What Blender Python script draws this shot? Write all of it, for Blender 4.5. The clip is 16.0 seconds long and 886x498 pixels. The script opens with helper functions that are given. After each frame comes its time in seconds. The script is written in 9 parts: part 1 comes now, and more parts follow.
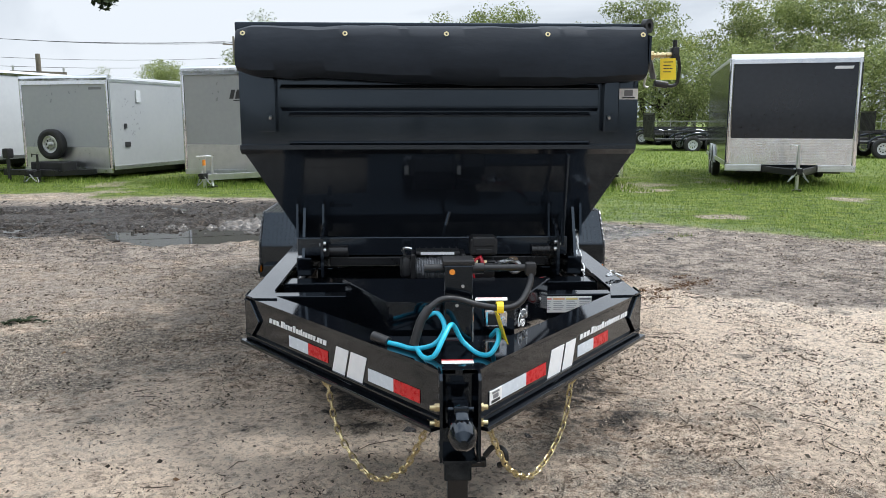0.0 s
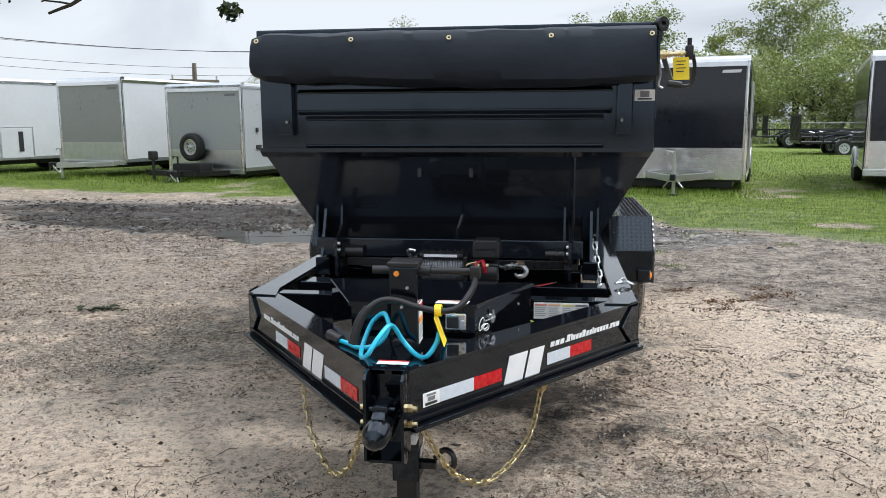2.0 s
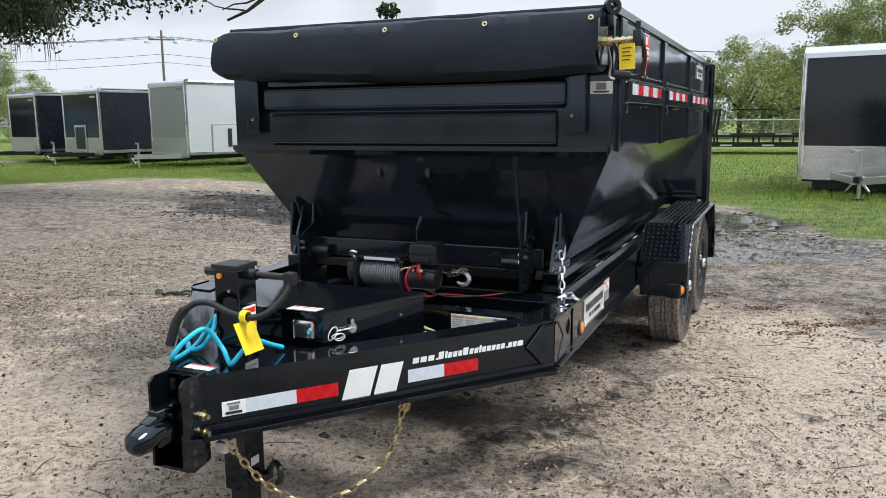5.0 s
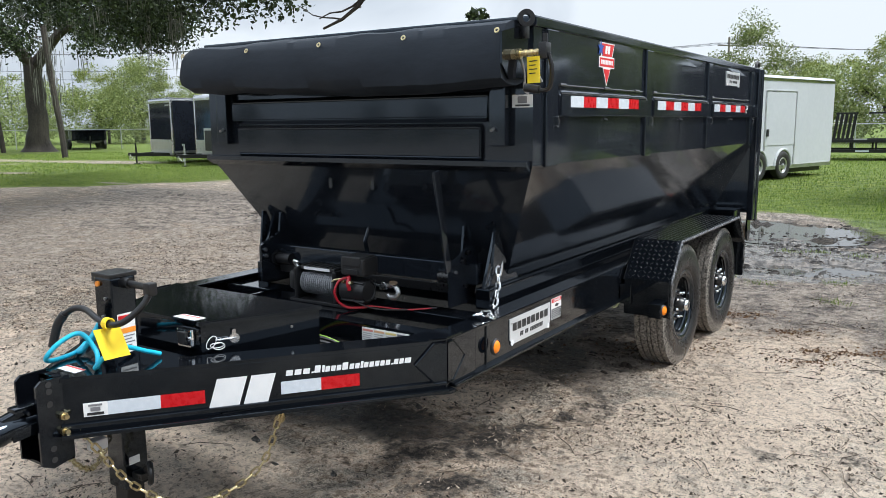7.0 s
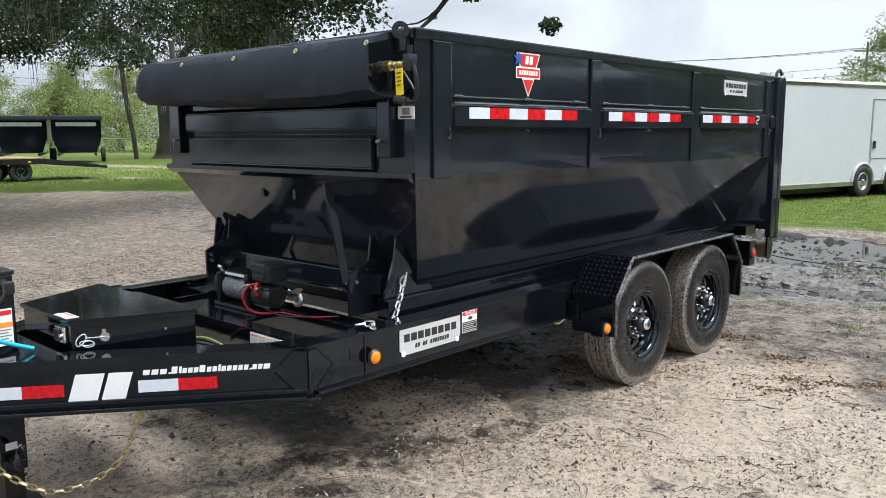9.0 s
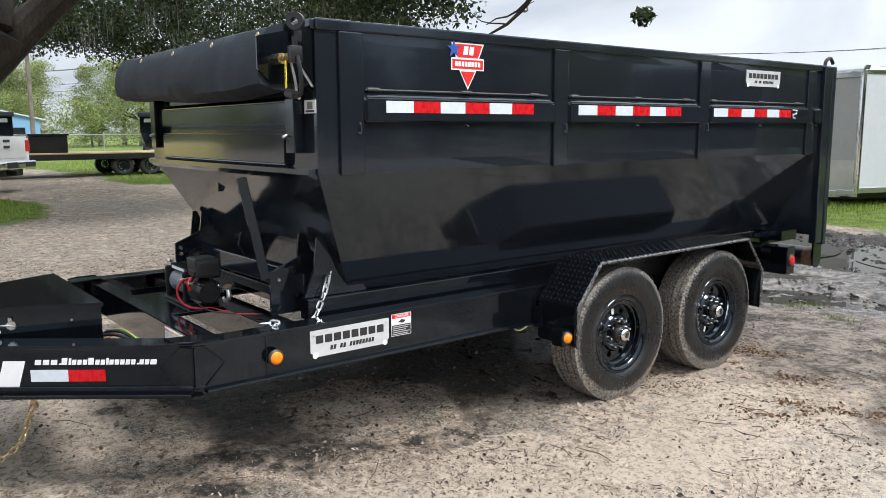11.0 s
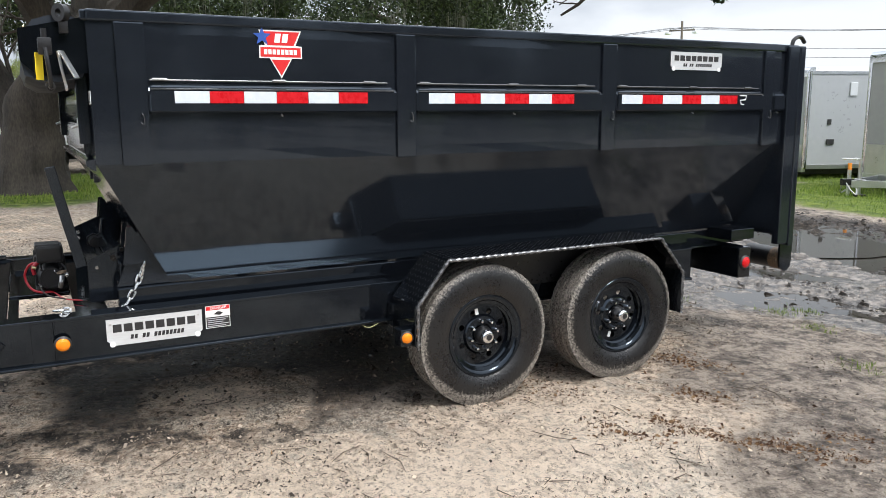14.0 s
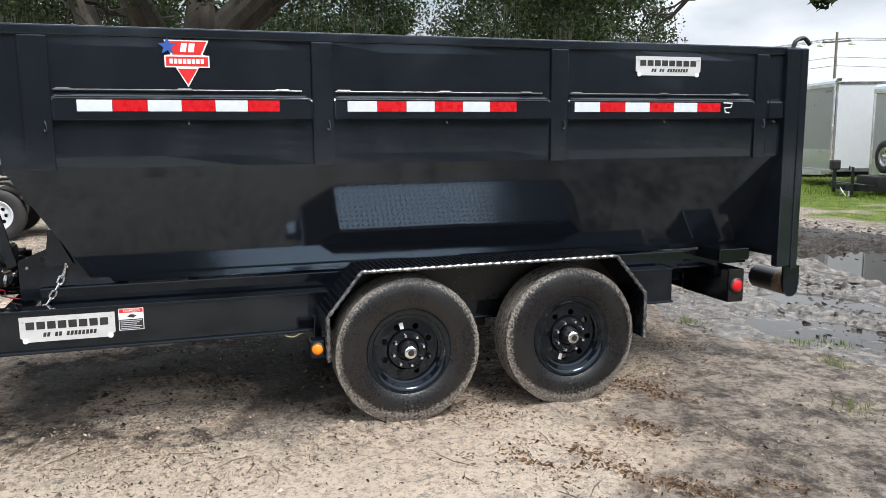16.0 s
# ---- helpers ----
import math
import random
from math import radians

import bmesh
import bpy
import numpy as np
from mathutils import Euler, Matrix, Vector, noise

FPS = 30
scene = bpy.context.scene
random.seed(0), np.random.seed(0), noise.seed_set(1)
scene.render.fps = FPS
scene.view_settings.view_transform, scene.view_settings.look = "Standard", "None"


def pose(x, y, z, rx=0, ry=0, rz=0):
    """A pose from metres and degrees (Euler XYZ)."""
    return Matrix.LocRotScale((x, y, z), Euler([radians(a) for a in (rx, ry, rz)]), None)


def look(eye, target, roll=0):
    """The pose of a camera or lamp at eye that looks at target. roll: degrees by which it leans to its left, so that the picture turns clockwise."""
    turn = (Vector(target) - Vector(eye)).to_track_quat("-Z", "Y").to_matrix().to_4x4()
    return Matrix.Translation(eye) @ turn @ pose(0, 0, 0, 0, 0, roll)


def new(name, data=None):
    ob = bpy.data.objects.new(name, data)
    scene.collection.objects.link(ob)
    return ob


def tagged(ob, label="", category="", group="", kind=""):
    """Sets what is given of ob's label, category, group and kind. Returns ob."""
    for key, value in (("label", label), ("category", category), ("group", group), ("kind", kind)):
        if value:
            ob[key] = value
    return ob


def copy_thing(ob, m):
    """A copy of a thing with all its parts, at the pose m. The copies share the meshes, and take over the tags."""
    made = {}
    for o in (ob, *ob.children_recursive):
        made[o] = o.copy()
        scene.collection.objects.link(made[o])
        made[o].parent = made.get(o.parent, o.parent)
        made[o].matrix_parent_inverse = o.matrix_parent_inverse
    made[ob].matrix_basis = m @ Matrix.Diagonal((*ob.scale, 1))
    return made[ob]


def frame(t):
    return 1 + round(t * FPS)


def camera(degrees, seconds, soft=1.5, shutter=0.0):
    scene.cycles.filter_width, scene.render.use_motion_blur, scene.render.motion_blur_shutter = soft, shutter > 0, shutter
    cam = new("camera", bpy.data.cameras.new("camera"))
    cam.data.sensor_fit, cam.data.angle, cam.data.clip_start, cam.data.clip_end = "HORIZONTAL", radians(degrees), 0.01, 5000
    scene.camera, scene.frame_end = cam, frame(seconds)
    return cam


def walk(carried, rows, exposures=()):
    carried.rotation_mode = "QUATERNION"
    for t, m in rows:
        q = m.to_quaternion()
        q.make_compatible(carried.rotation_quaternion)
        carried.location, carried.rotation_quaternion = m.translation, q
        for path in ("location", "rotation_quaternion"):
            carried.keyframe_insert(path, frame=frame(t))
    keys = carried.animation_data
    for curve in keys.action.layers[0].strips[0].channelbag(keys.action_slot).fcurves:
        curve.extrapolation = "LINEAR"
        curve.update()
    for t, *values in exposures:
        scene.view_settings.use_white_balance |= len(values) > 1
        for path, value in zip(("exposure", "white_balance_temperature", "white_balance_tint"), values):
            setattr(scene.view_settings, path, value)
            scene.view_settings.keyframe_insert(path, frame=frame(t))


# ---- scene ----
cam = camera(58.7, 16.0, soft=0.5)
PATH = [
    (0, (-0.154, 0.186, 1.487), (-0.072, 2.237, 1.148), 0.0),
    (0.5, (0.017, 0.191, 1.486), (0.014, 2.243, 1.150), -0.0),
    (1, (0.201, 0.178, 1.487), (0.104, 2.229, 1.153), -0.1),
    (1.5, (0.375, 0.170, 1.490), (0.182, 2.213, 1.160), -0.2),
    (2, (0.543, 0.205, 1.485), (0.254, 2.238, 1.155), -0.3),
    (2.5, (0.732, 0.293, 1.468), (0.349, 2.311, 1.139), -0.4),
    (3, (0.962, 0.359, 1.466), (0.479, 2.356, 1.139), -0.6),
    (3.5, (1.182, 0.433, 1.459), (0.608, 2.404, 1.129), -0.5),
    (4, (1.400, 0.545, 1.465), (0.738, 2.489, 1.134), -0.5),
    (6.5, (2.375, 1.135, 1.505), (1.311, 2.891, 1.171), -0.5),
    (7, (2.615, 1.258, 1.520), (1.479, 2.970, 1.194), -0.5),
    (7.5, (2.839, 1.405, 1.525), (1.639, 3.074, 1.208), -0.5),
    (8, (3.068, 1.563, 1.537), (1.811, 3.190, 1.224), -0.4),
    (8.5, (3.275, 1.708, 1.542), (1.952, 3.285, 1.239), -0.4),
    (9, (3.439, 1.890, 1.522), (2.052, 3.411, 1.222), -0.3),
    (11.5, (4.114, 2.912, 1.512), (2.452, 4.122, 1.192), -0.3),
    (12, (4.257, 3.102, 1.509), (2.564, 4.264, 1.175), -0.3),
    (12.5, (4.368, 3.334, 1.510), (2.648, 4.451, 1.164), -0.3),
    (13, (4.498, 3.586, 1.510), (2.750, 4.656, 1.156), -0.3),
    (13.5, (4.602, 3.818, 1.533), (2.823, 4.834, 1.176), -0.3),
    (14, (4.672, 4.088, 1.541), (2.858, 5.043, 1.189), -0.3),
    (14.5, (4.733, 4.348, 1.546), (2.885, 5.236, 1.199), -0.2),
    (15, (4.815, 4.603, 1.528), (2.929, 5.413, 1.193), -0.3),
    (15.5, (4.883, 4.887, 1.515), (2.957, 5.605, 1.195), -0.4),
    (16, (4.992, 5.164, 1.486), (3.031, 5.783, 1.182), -0.4),
]
walk(cam, [(t, look(eye, target, roll)) for t, eye, target, roll in PATH],
     [(0, 0.62, 6250, 9), (4, 0.55, 6250, 9), (7, 0.64, 6150, 8), (10, 0.74, 6250, 9), (16, 0.80, 6400, 10)])

# ---- sky and sun: a bright overcast day ----
SUN_EL, SUN_AZ = radians(57), radians(70)
world = bpy.data.worlds.new("overcast_sky")
scene.world = world
world.use_nodes = True
wn, wl = world.node_tree.nodes, world.node_tree.links
wn.clear()
w_out = wn.new("ShaderNodeOutputWorld")
w_bg = wn.new("ShaderNodeBackground")
w_sky = wn.new("ShaderNodeTexSky")
w_sky.sky_type, w_sky.sun_disc = "NISHITA", False
w_sky.sun_elevation, w_sky.sun_rotation = SUN_EL, SUN_AZ
w_sky.air_density, w_sky.dust_density = 1.0, 3.0
w_dim = wn.new("ShaderNodeVectorMath")
w_dim.operation = "SCALE"
w_dim.inputs["Scale"].default_value = 0.11
w_co = wn.new("ShaderNodeTexCoord")
w_map = wn.new("ShaderNodeMapping")
w_map.inputs["Scale"].default_value = (1.0, 1.0, 2.6)
w_map.inputs["Location"].default_value = (1.7, 0.6, 0.3)
w_big = wn.new("ShaderNodeTexNoise")
w_big.inputs["Scale"].default_value, w_big.inputs["Detail"].default_value = 2.2, 7.0
w_big.inputs["Distortion"].default_value = 0.5
w_cloud = wn.new("ShaderNodeValToRGB")
w_cloud.color_ramp.elements[0].position, w_cloud.color_ramp.elements[0].color = 0.36, (0.50, 0.55, 0.62, 1)
w_cloud.color_ramp.elements[1].position, w_cloud.color_ramp.elements[1].color = 0.58, (0.88, 0.915, 0.96, 1)
w_mask = wn.new("ShaderNodeMapRange")
w_mask.inputs["From Min"].default_value, w_mask.inputs["From Max"].default_value = 0.26, 0.42
w_mask.inputs["To Min"].default_value, w_mask.inputs["To Max"].default_value = 0.72, 0.97
w_mix = wn.new("ShaderNodeMix")
w_mix.data_type = "RGBA"
wl.new(w_co.outputs["Generated"], w_map.inputs["Vector"])
wl.new(w_map.outputs["Vector"], w_big.inputs["Vector"])
wl.new(w_big.outputs["Fac"], w_cloud.inputs["Fac"])
wl.new(w_big.outputs["Fac"], w_mask.inputs["Value"])
wl.new(w_sky.outputs["Color"], w_dim.inputs[0])
wl.new(w_mask.outputs["Result"], w_mix.inputs["Factor"])
wl.new(w_dim.outputs["Vector"], w_mix.inputs["A"])
w_sep = wn.new("ShaderNodeSeparateXYZ")
w_up = wn.new("ShaderNodeMapRange")          # overcast: the zenith is brighter than the horizon
w_up.inputs["From Min"].default_value, w_up.inputs["From Max"].default_value = 0.15, 0.85
w_up.inputs["To Min"].default_value, w_up.inputs["To Max"].default_value = 0.66, 1.55
w_lift = wn.new("ShaderNodeVectorMath")
w_lift.operation = "SCALE"
wl.new(w_co.outputs["Generated"], w_sep.inputs["Vector"])
wl.new(w_sep.outputs["Z"], w_up.inputs["Value"])
wl.new(w_cloud.outputs["Color"], w_lift.inputs[0])
wl.new(w_up.outputs["Result"], w_lift.inputs["Scale"])
wl.new(w_lift.outputs["Vector"], w_mix.inputs["B"])
wl.new(w_mix.outputs["Result"], w_bg.inputs["Color"])
w_bg.inputs["Strength"].default_value = 1.0
wl.new(w_bg.outputs["Background"], w_out.inputs["Surface"])

sun = new("sun", bpy.data.lights.new("sun", "SUN"))
sun.data.energy, sun.data.angle, sun.data.color = 2.6, radians(20), (1.0, 0.975, 0.94)
sun_dir = Vector((math.sin(SUN_AZ) * math.cos(SUN_EL), math.cos(SUN_AZ) * math.cos(SUN_EL), math.sin(SUN_EL)))
sun.matrix_world = look(tuple(sun_dir * 60), (0, 0, 0))

# ---- materials ----
def rgba(c):
    return (c[0], c[1], c[2], 1.0)


def pbr(name, c1, c2=None, scale=3.0, rough=0.5, rough_var=0.15, metal=0.0, bump=0.0, bump_scale=60.0, coat=0.0, fine=None, stretch=(1, 1, 1), spec=0.5, tint=None):
    """Principled surface: two colours mixed by a broad and a fine noise, uneven roughness, fine relief."""
    m = bpy.data.materials.new(name)
    m.use_nodes = True
    n, l = m.node_tree.nodes, m.node_tree.links
    b = n["Principled BSDF"]
    co = n.new("ShaderNodeTexCoord")
    mp = n.new("ShaderNodeMapping")
    mp.inputs["Scale"].default_value = stretch
    l.new(co.outputs["Object"], mp.inputs["Vector"])
    big = n.new("ShaderNodeTexNoise")
    big.inputs["Scale"].default_value, big.inputs["Detail"].default_value = scale, 6
    small = n.new("ShaderNodeTexNoise")
    small.inputs["Scale"].default_value, small.inputs["Detail"].default_value = fine or scale * 14, 4
    l.new(mp.outputs["Vector"], big.inputs["Vector"])
    l.new(mp.outputs["Vector"], small.inputs["Vector"])
    both = n.new("ShaderNodeMath")
    both.operation = "MULTIPLY_ADD"
    both.inputs[1].default_value = 0.45
    half = n.new("ShaderNodeMath")
    half.operation = "MULTIPLY"
    half.inputs[1].default_value = 0.55
    l.new(big.outputs["Fac"], half.inputs[0])
    l.new(small.outputs["Fac"], both.inputs[0])
    l.new(half.outputs["Value"], both.inputs[2])
    ramp = n.new("ShaderNodeValToRGB")
    ramp.color_ramp.elements[0].position, ramp.color_ramp.elements[1].position = 0.38, 0.62
    ramp.color_ramp.elements[0].color = rgba(c1)
    ramp.color_ramp.elements[1].color = rgba(c2 or [min(1, v * 1.25 + 0.004) for v in c1])
    l.new(both.outputs["Value"], ramp.inputs["Fac"])
    l.new(ramp.outputs["Color"], b.inputs["Base Color"])
    rr = n.new("ShaderNodeMapRange")
    rr.inputs["From Min"].default_value, rr.inputs["From Max"].default_value = 0.3, 0.7
    rr.inputs["To Min"].default_value, rr.inputs["To Max"].default_value = max(0.02, rough - rough_var), min(1, rough + rough_var)
    l.new(both.outputs["Value"], rr.inputs["Value"])
    l.new(rr.outputs["Result"], b.inputs["Roughness"])
    b.inputs["Metallic"].default_value = metal
    b.inputs["Coat Weight"].default_value = coat
    b.inputs["Coat Roughness"].default_value = 0.05
    b.inputs["Specular IOR Level"].default_value = spec
    if tint:
        b.inputs["Specular Tint"].default_value = rgba(tint)
    if bump:
        bn = n.new("ShaderNodeTexNoise")
        bn.inputs["Scale"].default_value, bn.inputs["Detail"].default_value = bump_scale, 5
        l.new(mp.outputs["Vector"], bn.inputs["Vector"])
        bp = n.new("ShaderNodeBump")
        bp.inputs["Strength"].default_value, bp.inputs["Distance"].default_value = bump, 0.01
        l.new(bn.outputs["Fac"], bp.inputs["Height"])
        l.new(bp.outputs["Normal"], b.inputs["Normal"])
    return m


def diamond(name, c, rough, metal, size=0.03):
    """Tread plate: rows of raised lozenges."""
    m = pbr(name, c, None, 4, rough, 0.1, metal)
    n, l = m.node_tree.nodes, m.node_tree.links
    b = n["Principled BSDF"]
    co = n.new("ShaderNodeTexCoord")
    sep = n.new("ShaderNodeSeparateXYZ")
    l.new(co.outputs["Object"], sep.inputs["Vector"])
    waves = []
    for sign in (1, -1):
        add = n.new("ShaderNodeMath")
        add.operation = "MULTIPLY_ADD"
        add.inputs[1].default_value = sign
        l.new(sep.outputs["X"], add.inputs[0])
        yz = n.new("ShaderNodeMath")
        yz.operation = "ADD"
        l.new(sep.outputs["Y"], yz.inputs[0])
        l.new(sep.outputs["Z"], yz.inputs[1])
        l.new(yz.outputs["Value"], add.inputs[2])
        sc = n.new("ShaderNodeMath")
        sc.operation = "MULTIPLY"
        sc.inputs[1].default_value = math.pi / size
        l.new(add.outputs["Value"], sc.inputs[0])
        sn = n.new("ShaderNodeMath")
        sn.operation = "SINE"
        l.new(sc.outputs["Value"], sn.inputs[0])
        waves.append(sn)
    mul = n.new("ShaderNodeMath")
    mul.operation = "MULTIPLY"
    l.new(waves[0].outputs["Value"], mul.inputs[0])
    l.new(waves[1].outputs["Value"], mul.inputs[1])
    ramp = n.new("ShaderNodeMapRange")
    ramp.inputs["From Min"].default_value, ramp.inputs["From Max"].default_value = 0.2, 0.6
    l.new(mul.outputs["Value"], ramp.inputs["Value"])
    bp = n.new("ShaderNodeBump")
    bp.inputs["Strength"].default_value, bp.inputs["Distance"].default_value = 1.0, 0.012
    l.new(ramp.outputs["Result"], bp.inputs["Height"])
    l.new(bp.outputs["Normal"], b.inputs["Normal"])
    return m


BLACK = pbr("black_gloss_paint", (0.0024, 0.0030, 0.0044), (0.0038, 0.0046, 0.0062), 0.8, 0.08, 0.02, 0, 0.012, 7, coat=0.15, spec=0.5, tint=(0.66, 0.82, 1.0))
BIN_BLACK = pbr("black_bin_paint", (0.0092, 0.0112, 0.0152), (0.0118, 0.0142, 0.0190), 0.8, 0.10, 0.03, 0, 0.015, 6, coat=0.25, spec=0.55, tint=(0.64, 0.82, 1.0))
BLACK_MATT = pbr("black_satin_paint", (0.006, 0.006, 0.007), (0.012, 0.012, 0.013), 3, 0.34, 0.12, 0, 0.08, 90)
BLACK_PLASTIC = pbr("black_plastic", (0.012, 0.012, 0.013), (0.02, 0.02, 0.021), 9, 0.42, 0.1, 0, 0.1, 200)
TARP = pbr("black_vinyl_tarp", (0.0125, 0.0165, 0.0230), (0.0190, 0.0245, 0.0330), 2.2, 0.62, 0.08, 0, 0.4, 9, stretch=(0.5, 1.5, 1.5), spec=0.2)
TREAD = diamond("black_tread_plate", (0.005, 0.005, 0.006), 0.20, 0.0, 0.028)
ALU_TREAD = diamond("bright_tread_plate", (0.66, 0.66, 0.66), 0.20, 1.0, 0.034)
RUBBER = pbr("tyre_rubber_dusty", (0.012, 0.012, 0.012), (0.024, 0.023, 0.022), 7, 0.6, 0.12, 0, 0.25, 80)
GOLD = pbr("yellow_zinc_steel", (0.50, 0.40, 0.20), (0.66, 0.56, 0.34), 30, 0.3, 0.1, 1.0, 0.1, 120)
ZINC = pbr("bright_zinc_steel", (0.68, 0.69, 0.7), (0.8, 0.8, 0.8), 20, 0.25, 0.1, 1.0, 0.1, 120)
STEEL = pbr("bare_steel", (0.42, 0.42, 0.42), (0.6, 0.6, 0.6), 30, 0.35, 0.12, 1.0, 0.2, 150)
CHROME = pbr("polished_aluminium", (0.75, 0.76, 0.78), (0.84, 0.85, 0.86), 3, 0.12, 0.06, 1.0, 0.03, 12)
ALU = pbr("mill_aluminium", (0.60, 0.61, 0.62), (0.72, 0.72, 0.73), 5, 0.34, 0.1, 1.0, 0.05, 60)
WHITE_TAPE = pbr("reflective_white_tape", (0.55, 0.60, 0.655), (0.62, 0.665, 0.715), 40, 0.25, 0.05, 0, 0.05, 300)
RED_TAPE = pbr("reflective_red_tape", (0.46, 0.001, 0.006), (0.53, 0.003, 0.010), 40, 0.28, 0.05, 0, 0.05, 300)
WHITE_VINYL = pbr("white_vinyl", (0.72, 0.73, 0.74), (0.80, 0.80, 0.80), 20, 0.4, 0.05)
LABEL = pbr("white_label", (0.74, 0.74, 0.73), (0.82, 0.82, 0.80), 20, 0.5, 0.08)
INK = pbr("black_ink", (0.015, 0.015, 0.016), (0.025, 0.025, 0.026), 20, 0.5, 0.05)
GREY_INK = pbr("grey_ink", (0.16, 0.16, 0.17), (0.22, 0.22, 0.23), 20, 0.5, 0.05)
RED_INK = pbr("red_vinyl", (0.55, 0.012, 0.015), (0.62, 0.02, 0.02), 20, 0.4, 0.05)
BLUE_INK = pbr("blue_vinyl", (0.02, 0.07, 0.32), (0.03, 0.09, 0.36), 20, 0.4, 0.05)
ORANGE_INK = pbr("orange_vinyl", (0.85, 0.28, 0.03), (0.9, 0.32, 0.04), 20, 0.4, 0.05)
YELLOW_INK = pbr("yellow_plastic_tag", (0.88, 0.62, 0.02), (0.92, 0.70, 0.03), 20, 0.42, 0.05)
BRUSHED = pbr("brushed_name_plate", (0.54, 0.55, 0.56), (0.64, 0.65, 0.66), 14, 0.36, 0.08, 0.25, 0.05, 200, stretch=(1, 0.1, 1))
AMBER = pbr("amber_lens", (0.90, 0.22, 0.005), (0.92, 0.27, 0.01), 60, 0.16, 0.05, 0, 0.3, 160)
RED_LENS = pbr("red_lens", (0.50, 0.006, 0.01), (0.6, 0.012, 0.016), 60, 0.14, 0.05, 0, 0.3, 160)
CYAN = pbr("cyan_cable_sheath", (0.02, 0.42, 0.62), (0.04, 0.50, 0.70), 30, 0.34, 0.06)
RED_WIRE = pbr("red_cable_sheath", (0.34, 0.005, 0.014), (0.42, 0.01, 0.022), 30, 0.35, 0.06)
WHITE_WIRE = pbr("white_cord", (0.66, 0.66, 0.66), (0.76, 0.76, 0.76), 30, 0.5, 0.06)
ROPE = pbr("grey_winch_rope", (0.15, 0.155, 0.165), (0.30, 0.305, 0.32), 70, 0.5, 0.1, 0.6, 0.5, 220)
RUST = pbr("worn_roller_steel", (0.02, 0.018, 0.017), (0.20, 0.13, 0.075), 6, 0.6, 0.15, 0.3, 0.3, 40)
WHITE_BODY = pbr("white_trailer_skin", (0.51, 0.53, 0.55), (0.55, 0.57, 0.585), 0.7, 0.26, 0.01)
SILVER_BODY = pbr("silver_trailer_skin", (0.38, 0.395, 0.41), (0.41, 0.425, 0.435), 0.7, 0.28, 0.01, 0.2)
GREY_BODY = pbr("pewter_trailer_skin", (0.32, 0.325, 0.325), (0.35, 0.355, 0.35), 0.7, 0.28, 0.01, 0.2)
BLACK_BODY = pbr("black_trailer_skin", (0.010, 0.012, 0.017), (0.015, 0.018, 0.025), 0.8, 0.11, 0.05, 0, 0.03, 6)
BARK = pbr("oak_bark", (0.020, 0.017, 0.014), (0.070, 0.060, 0.048), 2.4, 0.92, 0.06, 0, 1.0, 16, stretch=(1, 1, 0.3))
MOSS = pbr("hanging_moss", (0.08, 0.085, 0.065), (0.16, 0.165, 0.13), 2, 0.95, 0.04)
WOOD = pbr("pale_deck_timber", (0.42, 0.30, 0.15), (0.55, 0.41, 0.22), 3, 0.75, 0.1, 0, 0.3, 30, stretch=(1, 6, 1))
POLE_WOOD = pbr("weathered_pole_timber", (0.12, 0.10, 0.085), (0.22, 0.19, 0.16), 2, 0.9, 0.06, 0, 0.5, 20)
GLASS_DARK = pbr("dark_tinted_glass", (0.012, 0.014, 0.016), (0.02, 0.022, 0.025), 3, 0.06, 0.02)
GALV = pbr("galvanised_wire", (0.42, 0.43, 0.43), (0.55, 0.56, 0.56), 8, 0.5, 0.1, 0.8)
BLUE_WALL = pbr("blue_metal_siding", (0.16, 0.33, 0.52), (0.20, 0.38, 0.57), 1, 0.5, 0.1)
ROOF_METAL = pbr("pale_metal_roof", (0.50, 0.54, 0.58), (0.60, 0.63, 0.66), 1, 0.4, 0.1)
TRUCK_WHITE = pbr("white_truck_paint", (0.74, 0.75, 0.75), (0.80, 0.80, 0.80), 1, 0.16, 0.04, 0, 0, 1, coat=0.5)

# black tread-plate edge given a paler metallic colour for its glint
GLINT_EDGE = pbr("glint_plate_edge", (0.035, 0.036, 0.039), (0.24, 0.243, 0.25), 60, 0.24, 0.08, 0.6)
WORN_TREAD = pbr("worn_tread_lozenges", (0.004, 0.0045, 0.0055), (0.009, 0.010, 0.011), 40, 0.34, 0.10, spec=0.25)
OLIVE_WIRE = pbr("olive_cable_sheath", (0.24, 0.25, 0.11), (0.30, 0.31, 0.15), 30, 0.45, 0.06)
RODS = pbr("rubbed_hinge_rod", (0.09, 0.093, 0.097), (0.17, 0.173, 0.178), 12, 0.24, 0.05, 0.7)
DULL_GREY = pbr("dull_grey_steel", (0.035, 0.034, 0.032), (0.085, 0.082, 0.078), 14, 0.6, 0.1, 0.2, 0.2, 60)
PALE_RED = pbr("faded_red_print", (0.62, 0.20, 0.16), (0.68, 0.28, 0.24), 40, 0.5, 0.05)
PALE_ORANGE = pbr("faded_orange_print", (0.70, 0.40, 0.20), (0.74, 0.46, 0.28), 40, 0.5, 0.05)
PALE_YELLOW = pbr("faded_yellow_print", (0.74, 0.62, 0.22), (0.78, 0.66, 0.30), 40, 0.5, 0.05)
PALE_INK = pbr("pale_grey_print", (0.40, 0.40, 0.41), (0.48, 0.48, 0.49), 40, 0.5, 0.05)
GREEN_WIRE = pbr("green_cable_sheath", (0.25, 0.45, 0.06), (0.32, 0.52, 0.08), 30, 0.4, 0.06)

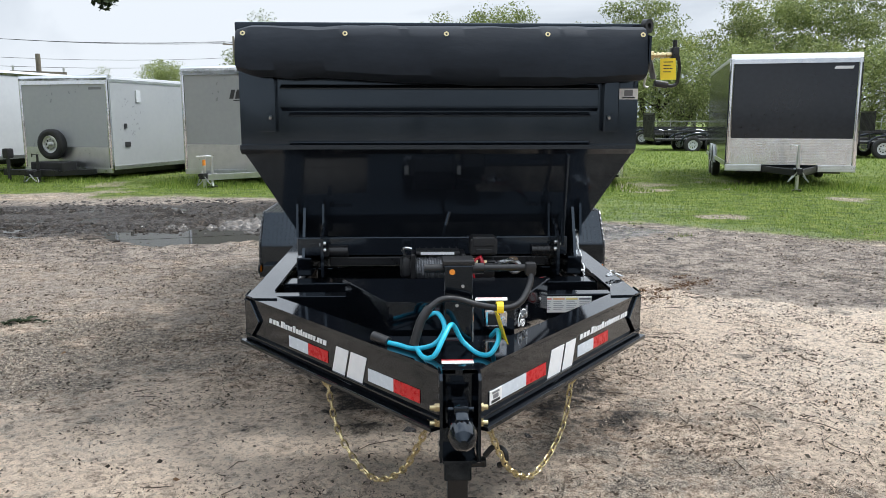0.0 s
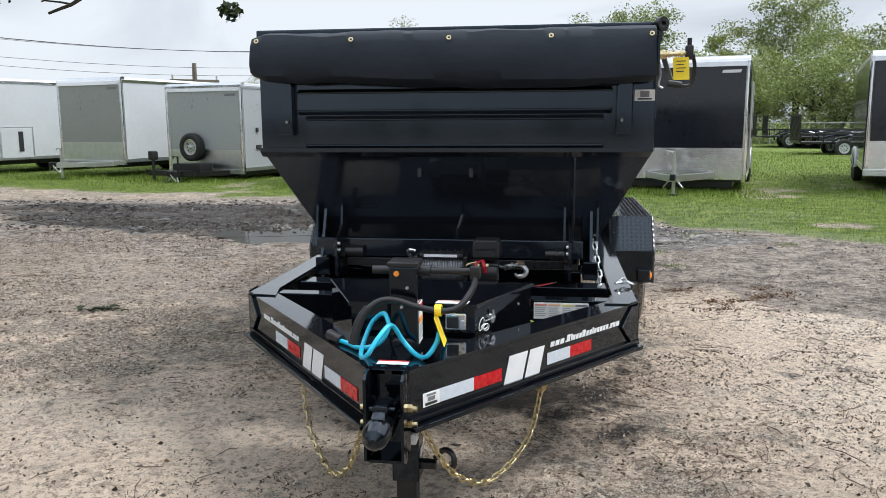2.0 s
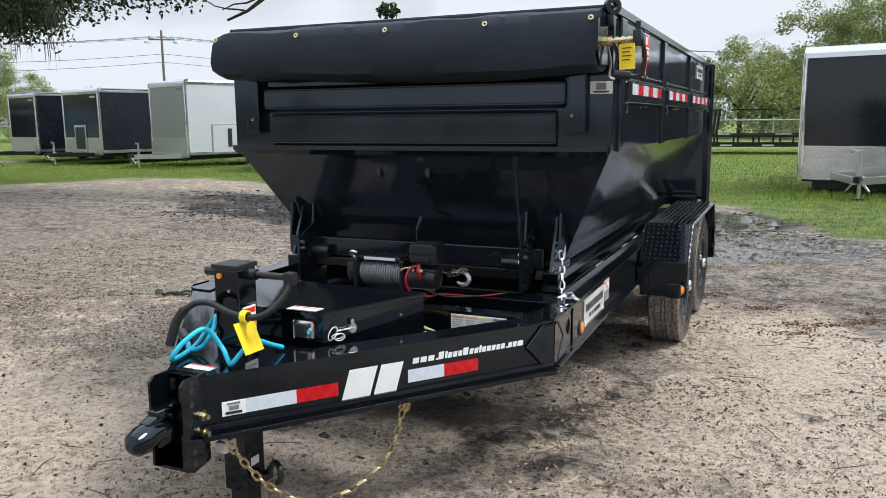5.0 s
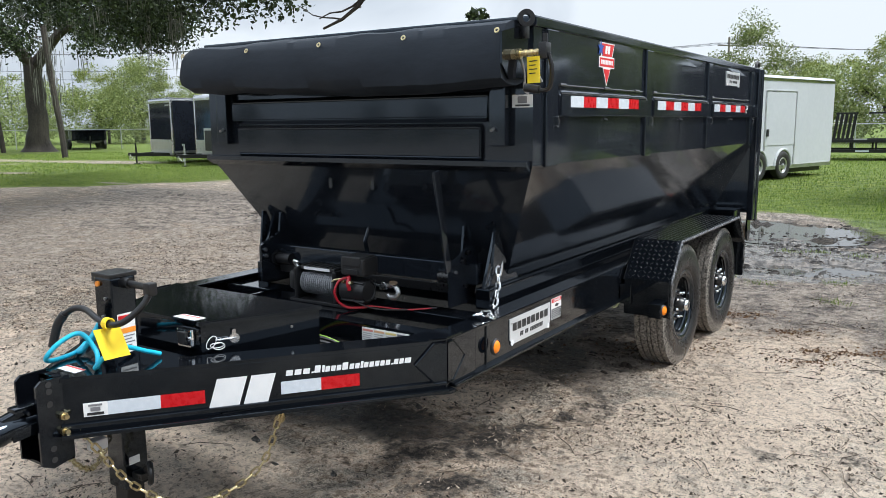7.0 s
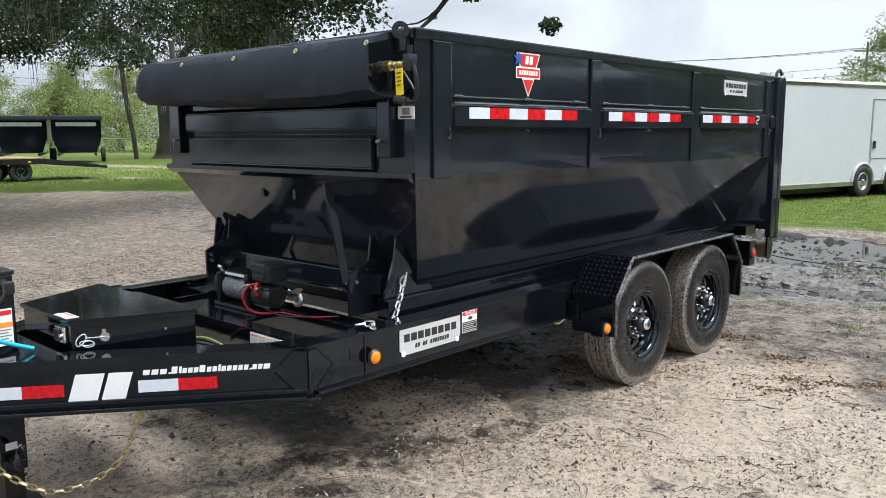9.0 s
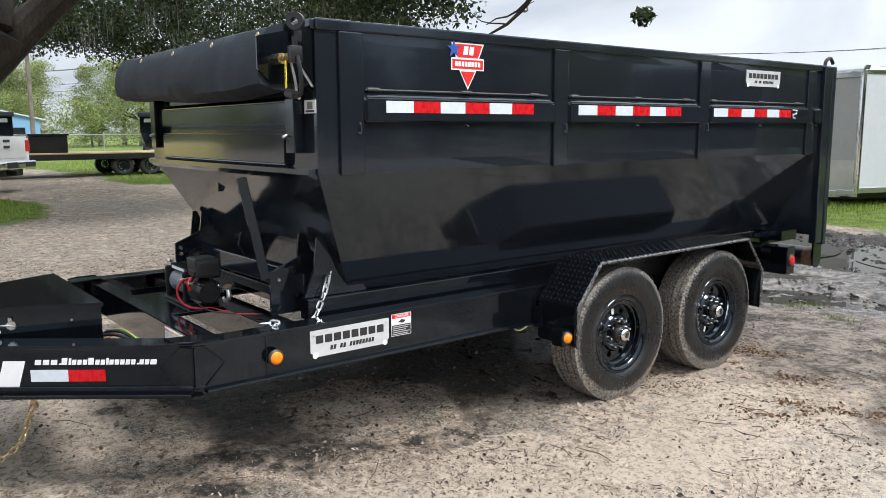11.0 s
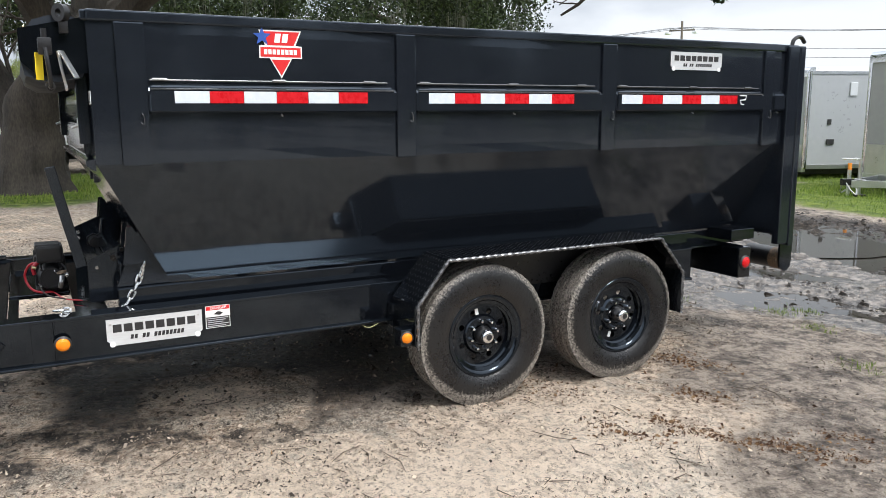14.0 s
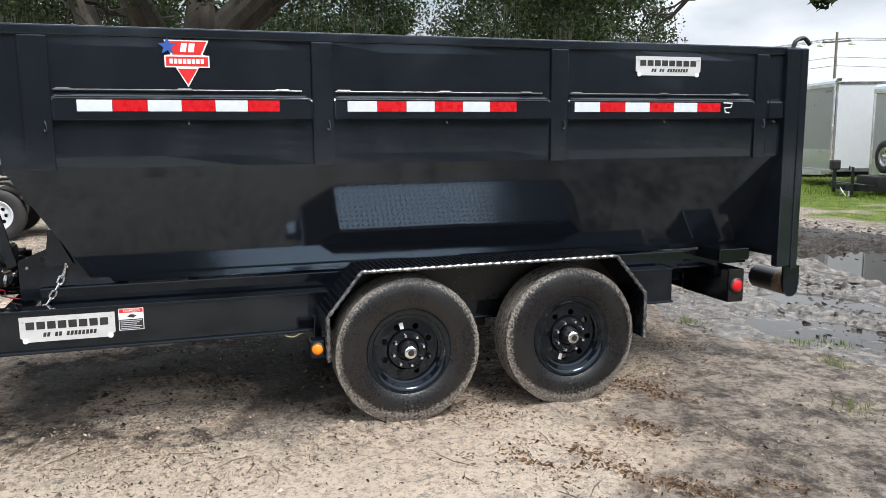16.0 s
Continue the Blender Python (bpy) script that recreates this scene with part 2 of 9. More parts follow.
def leafy(name, c1, c2, c3):
    """Foliage: every leaf takes its own tint; a little light passes through."""
    m = bpy.data.materials.new(name)
    m.use_nodes = True
    n, l = m.node_tree.nodes, m.node_tree.links
    b = n["Principled BSDF"]
    g = n.new("ShaderNodeNewGeometry")
    r = n.new("ShaderNodeValToRGB")
    r.color_ramp.elements[0].color, r.color_ramp.elements[1].color = rgba(c1), rgba(c3)
    mid = r.color_ramp.elements.new(0.55)
    mid.color = rgba(c2)
    l.new(g.outputs["Random Per Island"], r.inputs["Fac"])
    oi = n.new("ShaderNodeObjectInfo")
    hs = n.new("ShaderNodeHueSaturation")
    mr = n.new("ShaderNodeMapRange")
    mr.inputs["To Min"].default_value, mr.inputs["To Max"].default_value = 0.75, 1.3
    l.new(oi.outputs["Random"], mr.inputs["Value"])
    l.new(mr.outputs["Result"], hs.inputs["Value"])
    l.new(r.outputs["Color"], hs.inputs["Color"])
    l.new(hs.outputs["Color"], b.inputs["Base Color"])
    b.inputs["Roughness"].default_value = 0.62
    b.inputs["Specular IOR Level"].default_value = 0.3
    t = n.new("ShaderNodeBsdfTranslucent")
    l.new(hs.outputs["Color"], t.inputs["Color"])
    mix = n.new("ShaderNodeMixShader")
    mix.inputs["Fac"].default_value = 0.3
    l.new(b.outputs["BSDF"], mix.inputs[1])
    l.new(t.outputs["BSDF"], mix.inputs[2])
    l.new(mix.outputs["Shader"], n["Material Output"].inputs["Surface"])
    return m


LEAF = leafy("broadleaf_foliage", (0.11, 0.145, 0.05), (0.20, 0.245, 0.08), (0.31, 0.35, 0.13))
# darkened copy of the foliage: shade put into the colour, for unseen trees
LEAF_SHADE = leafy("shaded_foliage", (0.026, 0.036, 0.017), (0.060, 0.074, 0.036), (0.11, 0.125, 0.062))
LEAF_LIME = leafy("light_foliage", (0.085, 0.12, 0.025), (0.185, 0.23, 0.05), (0.32, 0.34, 0.09))
LEAF_OAK = leafy("oak_foliage", (0.009, 0.015, 0.006), (0.020, 0.033, 0.011), (0.050, 0.072, 0.022))
GRASS = leafy("grass_blades", (0.070, 0.12, 0.018), (0.165, 0.25, 0.034), (0.30, 0.36, 0.085))
LITTER = leafy("dead_leaves", (0.05, 0.028, 0.018), (0.15, 0.075, 0.034), (0.30, 0.19, 0.10))
TWIG = pbr("dead_twigs", (0.06, 0.045, 0.032), (0.16, 0.12, 0.085), 5, 0.9, 0.05)
MUD_CLOD = pbr("wet_mud_clods", (0.011, 0.0085, 0.007), (0.050, 0.039, 0.031), 9, 0.30, 0.2, 0, 0.4, 90)
CHIPS = leafy("bark_chip_mix", (0.030, 0.024, 0.019), (0.155, 0.124, 0.098), (0.60, 0.50, 0.39))


def tyre_material():
    """Black rubber, with mud dried on the tread and thrown up the outer sidewall."""
    m = pbr("tyre_rubber", (0.006, 0.006, 0.007), (0.012, 0.012, 0.0125), 6, 0.30, 0.10, 0, 0.25, 70)
    n, l = m.node_tree.nodes, m.node_tree.links
    b = n["Principled BSDF"]
    clean = b.inputs["Base Color"].links[0].from_socket
    co = n.new("ShaderNodeTexCoord")
    sep = n.new("ShaderNodeSeparateXYZ")
    l.new(co.outputs["Object"], sep.inputs["Vector"])
    yz = n.new("ShaderNodeCombineXYZ")
    l.new(sep.outputs["Y"], yz.inputs["Y"])
    l.new(sep.outputs["Z"], yz.inputs["Z"])
    ln = n.new("ShaderNodeVectorMath")
    ln.operation = "LENGTH"
    l.new(yz.outputs["Vector"], ln.inputs[0])
    edge = n.new("ShaderNodeMapRange")
    edge.inputs["From Min"].default_value, edge.inputs["From Max"].default_value = 0.315, 0.392
    l.new(ln.outputs["Value"], edge.inputs["Value"])
    nz = n.new("ShaderNodeTexNoise")
    nz.inputs["Scale"].default_value, nz.inputs["Detail"].default_value, nz.inputs["Roughness"].default_value = 80, 8, 0.75
    l.new(co.outputs["Object"], nz.inputs["Vector"])
    add = n.new("ShaderNodeMath")
    add.operation = "MULTIPLY_ADD"
    add.inputs[1].default_value = 1.1
    l.new(nz.outputs["Fac"], add.inputs[0])
    l.new(edge.outputs["Result"], add.inputs[2])
    mask = n.new("ShaderNodeMapRange")
    mask.inputs["From Min"].default_value, mask.inputs["From Max"].default_value = 1.02, 1.30
    # wet sand picked up where the wheel stands in the mud
    geo = n.new("ShaderNodeNewGeometry")
    gz = n.new("ShaderNodeSeparateXYZ")
    l.new(geo.outputs["Position"], gz.inputs["Vector"])
    low = n.new("ShaderNodeMapRange")
    low.inputs["From Min"].default_value, low.inputs["From Max"].default_value = 0.26, 0.0
    low.inputs["To Min"].default_value, low.inputs["To Max"].default_value = 0.0, 0.60
    l.new(gz.outputs["Z"], low.inputs["Value"])
    tot = n.new("ShaderNodeMath")
    l.new(add.outputs["Value"], tot.inputs[0])
    l.new(low.outputs["Result"], tot.inputs[1])
    l.new(tot.outputs["Value"], mask.inputs["Value"])
    mud = n.new("ShaderNodeValToRGB")
    mud.color_ramp.elements[0].color, mud.color_ramp.elements[1].color = (0.03, 0.027, 0.024, 1), (0.34, 0.31, 0.275, 1)
    mud.color_ramp.elements[0].position, mud.color_ramp.elements[1].position = 0.40, 0.62
    l.new(nz.outputs["Fac"], mud.inputs["Fac"])
    mix = n.new("ShaderNodeMix")
    mix.data_type = "RGBA"
    l.new(mask.outputs["Result"], mix.inputs["Factor"])
    l.new(clean, mix.inputs["A"])
    l.new(mud.outputs["Color"], mix.inputs["B"])
    l.new(mix.outputs["Result"], b.inputs["Base Color"])
    return m


TYRE = tyre_material()

# ---- mesh helpers ----
def thing(name, at, label, category, group="", kind=""):
    """An Empty at the base of a thing; its parts hang under it."""
    ob = new(name)
    ob.location = at
    ob.empty_display_size = 0.2
    return tagged(ob, label, category, group, kind)


def mesh_of(name, bm, material, smooth=False):
    me = bpy.data.meshes.new(name)
    bm.to_mesh(me)
    bm.free()
    me.materials.append(material)
    if smooth:
        me.polygons.foreach_set("use_smooth", [True] * len(me.polygons))
        me.set_sharp_from_angle(angle=radians(38))
    return me


def part(name, bm, material, parent=None, label="", smooth=False):
    """One mesh object; its vertices are given in the frame of the thing's site."""
    me = bm if isinstance(bm, bpy.types.Mesh) else mesh_of(name, bm, material, smooth)
    ob = new(name, me)
    if parent is not None:
        ob.parent = parent
        if parent.type == "EMPTY":
            ob.matrix_parent_inverse = Matrix.Translation(-parent.location)
    if label:
        tagged(ob, label)
    return ob


def B():
    return bmesh.new()


def box(bm, x0, x1, y0, y1, z0, z1, bev=0.0, m=None):
    r = bmesh.ops.create_cube(bm, size=1.0)
    vs = r["verts"]
    mm = Matrix.Translation(((x0 + x1) / 2, (y0 + y1) / 2, (z0 + z1) / 2)) @ Matrix.Diagonal((abs(x1 - x0), abs(y1 - y0), abs(z1 - z0), 1))
    bmesh.ops.transform(bm, matrix=mm, verts=vs)
    if bev:
        es = list({e for v in vs for e in v.link_edges})
        r2 = bmesh.ops.bevel(bm, geom=es, offset=bev, segments=2, affect="EDGES", profile=0.6)
        vs = list({v for f in r2["faces"] for v in f.verts} | {v for v in vs if v.is_valid})
    if m is not None:
        bmesh.ops.transform(bm, matrix=m, verts=vs)
    return bm


def frame_to(p, q):
    """A matrix whose z axis runs from p to q, its origin at p."""
    d = Vector(q) - Vector(p)
    return Matrix.Translation(p) @ d.to_track_quat("Z", "Y").to_matrix().to_4x4(), d.length


def rod(bm, p, q, r, r2=None, seg=12):
    m, length = frame_to(p, q)
    bmesh.ops.create_cone(bm, cap_ends=True, segments=seg, radius1=r, radius2=r if r2 is None else r2, depth=length, matrix=m @ Matrix.Translation((0, 0, length / 2)))
    return bm


def beam(bm, p, q, w, h, bev=0.0, up=(0, 0, 1)):
    """A rectangular bar from p to q, w across and h along up."""
    p, q = Vector(p), Vector(q)
    d = (q - p)
    y = d.normalized()
    x = y.cross(Vector(up)).normalized()
    z = x.cross(y)
    m = Matrix((x, y, z)).transposed().to_4x4()
    m.translation = (p + q) / 2
    return box(bm, -w / 2, w / 2, -d.length / 2, d.length / 2, -h / 2, h / 2, bev, m)


def poly(bm, pts, axis, a0, a1):
    """A flat outline, in the two other axes, drawn out along axis from a0 to a1."""
    i = "xyz".index(axis)
    def at(p, a):
        c = list(p)
        c.insert(i, a)
        return c
    lo = [bm.verts.new(at(p, a0)) for p in pts]
    hi = [bm.verts.new(at(p, a1)) for p in pts]
    bm.faces.new(lo)
    bm.faces.new(hi[::-1])
    n = len(pts)
    for k in range(n):
        bm.faces.new((lo[k], hi[k], hi[(k + 1) % n], lo[(k + 1) % n]))
    bmesh.ops.recalc_face_normals(bm, faces=bm.faces)
    return bm


def revolve(bm, profile, seg, m, closed=False):
    """A profile of (radius, height) turned round z, then set by m."""
    rings = []
    for k in range(seg):
        a = 2 * math.pi * k / seg
        rings.append([bm.verts.new(m @ Vector((r * math.cos(a), r * math.sin(a), h))) for r, h in profile])
    n = len(profile)
    for k in range(seg):
        a, b = rings[k], rings[(k + 1) % seg]
        for j in range(n if closed else n - 1):
            bm.faces.new((a[j], b[j], b[(j + 1) % n], a[(j + 1) % n]))
    if not closed:
        for j in (0, n - 1):
            if profile[j][0] > 1e-4:
                bm.faces.new([r[j] for r in rings])
    bmesh.ops.recalc_face_normals(bm, faces=bm.faces)
    return bm


def smooth_path(pts, n=8):
    """A Catmull-Rom line through pts."""
    p = [Vector(v) for v in pts]
    p = [p[0] * 2 - p[1]] + p + [p[-1] * 2 - p[-2]]
    out = []
    for i in range(1, len(p) - 2):
        for k in range(n):
            t = k / n
            out.append(0.5 * ((2 * p[i]) + (p[i + 1] - p[i - 1]) * t + (2 * p[i - 1] - 5 * p[i] + 4 * p[i + 1] - p[i + 2]) * t * t + (3 * p[i] - p[i - 1] - 3 * p[i + 1] + p[i + 2]) * t ** 3))
    out.append(p[-2])
    return out


def tube(bm, pts, r, seg=8, caps=True):
    """A round tube along pts; r is one radius or one for each point."""
    pts = [Vector(p) for p in pts]
    rs = r if isinstance(r, (list, tuple)) else [r] * len(pts)
    rings, side = [], None
    for i, p in enumerate(pts):
        d = (pts[min(i + 1, len(pts) - 1)] - pts[max(i - 1, 0)]).normalized()
        if side is None:
            side = d.orthogonal().normalized()
        side = (side - d * side.dot(d)).normalized()
        up = d.cross(side)
        rings.append([bm.verts.new(p + rs[i] * (side * math.cos(2 * math.pi * k / seg) + up * math.sin(2 * math.pi * k / seg))) for k in range(seg)])
    for a, b in zip(rings, rings[1:]):
        for k in range(seg):
            bm.faces.new((a[k], a[(k + 1) % seg], b[(k + 1) % seg], b[k]))
    if caps:
        bm.faces.new(rings[0][::-1])
        bm.faces.new(rings[-1])
    return bm


def plate(bm, origin, u, v, pts, t=0.002):
    """A thin plate: outline pts in the directions u and v from origin, t thick along u x v."""
    o, u, v = Vector(origin), Vector(u).normalized(), Vector(v).normalized()
    n = u.cross(v)
    lo = [bm.verts.new(o + u * a + v * b) for a, b in pts]
    hi = [bm.verts.new(o + u * a + v * b + n * t) for a, b in pts]
    bm.faces.new(lo[::-1])
    bm.faces.new(hi)
    k = len(pts)
    for i in range(k):
        bm.faces.new((lo[i], lo[(i + 1) % k], hi[(i + 1) % k], hi[i]))
    return bm


def rect(a0, b0, a1, b1):
    return [(a0, b0), (a1, b0), (a1, b1), (a0, b1)]


def holed_disc(bm, outer, holes, m, t, seg=40, hseg=14):
    """A round plate with round holes (radius, x, y), t thick, set by m."""
    edges = []
    for r, cx, cy, s in [(outer, 0, 0, seg)] + [(h[0], h[1], h[2], hseg) for h in holes]:
        vs = [bm.verts.new((cx + r * math.cos(2 * math.pi * k / s), cy + r * math.sin(2 * math.pi * k / s), 0)) for k in range(s)]
        edges += [bm.edges.new((vs[k], vs[(k + 1) % s])) for k in range(s)]
    f = bmesh.ops.triangle_fill(bm, use_beauty=True, use_dissolve=False, edges=edges)
    faces = [g for g in f["geom"] if isinstance(g, bmesh.types.BMFace)]
    ex = bmesh.ops.extrude_face_region(bm, geom=faces)
    bmesh.ops.translate(bm, vec=(0, 0, t), verts=[g for g in ex["geom"] if isinstance(g, bmesh.types.BMVert)])
    bmesh.ops.recalc_face_normals(bm, faces=bm.faces)
    bmesh.ops.transform(bm, matrix=m, verts=bm.verts)
    return bm


def fbm(x, y, scale, octaves=4, seed=0):
    """Value noise on arrays, about -1 to 1."""
    rng = np.random.RandomState(seed)
    tab = rng.rand(256, 256) * 2 - 1
    out, amp, tot = 0, 1.0, 0.0
    for o in range(octaves):
        u, v = x * scale + 37.1 * o, y * scale + 11.7 * o
        iu, iv = np.floor(u).astype(int), np.floor(v).astype(int)
        fu, fv = u - iu, v - iv
        fu, fv = fu * fu * (3 - 2 * fu), fv * fv * (3 - 2 * fv)
        a, b = tab[iu % 256, iv % 256], tab[(iu + 1) % 256, iv % 256]
        c, d = tab[iu % 256, (iv + 1) % 256], tab[(iu + 1) % 256, (iv + 1) % 256]
        out = out + amp * ((a * (1 - fu) + b * fu) * (1 - fv) + (c * (1 - fu) + d * fu) * fv)
        tot += amp
        amp *= 0.5
        scale *= 2.03
    return out / tot


def smoothstep(a, b, v):
    t = np.clip((v - a) / (b - a), 0, 1)
    return t * t * (3 - 2 * t)


def loose_faces(name, verts, faces, material):
    me = bpy.data.meshes.new(name)
    me.from_pydata(verts, [], faces)
    me.materials.append(material)
    return me

# ---- ground: one sheet to the horizon, sandy yard, grass, ruts and puddles ----
PUDDLES = [  # x, y, half width, half length, turn in degrees, depth
    (-1.0, 12.85, 2.6, 1.55, 8, 0.11),
    (0.85, 9.95, 1.75, 0.48, 22, 0.050),
    (-0.4, 10.6, 0.9, 0.35, 30, 0.06),
    (0.6, 13.1, 0.9, 0.9, 0, 0.08),
    (-3.0, 10.5, 1.35, 0.85, 6, 0.10),
    (-5.2, 12.1, 3.4, 1.5, 5, 0.016),
]
WATER_Z = -0.046


def puddle_depth(x, y):
    d = np.zeros_like(x)
    for cx, cy, rx, ry, ang, dep in PUDDLES:
        c, s = math.cos(radians(ang)), math.sin(radians(ang))
        u, v = ((x - cx) * c + (y - cy) * s) / rx, (-(x - cx) * s + (y - cy) * c) / ry
        r = np.sqrt(u * u + v * v) + 0.42 * fbm(x, y, 1.3, 4, 5) + 0.42 * fbm(x * 0.6, y * 1.5, 4.2, 5, 15)
        d = np.maximum(d, dep * smoothstep(1.15, 0.6, r))
    return d


def grass_edge(x):
    """The y at which the grass begins."""
    return np.interp(x, [-30, -19.5, -17.5, -13, -6, -2, 1.0, 2.4, 3.6, 6, 9.5, 15, 40], [9.5, 10.0, 12.0, 17.5, 14.9, 14.9, 14.8, 11.6, 10.2, 9.6, 14.0, 24.0, 60.0])


def grass_amount(x, y):
    n = fbm(x, y, 0.55, 5, 3)
    g = smoothstep(-0.5, 0.9, y - grass_edge(x) + 1.1 * n)
    patch = smoothstep(1.15, 0.75, np.hypot((x + 14.5) / 4.2, (y - 4.5) / 1.7) + 0.25 * n)
    g = np.maximum(g, patch)
    bare = smoothstep(0.20, 0.42, fbm(x, y, 0.42, 4, 9)) * smoothstep(30, 14, y)
    track = smoothstep(1.6, 0.7, np.abs(y - 21.5 - 0.18 * (x + 30) - 0.6 * n)) * smoothstep(-22, -27, x)
    return np.clip(g * (1 - 0.75 * bare) * (1 - 0.7 * track), 0, 1)


def rut_amount(x, y):
    return smoothstep(1.2, 0.5, np.hypot((x + 4.3) / 4.8, (y - 12.4) / 2.5)) + 0.9 * smoothstep(1.2, 0.5, np.hypot((x + 0.5) / 4.6, (y - 13.0) / 1.7)) + 0.5 * smoothstep(1.2, 0.5, np.hypot((x + 11) / 4.0, (y - 13.6) / 2.0))


def ground_z(x, y):
    g = grass_amount(x, y)
    z = 0.016 * fbm(x, y, 0.35, 3, 1) + 0.013 * fbm(x, y, 1.9, 4, 2) * (1 - 0.5 * g)
    z = z + 0.010 * np.abs(fbm(x, y, 5.5, 3, 4)) * (1 - g)
    # trodden clods and scuffs, softer where the soil is damp and slick
    clod = np.maximum(fbm(x, y, 6.0, 4, 51), -0.1)
    crumb = np.abs(fbm(x, y, 15.0, 3, 52))
    z = z + (1 - g) * (1 - 0.55 * np.clip(damp_amount(x, y), 0, 1)) * (0.026 * clod + 0.016 * crumb - 0.006)
    r = rut_amount(x, y)
    z = z + r * (0.075 * fbm(x * 0.5, y * 2.2, 1.0, 3, 6) + 0.06 * fbm(x * 0.8, y * 1.8, 4.0, 4, 26) - 0.008)
    for off, slope in ((11.35, 0.06), (12.2, 0.10), (13.1, 0.04), (13.5, 0.12)):   # lugged tyre tracks
        track = smoothstep(0.24, 0.12, np.abs(y - off - slope * (x + 4) - 0.1 * np.sin(0.9 * x))) * np.clip(r, 0, 1)
        z = z - track * (0.035 + 0.022 * np.sin(2 * np.pi * x / 0.17 + 3 * np.sin(9 * y)))
    return z - puddle_depth(x, y) + 0.015 * g


def wet_and_shade_amount(x, y):
    n = fbm(x, y, 0.8, 5, 8)
    w = 0.75 * smoothstep(0.0, 0.05, puddle_depth(x, y))
    streak = fbm(x * 0.45, y * 2.4, 1.1, 5, 37)
    w = np.maximum(w, np.clip(rut_amount(x, y), 0, 1) * np.clip(0.92 + 0.55 * streak, 0, 0.97))
    # under and beside the trailer: wet soil, with the trailer's shade painted in too
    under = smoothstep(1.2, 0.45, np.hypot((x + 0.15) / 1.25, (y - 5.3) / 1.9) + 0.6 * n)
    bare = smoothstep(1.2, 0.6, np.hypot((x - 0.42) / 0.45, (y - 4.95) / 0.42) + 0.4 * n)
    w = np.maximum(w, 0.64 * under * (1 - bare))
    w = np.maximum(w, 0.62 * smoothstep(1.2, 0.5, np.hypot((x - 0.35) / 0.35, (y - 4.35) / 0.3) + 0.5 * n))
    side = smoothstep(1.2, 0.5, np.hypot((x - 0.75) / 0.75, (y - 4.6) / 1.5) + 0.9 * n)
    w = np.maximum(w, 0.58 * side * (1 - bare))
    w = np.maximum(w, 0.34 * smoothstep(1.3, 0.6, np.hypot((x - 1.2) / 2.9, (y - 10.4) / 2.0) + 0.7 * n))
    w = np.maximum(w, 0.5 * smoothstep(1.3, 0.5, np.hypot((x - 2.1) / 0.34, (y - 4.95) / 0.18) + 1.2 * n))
    return np.clip(w, 0, 1)


def film_amount(x, y):
    """Where a thin film of water lies on the mud and shines."""
    n = 0.7 * fbm(x * 0.6, y * 1.4, 0.9, 5, 41)
    f = smoothstep(1.15, 0.55, np.hypot((x - 0.8) / 2.3, (y - 10.0 - 0.35 * (x - 0.8)) / 0.95) + n)
    f = np.maximum(f, 0.8 * smoothstep(1.15, 0.6, np.hypot((x + 0.6) / 2.6, (y - 11.6) / 1.3) + n))
    return np.clip(f, 0, 1)


def damp_amount(x, y):
    n = fbm(x, y, 0.6, 5, 23)
    d = smoothstep(1.25, 0.75, np.hypot((x - 1.4) / 3.2, (y - 10.4) / 2.5) + 0.5 * n)
    d = np.maximum(d, smoothstep(1.2, 0.7, np.hypot((x - 4.0) / 1.7, (y - 7.9) / 1.7) + 0.5 * n))
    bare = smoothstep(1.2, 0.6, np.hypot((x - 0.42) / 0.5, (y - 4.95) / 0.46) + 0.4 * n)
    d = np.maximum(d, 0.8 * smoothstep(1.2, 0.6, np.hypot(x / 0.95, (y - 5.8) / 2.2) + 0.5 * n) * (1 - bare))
    d = np.maximum(d, 0.9 * smoothstep(1.2, 0.7, np.hypot((x + 6.5) / 8.5, (y - 12.0) / 3.6) + 0.5 * n))
    # far ground towards -y: darkness added to tone down reflections in the bin
    d = np.maximum(d, smoothstep(18, 30, np.hypot(x - 2, y - 4)) * smoothstep(2, -6, y))
    d = np.maximum(d, 0.55 * smoothstep(1.3, 0.75, np.hypot((x + 8.0) / 6.5, (y - 8.0) / 3.8) + 0.7 * n))
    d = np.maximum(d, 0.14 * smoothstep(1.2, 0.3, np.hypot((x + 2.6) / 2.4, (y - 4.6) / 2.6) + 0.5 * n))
    d = np.maximum(d, 0.95 * smoothstep(1.2, 0.7, np.hypot((x - 0.3) / 4.2, (y - 13.0) / 2.2) + 0.5 * n))
    return np.clip(d, 0, 1)


def pale_amount(x, y):
    """Where clean pale sand lies at the surface, free of bark."""
    n = fbm(x, y, 0.9, 5, 17)
    p = smoothstep(1.2, 0.55, np.hypot((x - 2.5) / 2.0, (y - 5.0) / 2.9) + 0.45 * n)
    p = np.maximum(p, 0.85 * smoothstep(1.2, 0.5, np.hypot((x + 1.7) / 2.0, (y - 3.1) / 2.0) + 0.7 * n))
    p = np.maximum(p, 0.55 * smoothstep(1.1, 0.5, np.hypot((x + 3.6) / 2.6, (y - 7.2) / 1.4) + 0.6 * n))
    p = np.maximum(p, 0.9 * smoothstep(1.1, 0.5, np.hypot((x - 0.42) / 0.5, (y - 4.95) / 0.42) + 0.5 * n))
    p = np.maximum(p, 0.7 * smoothstep(1.1, 0.5, np.hypot((x - 2.6) / 1.4, (y - 4.2) / 3.4) + 0.6 * n))
    return np.clip(p, 0, 1)


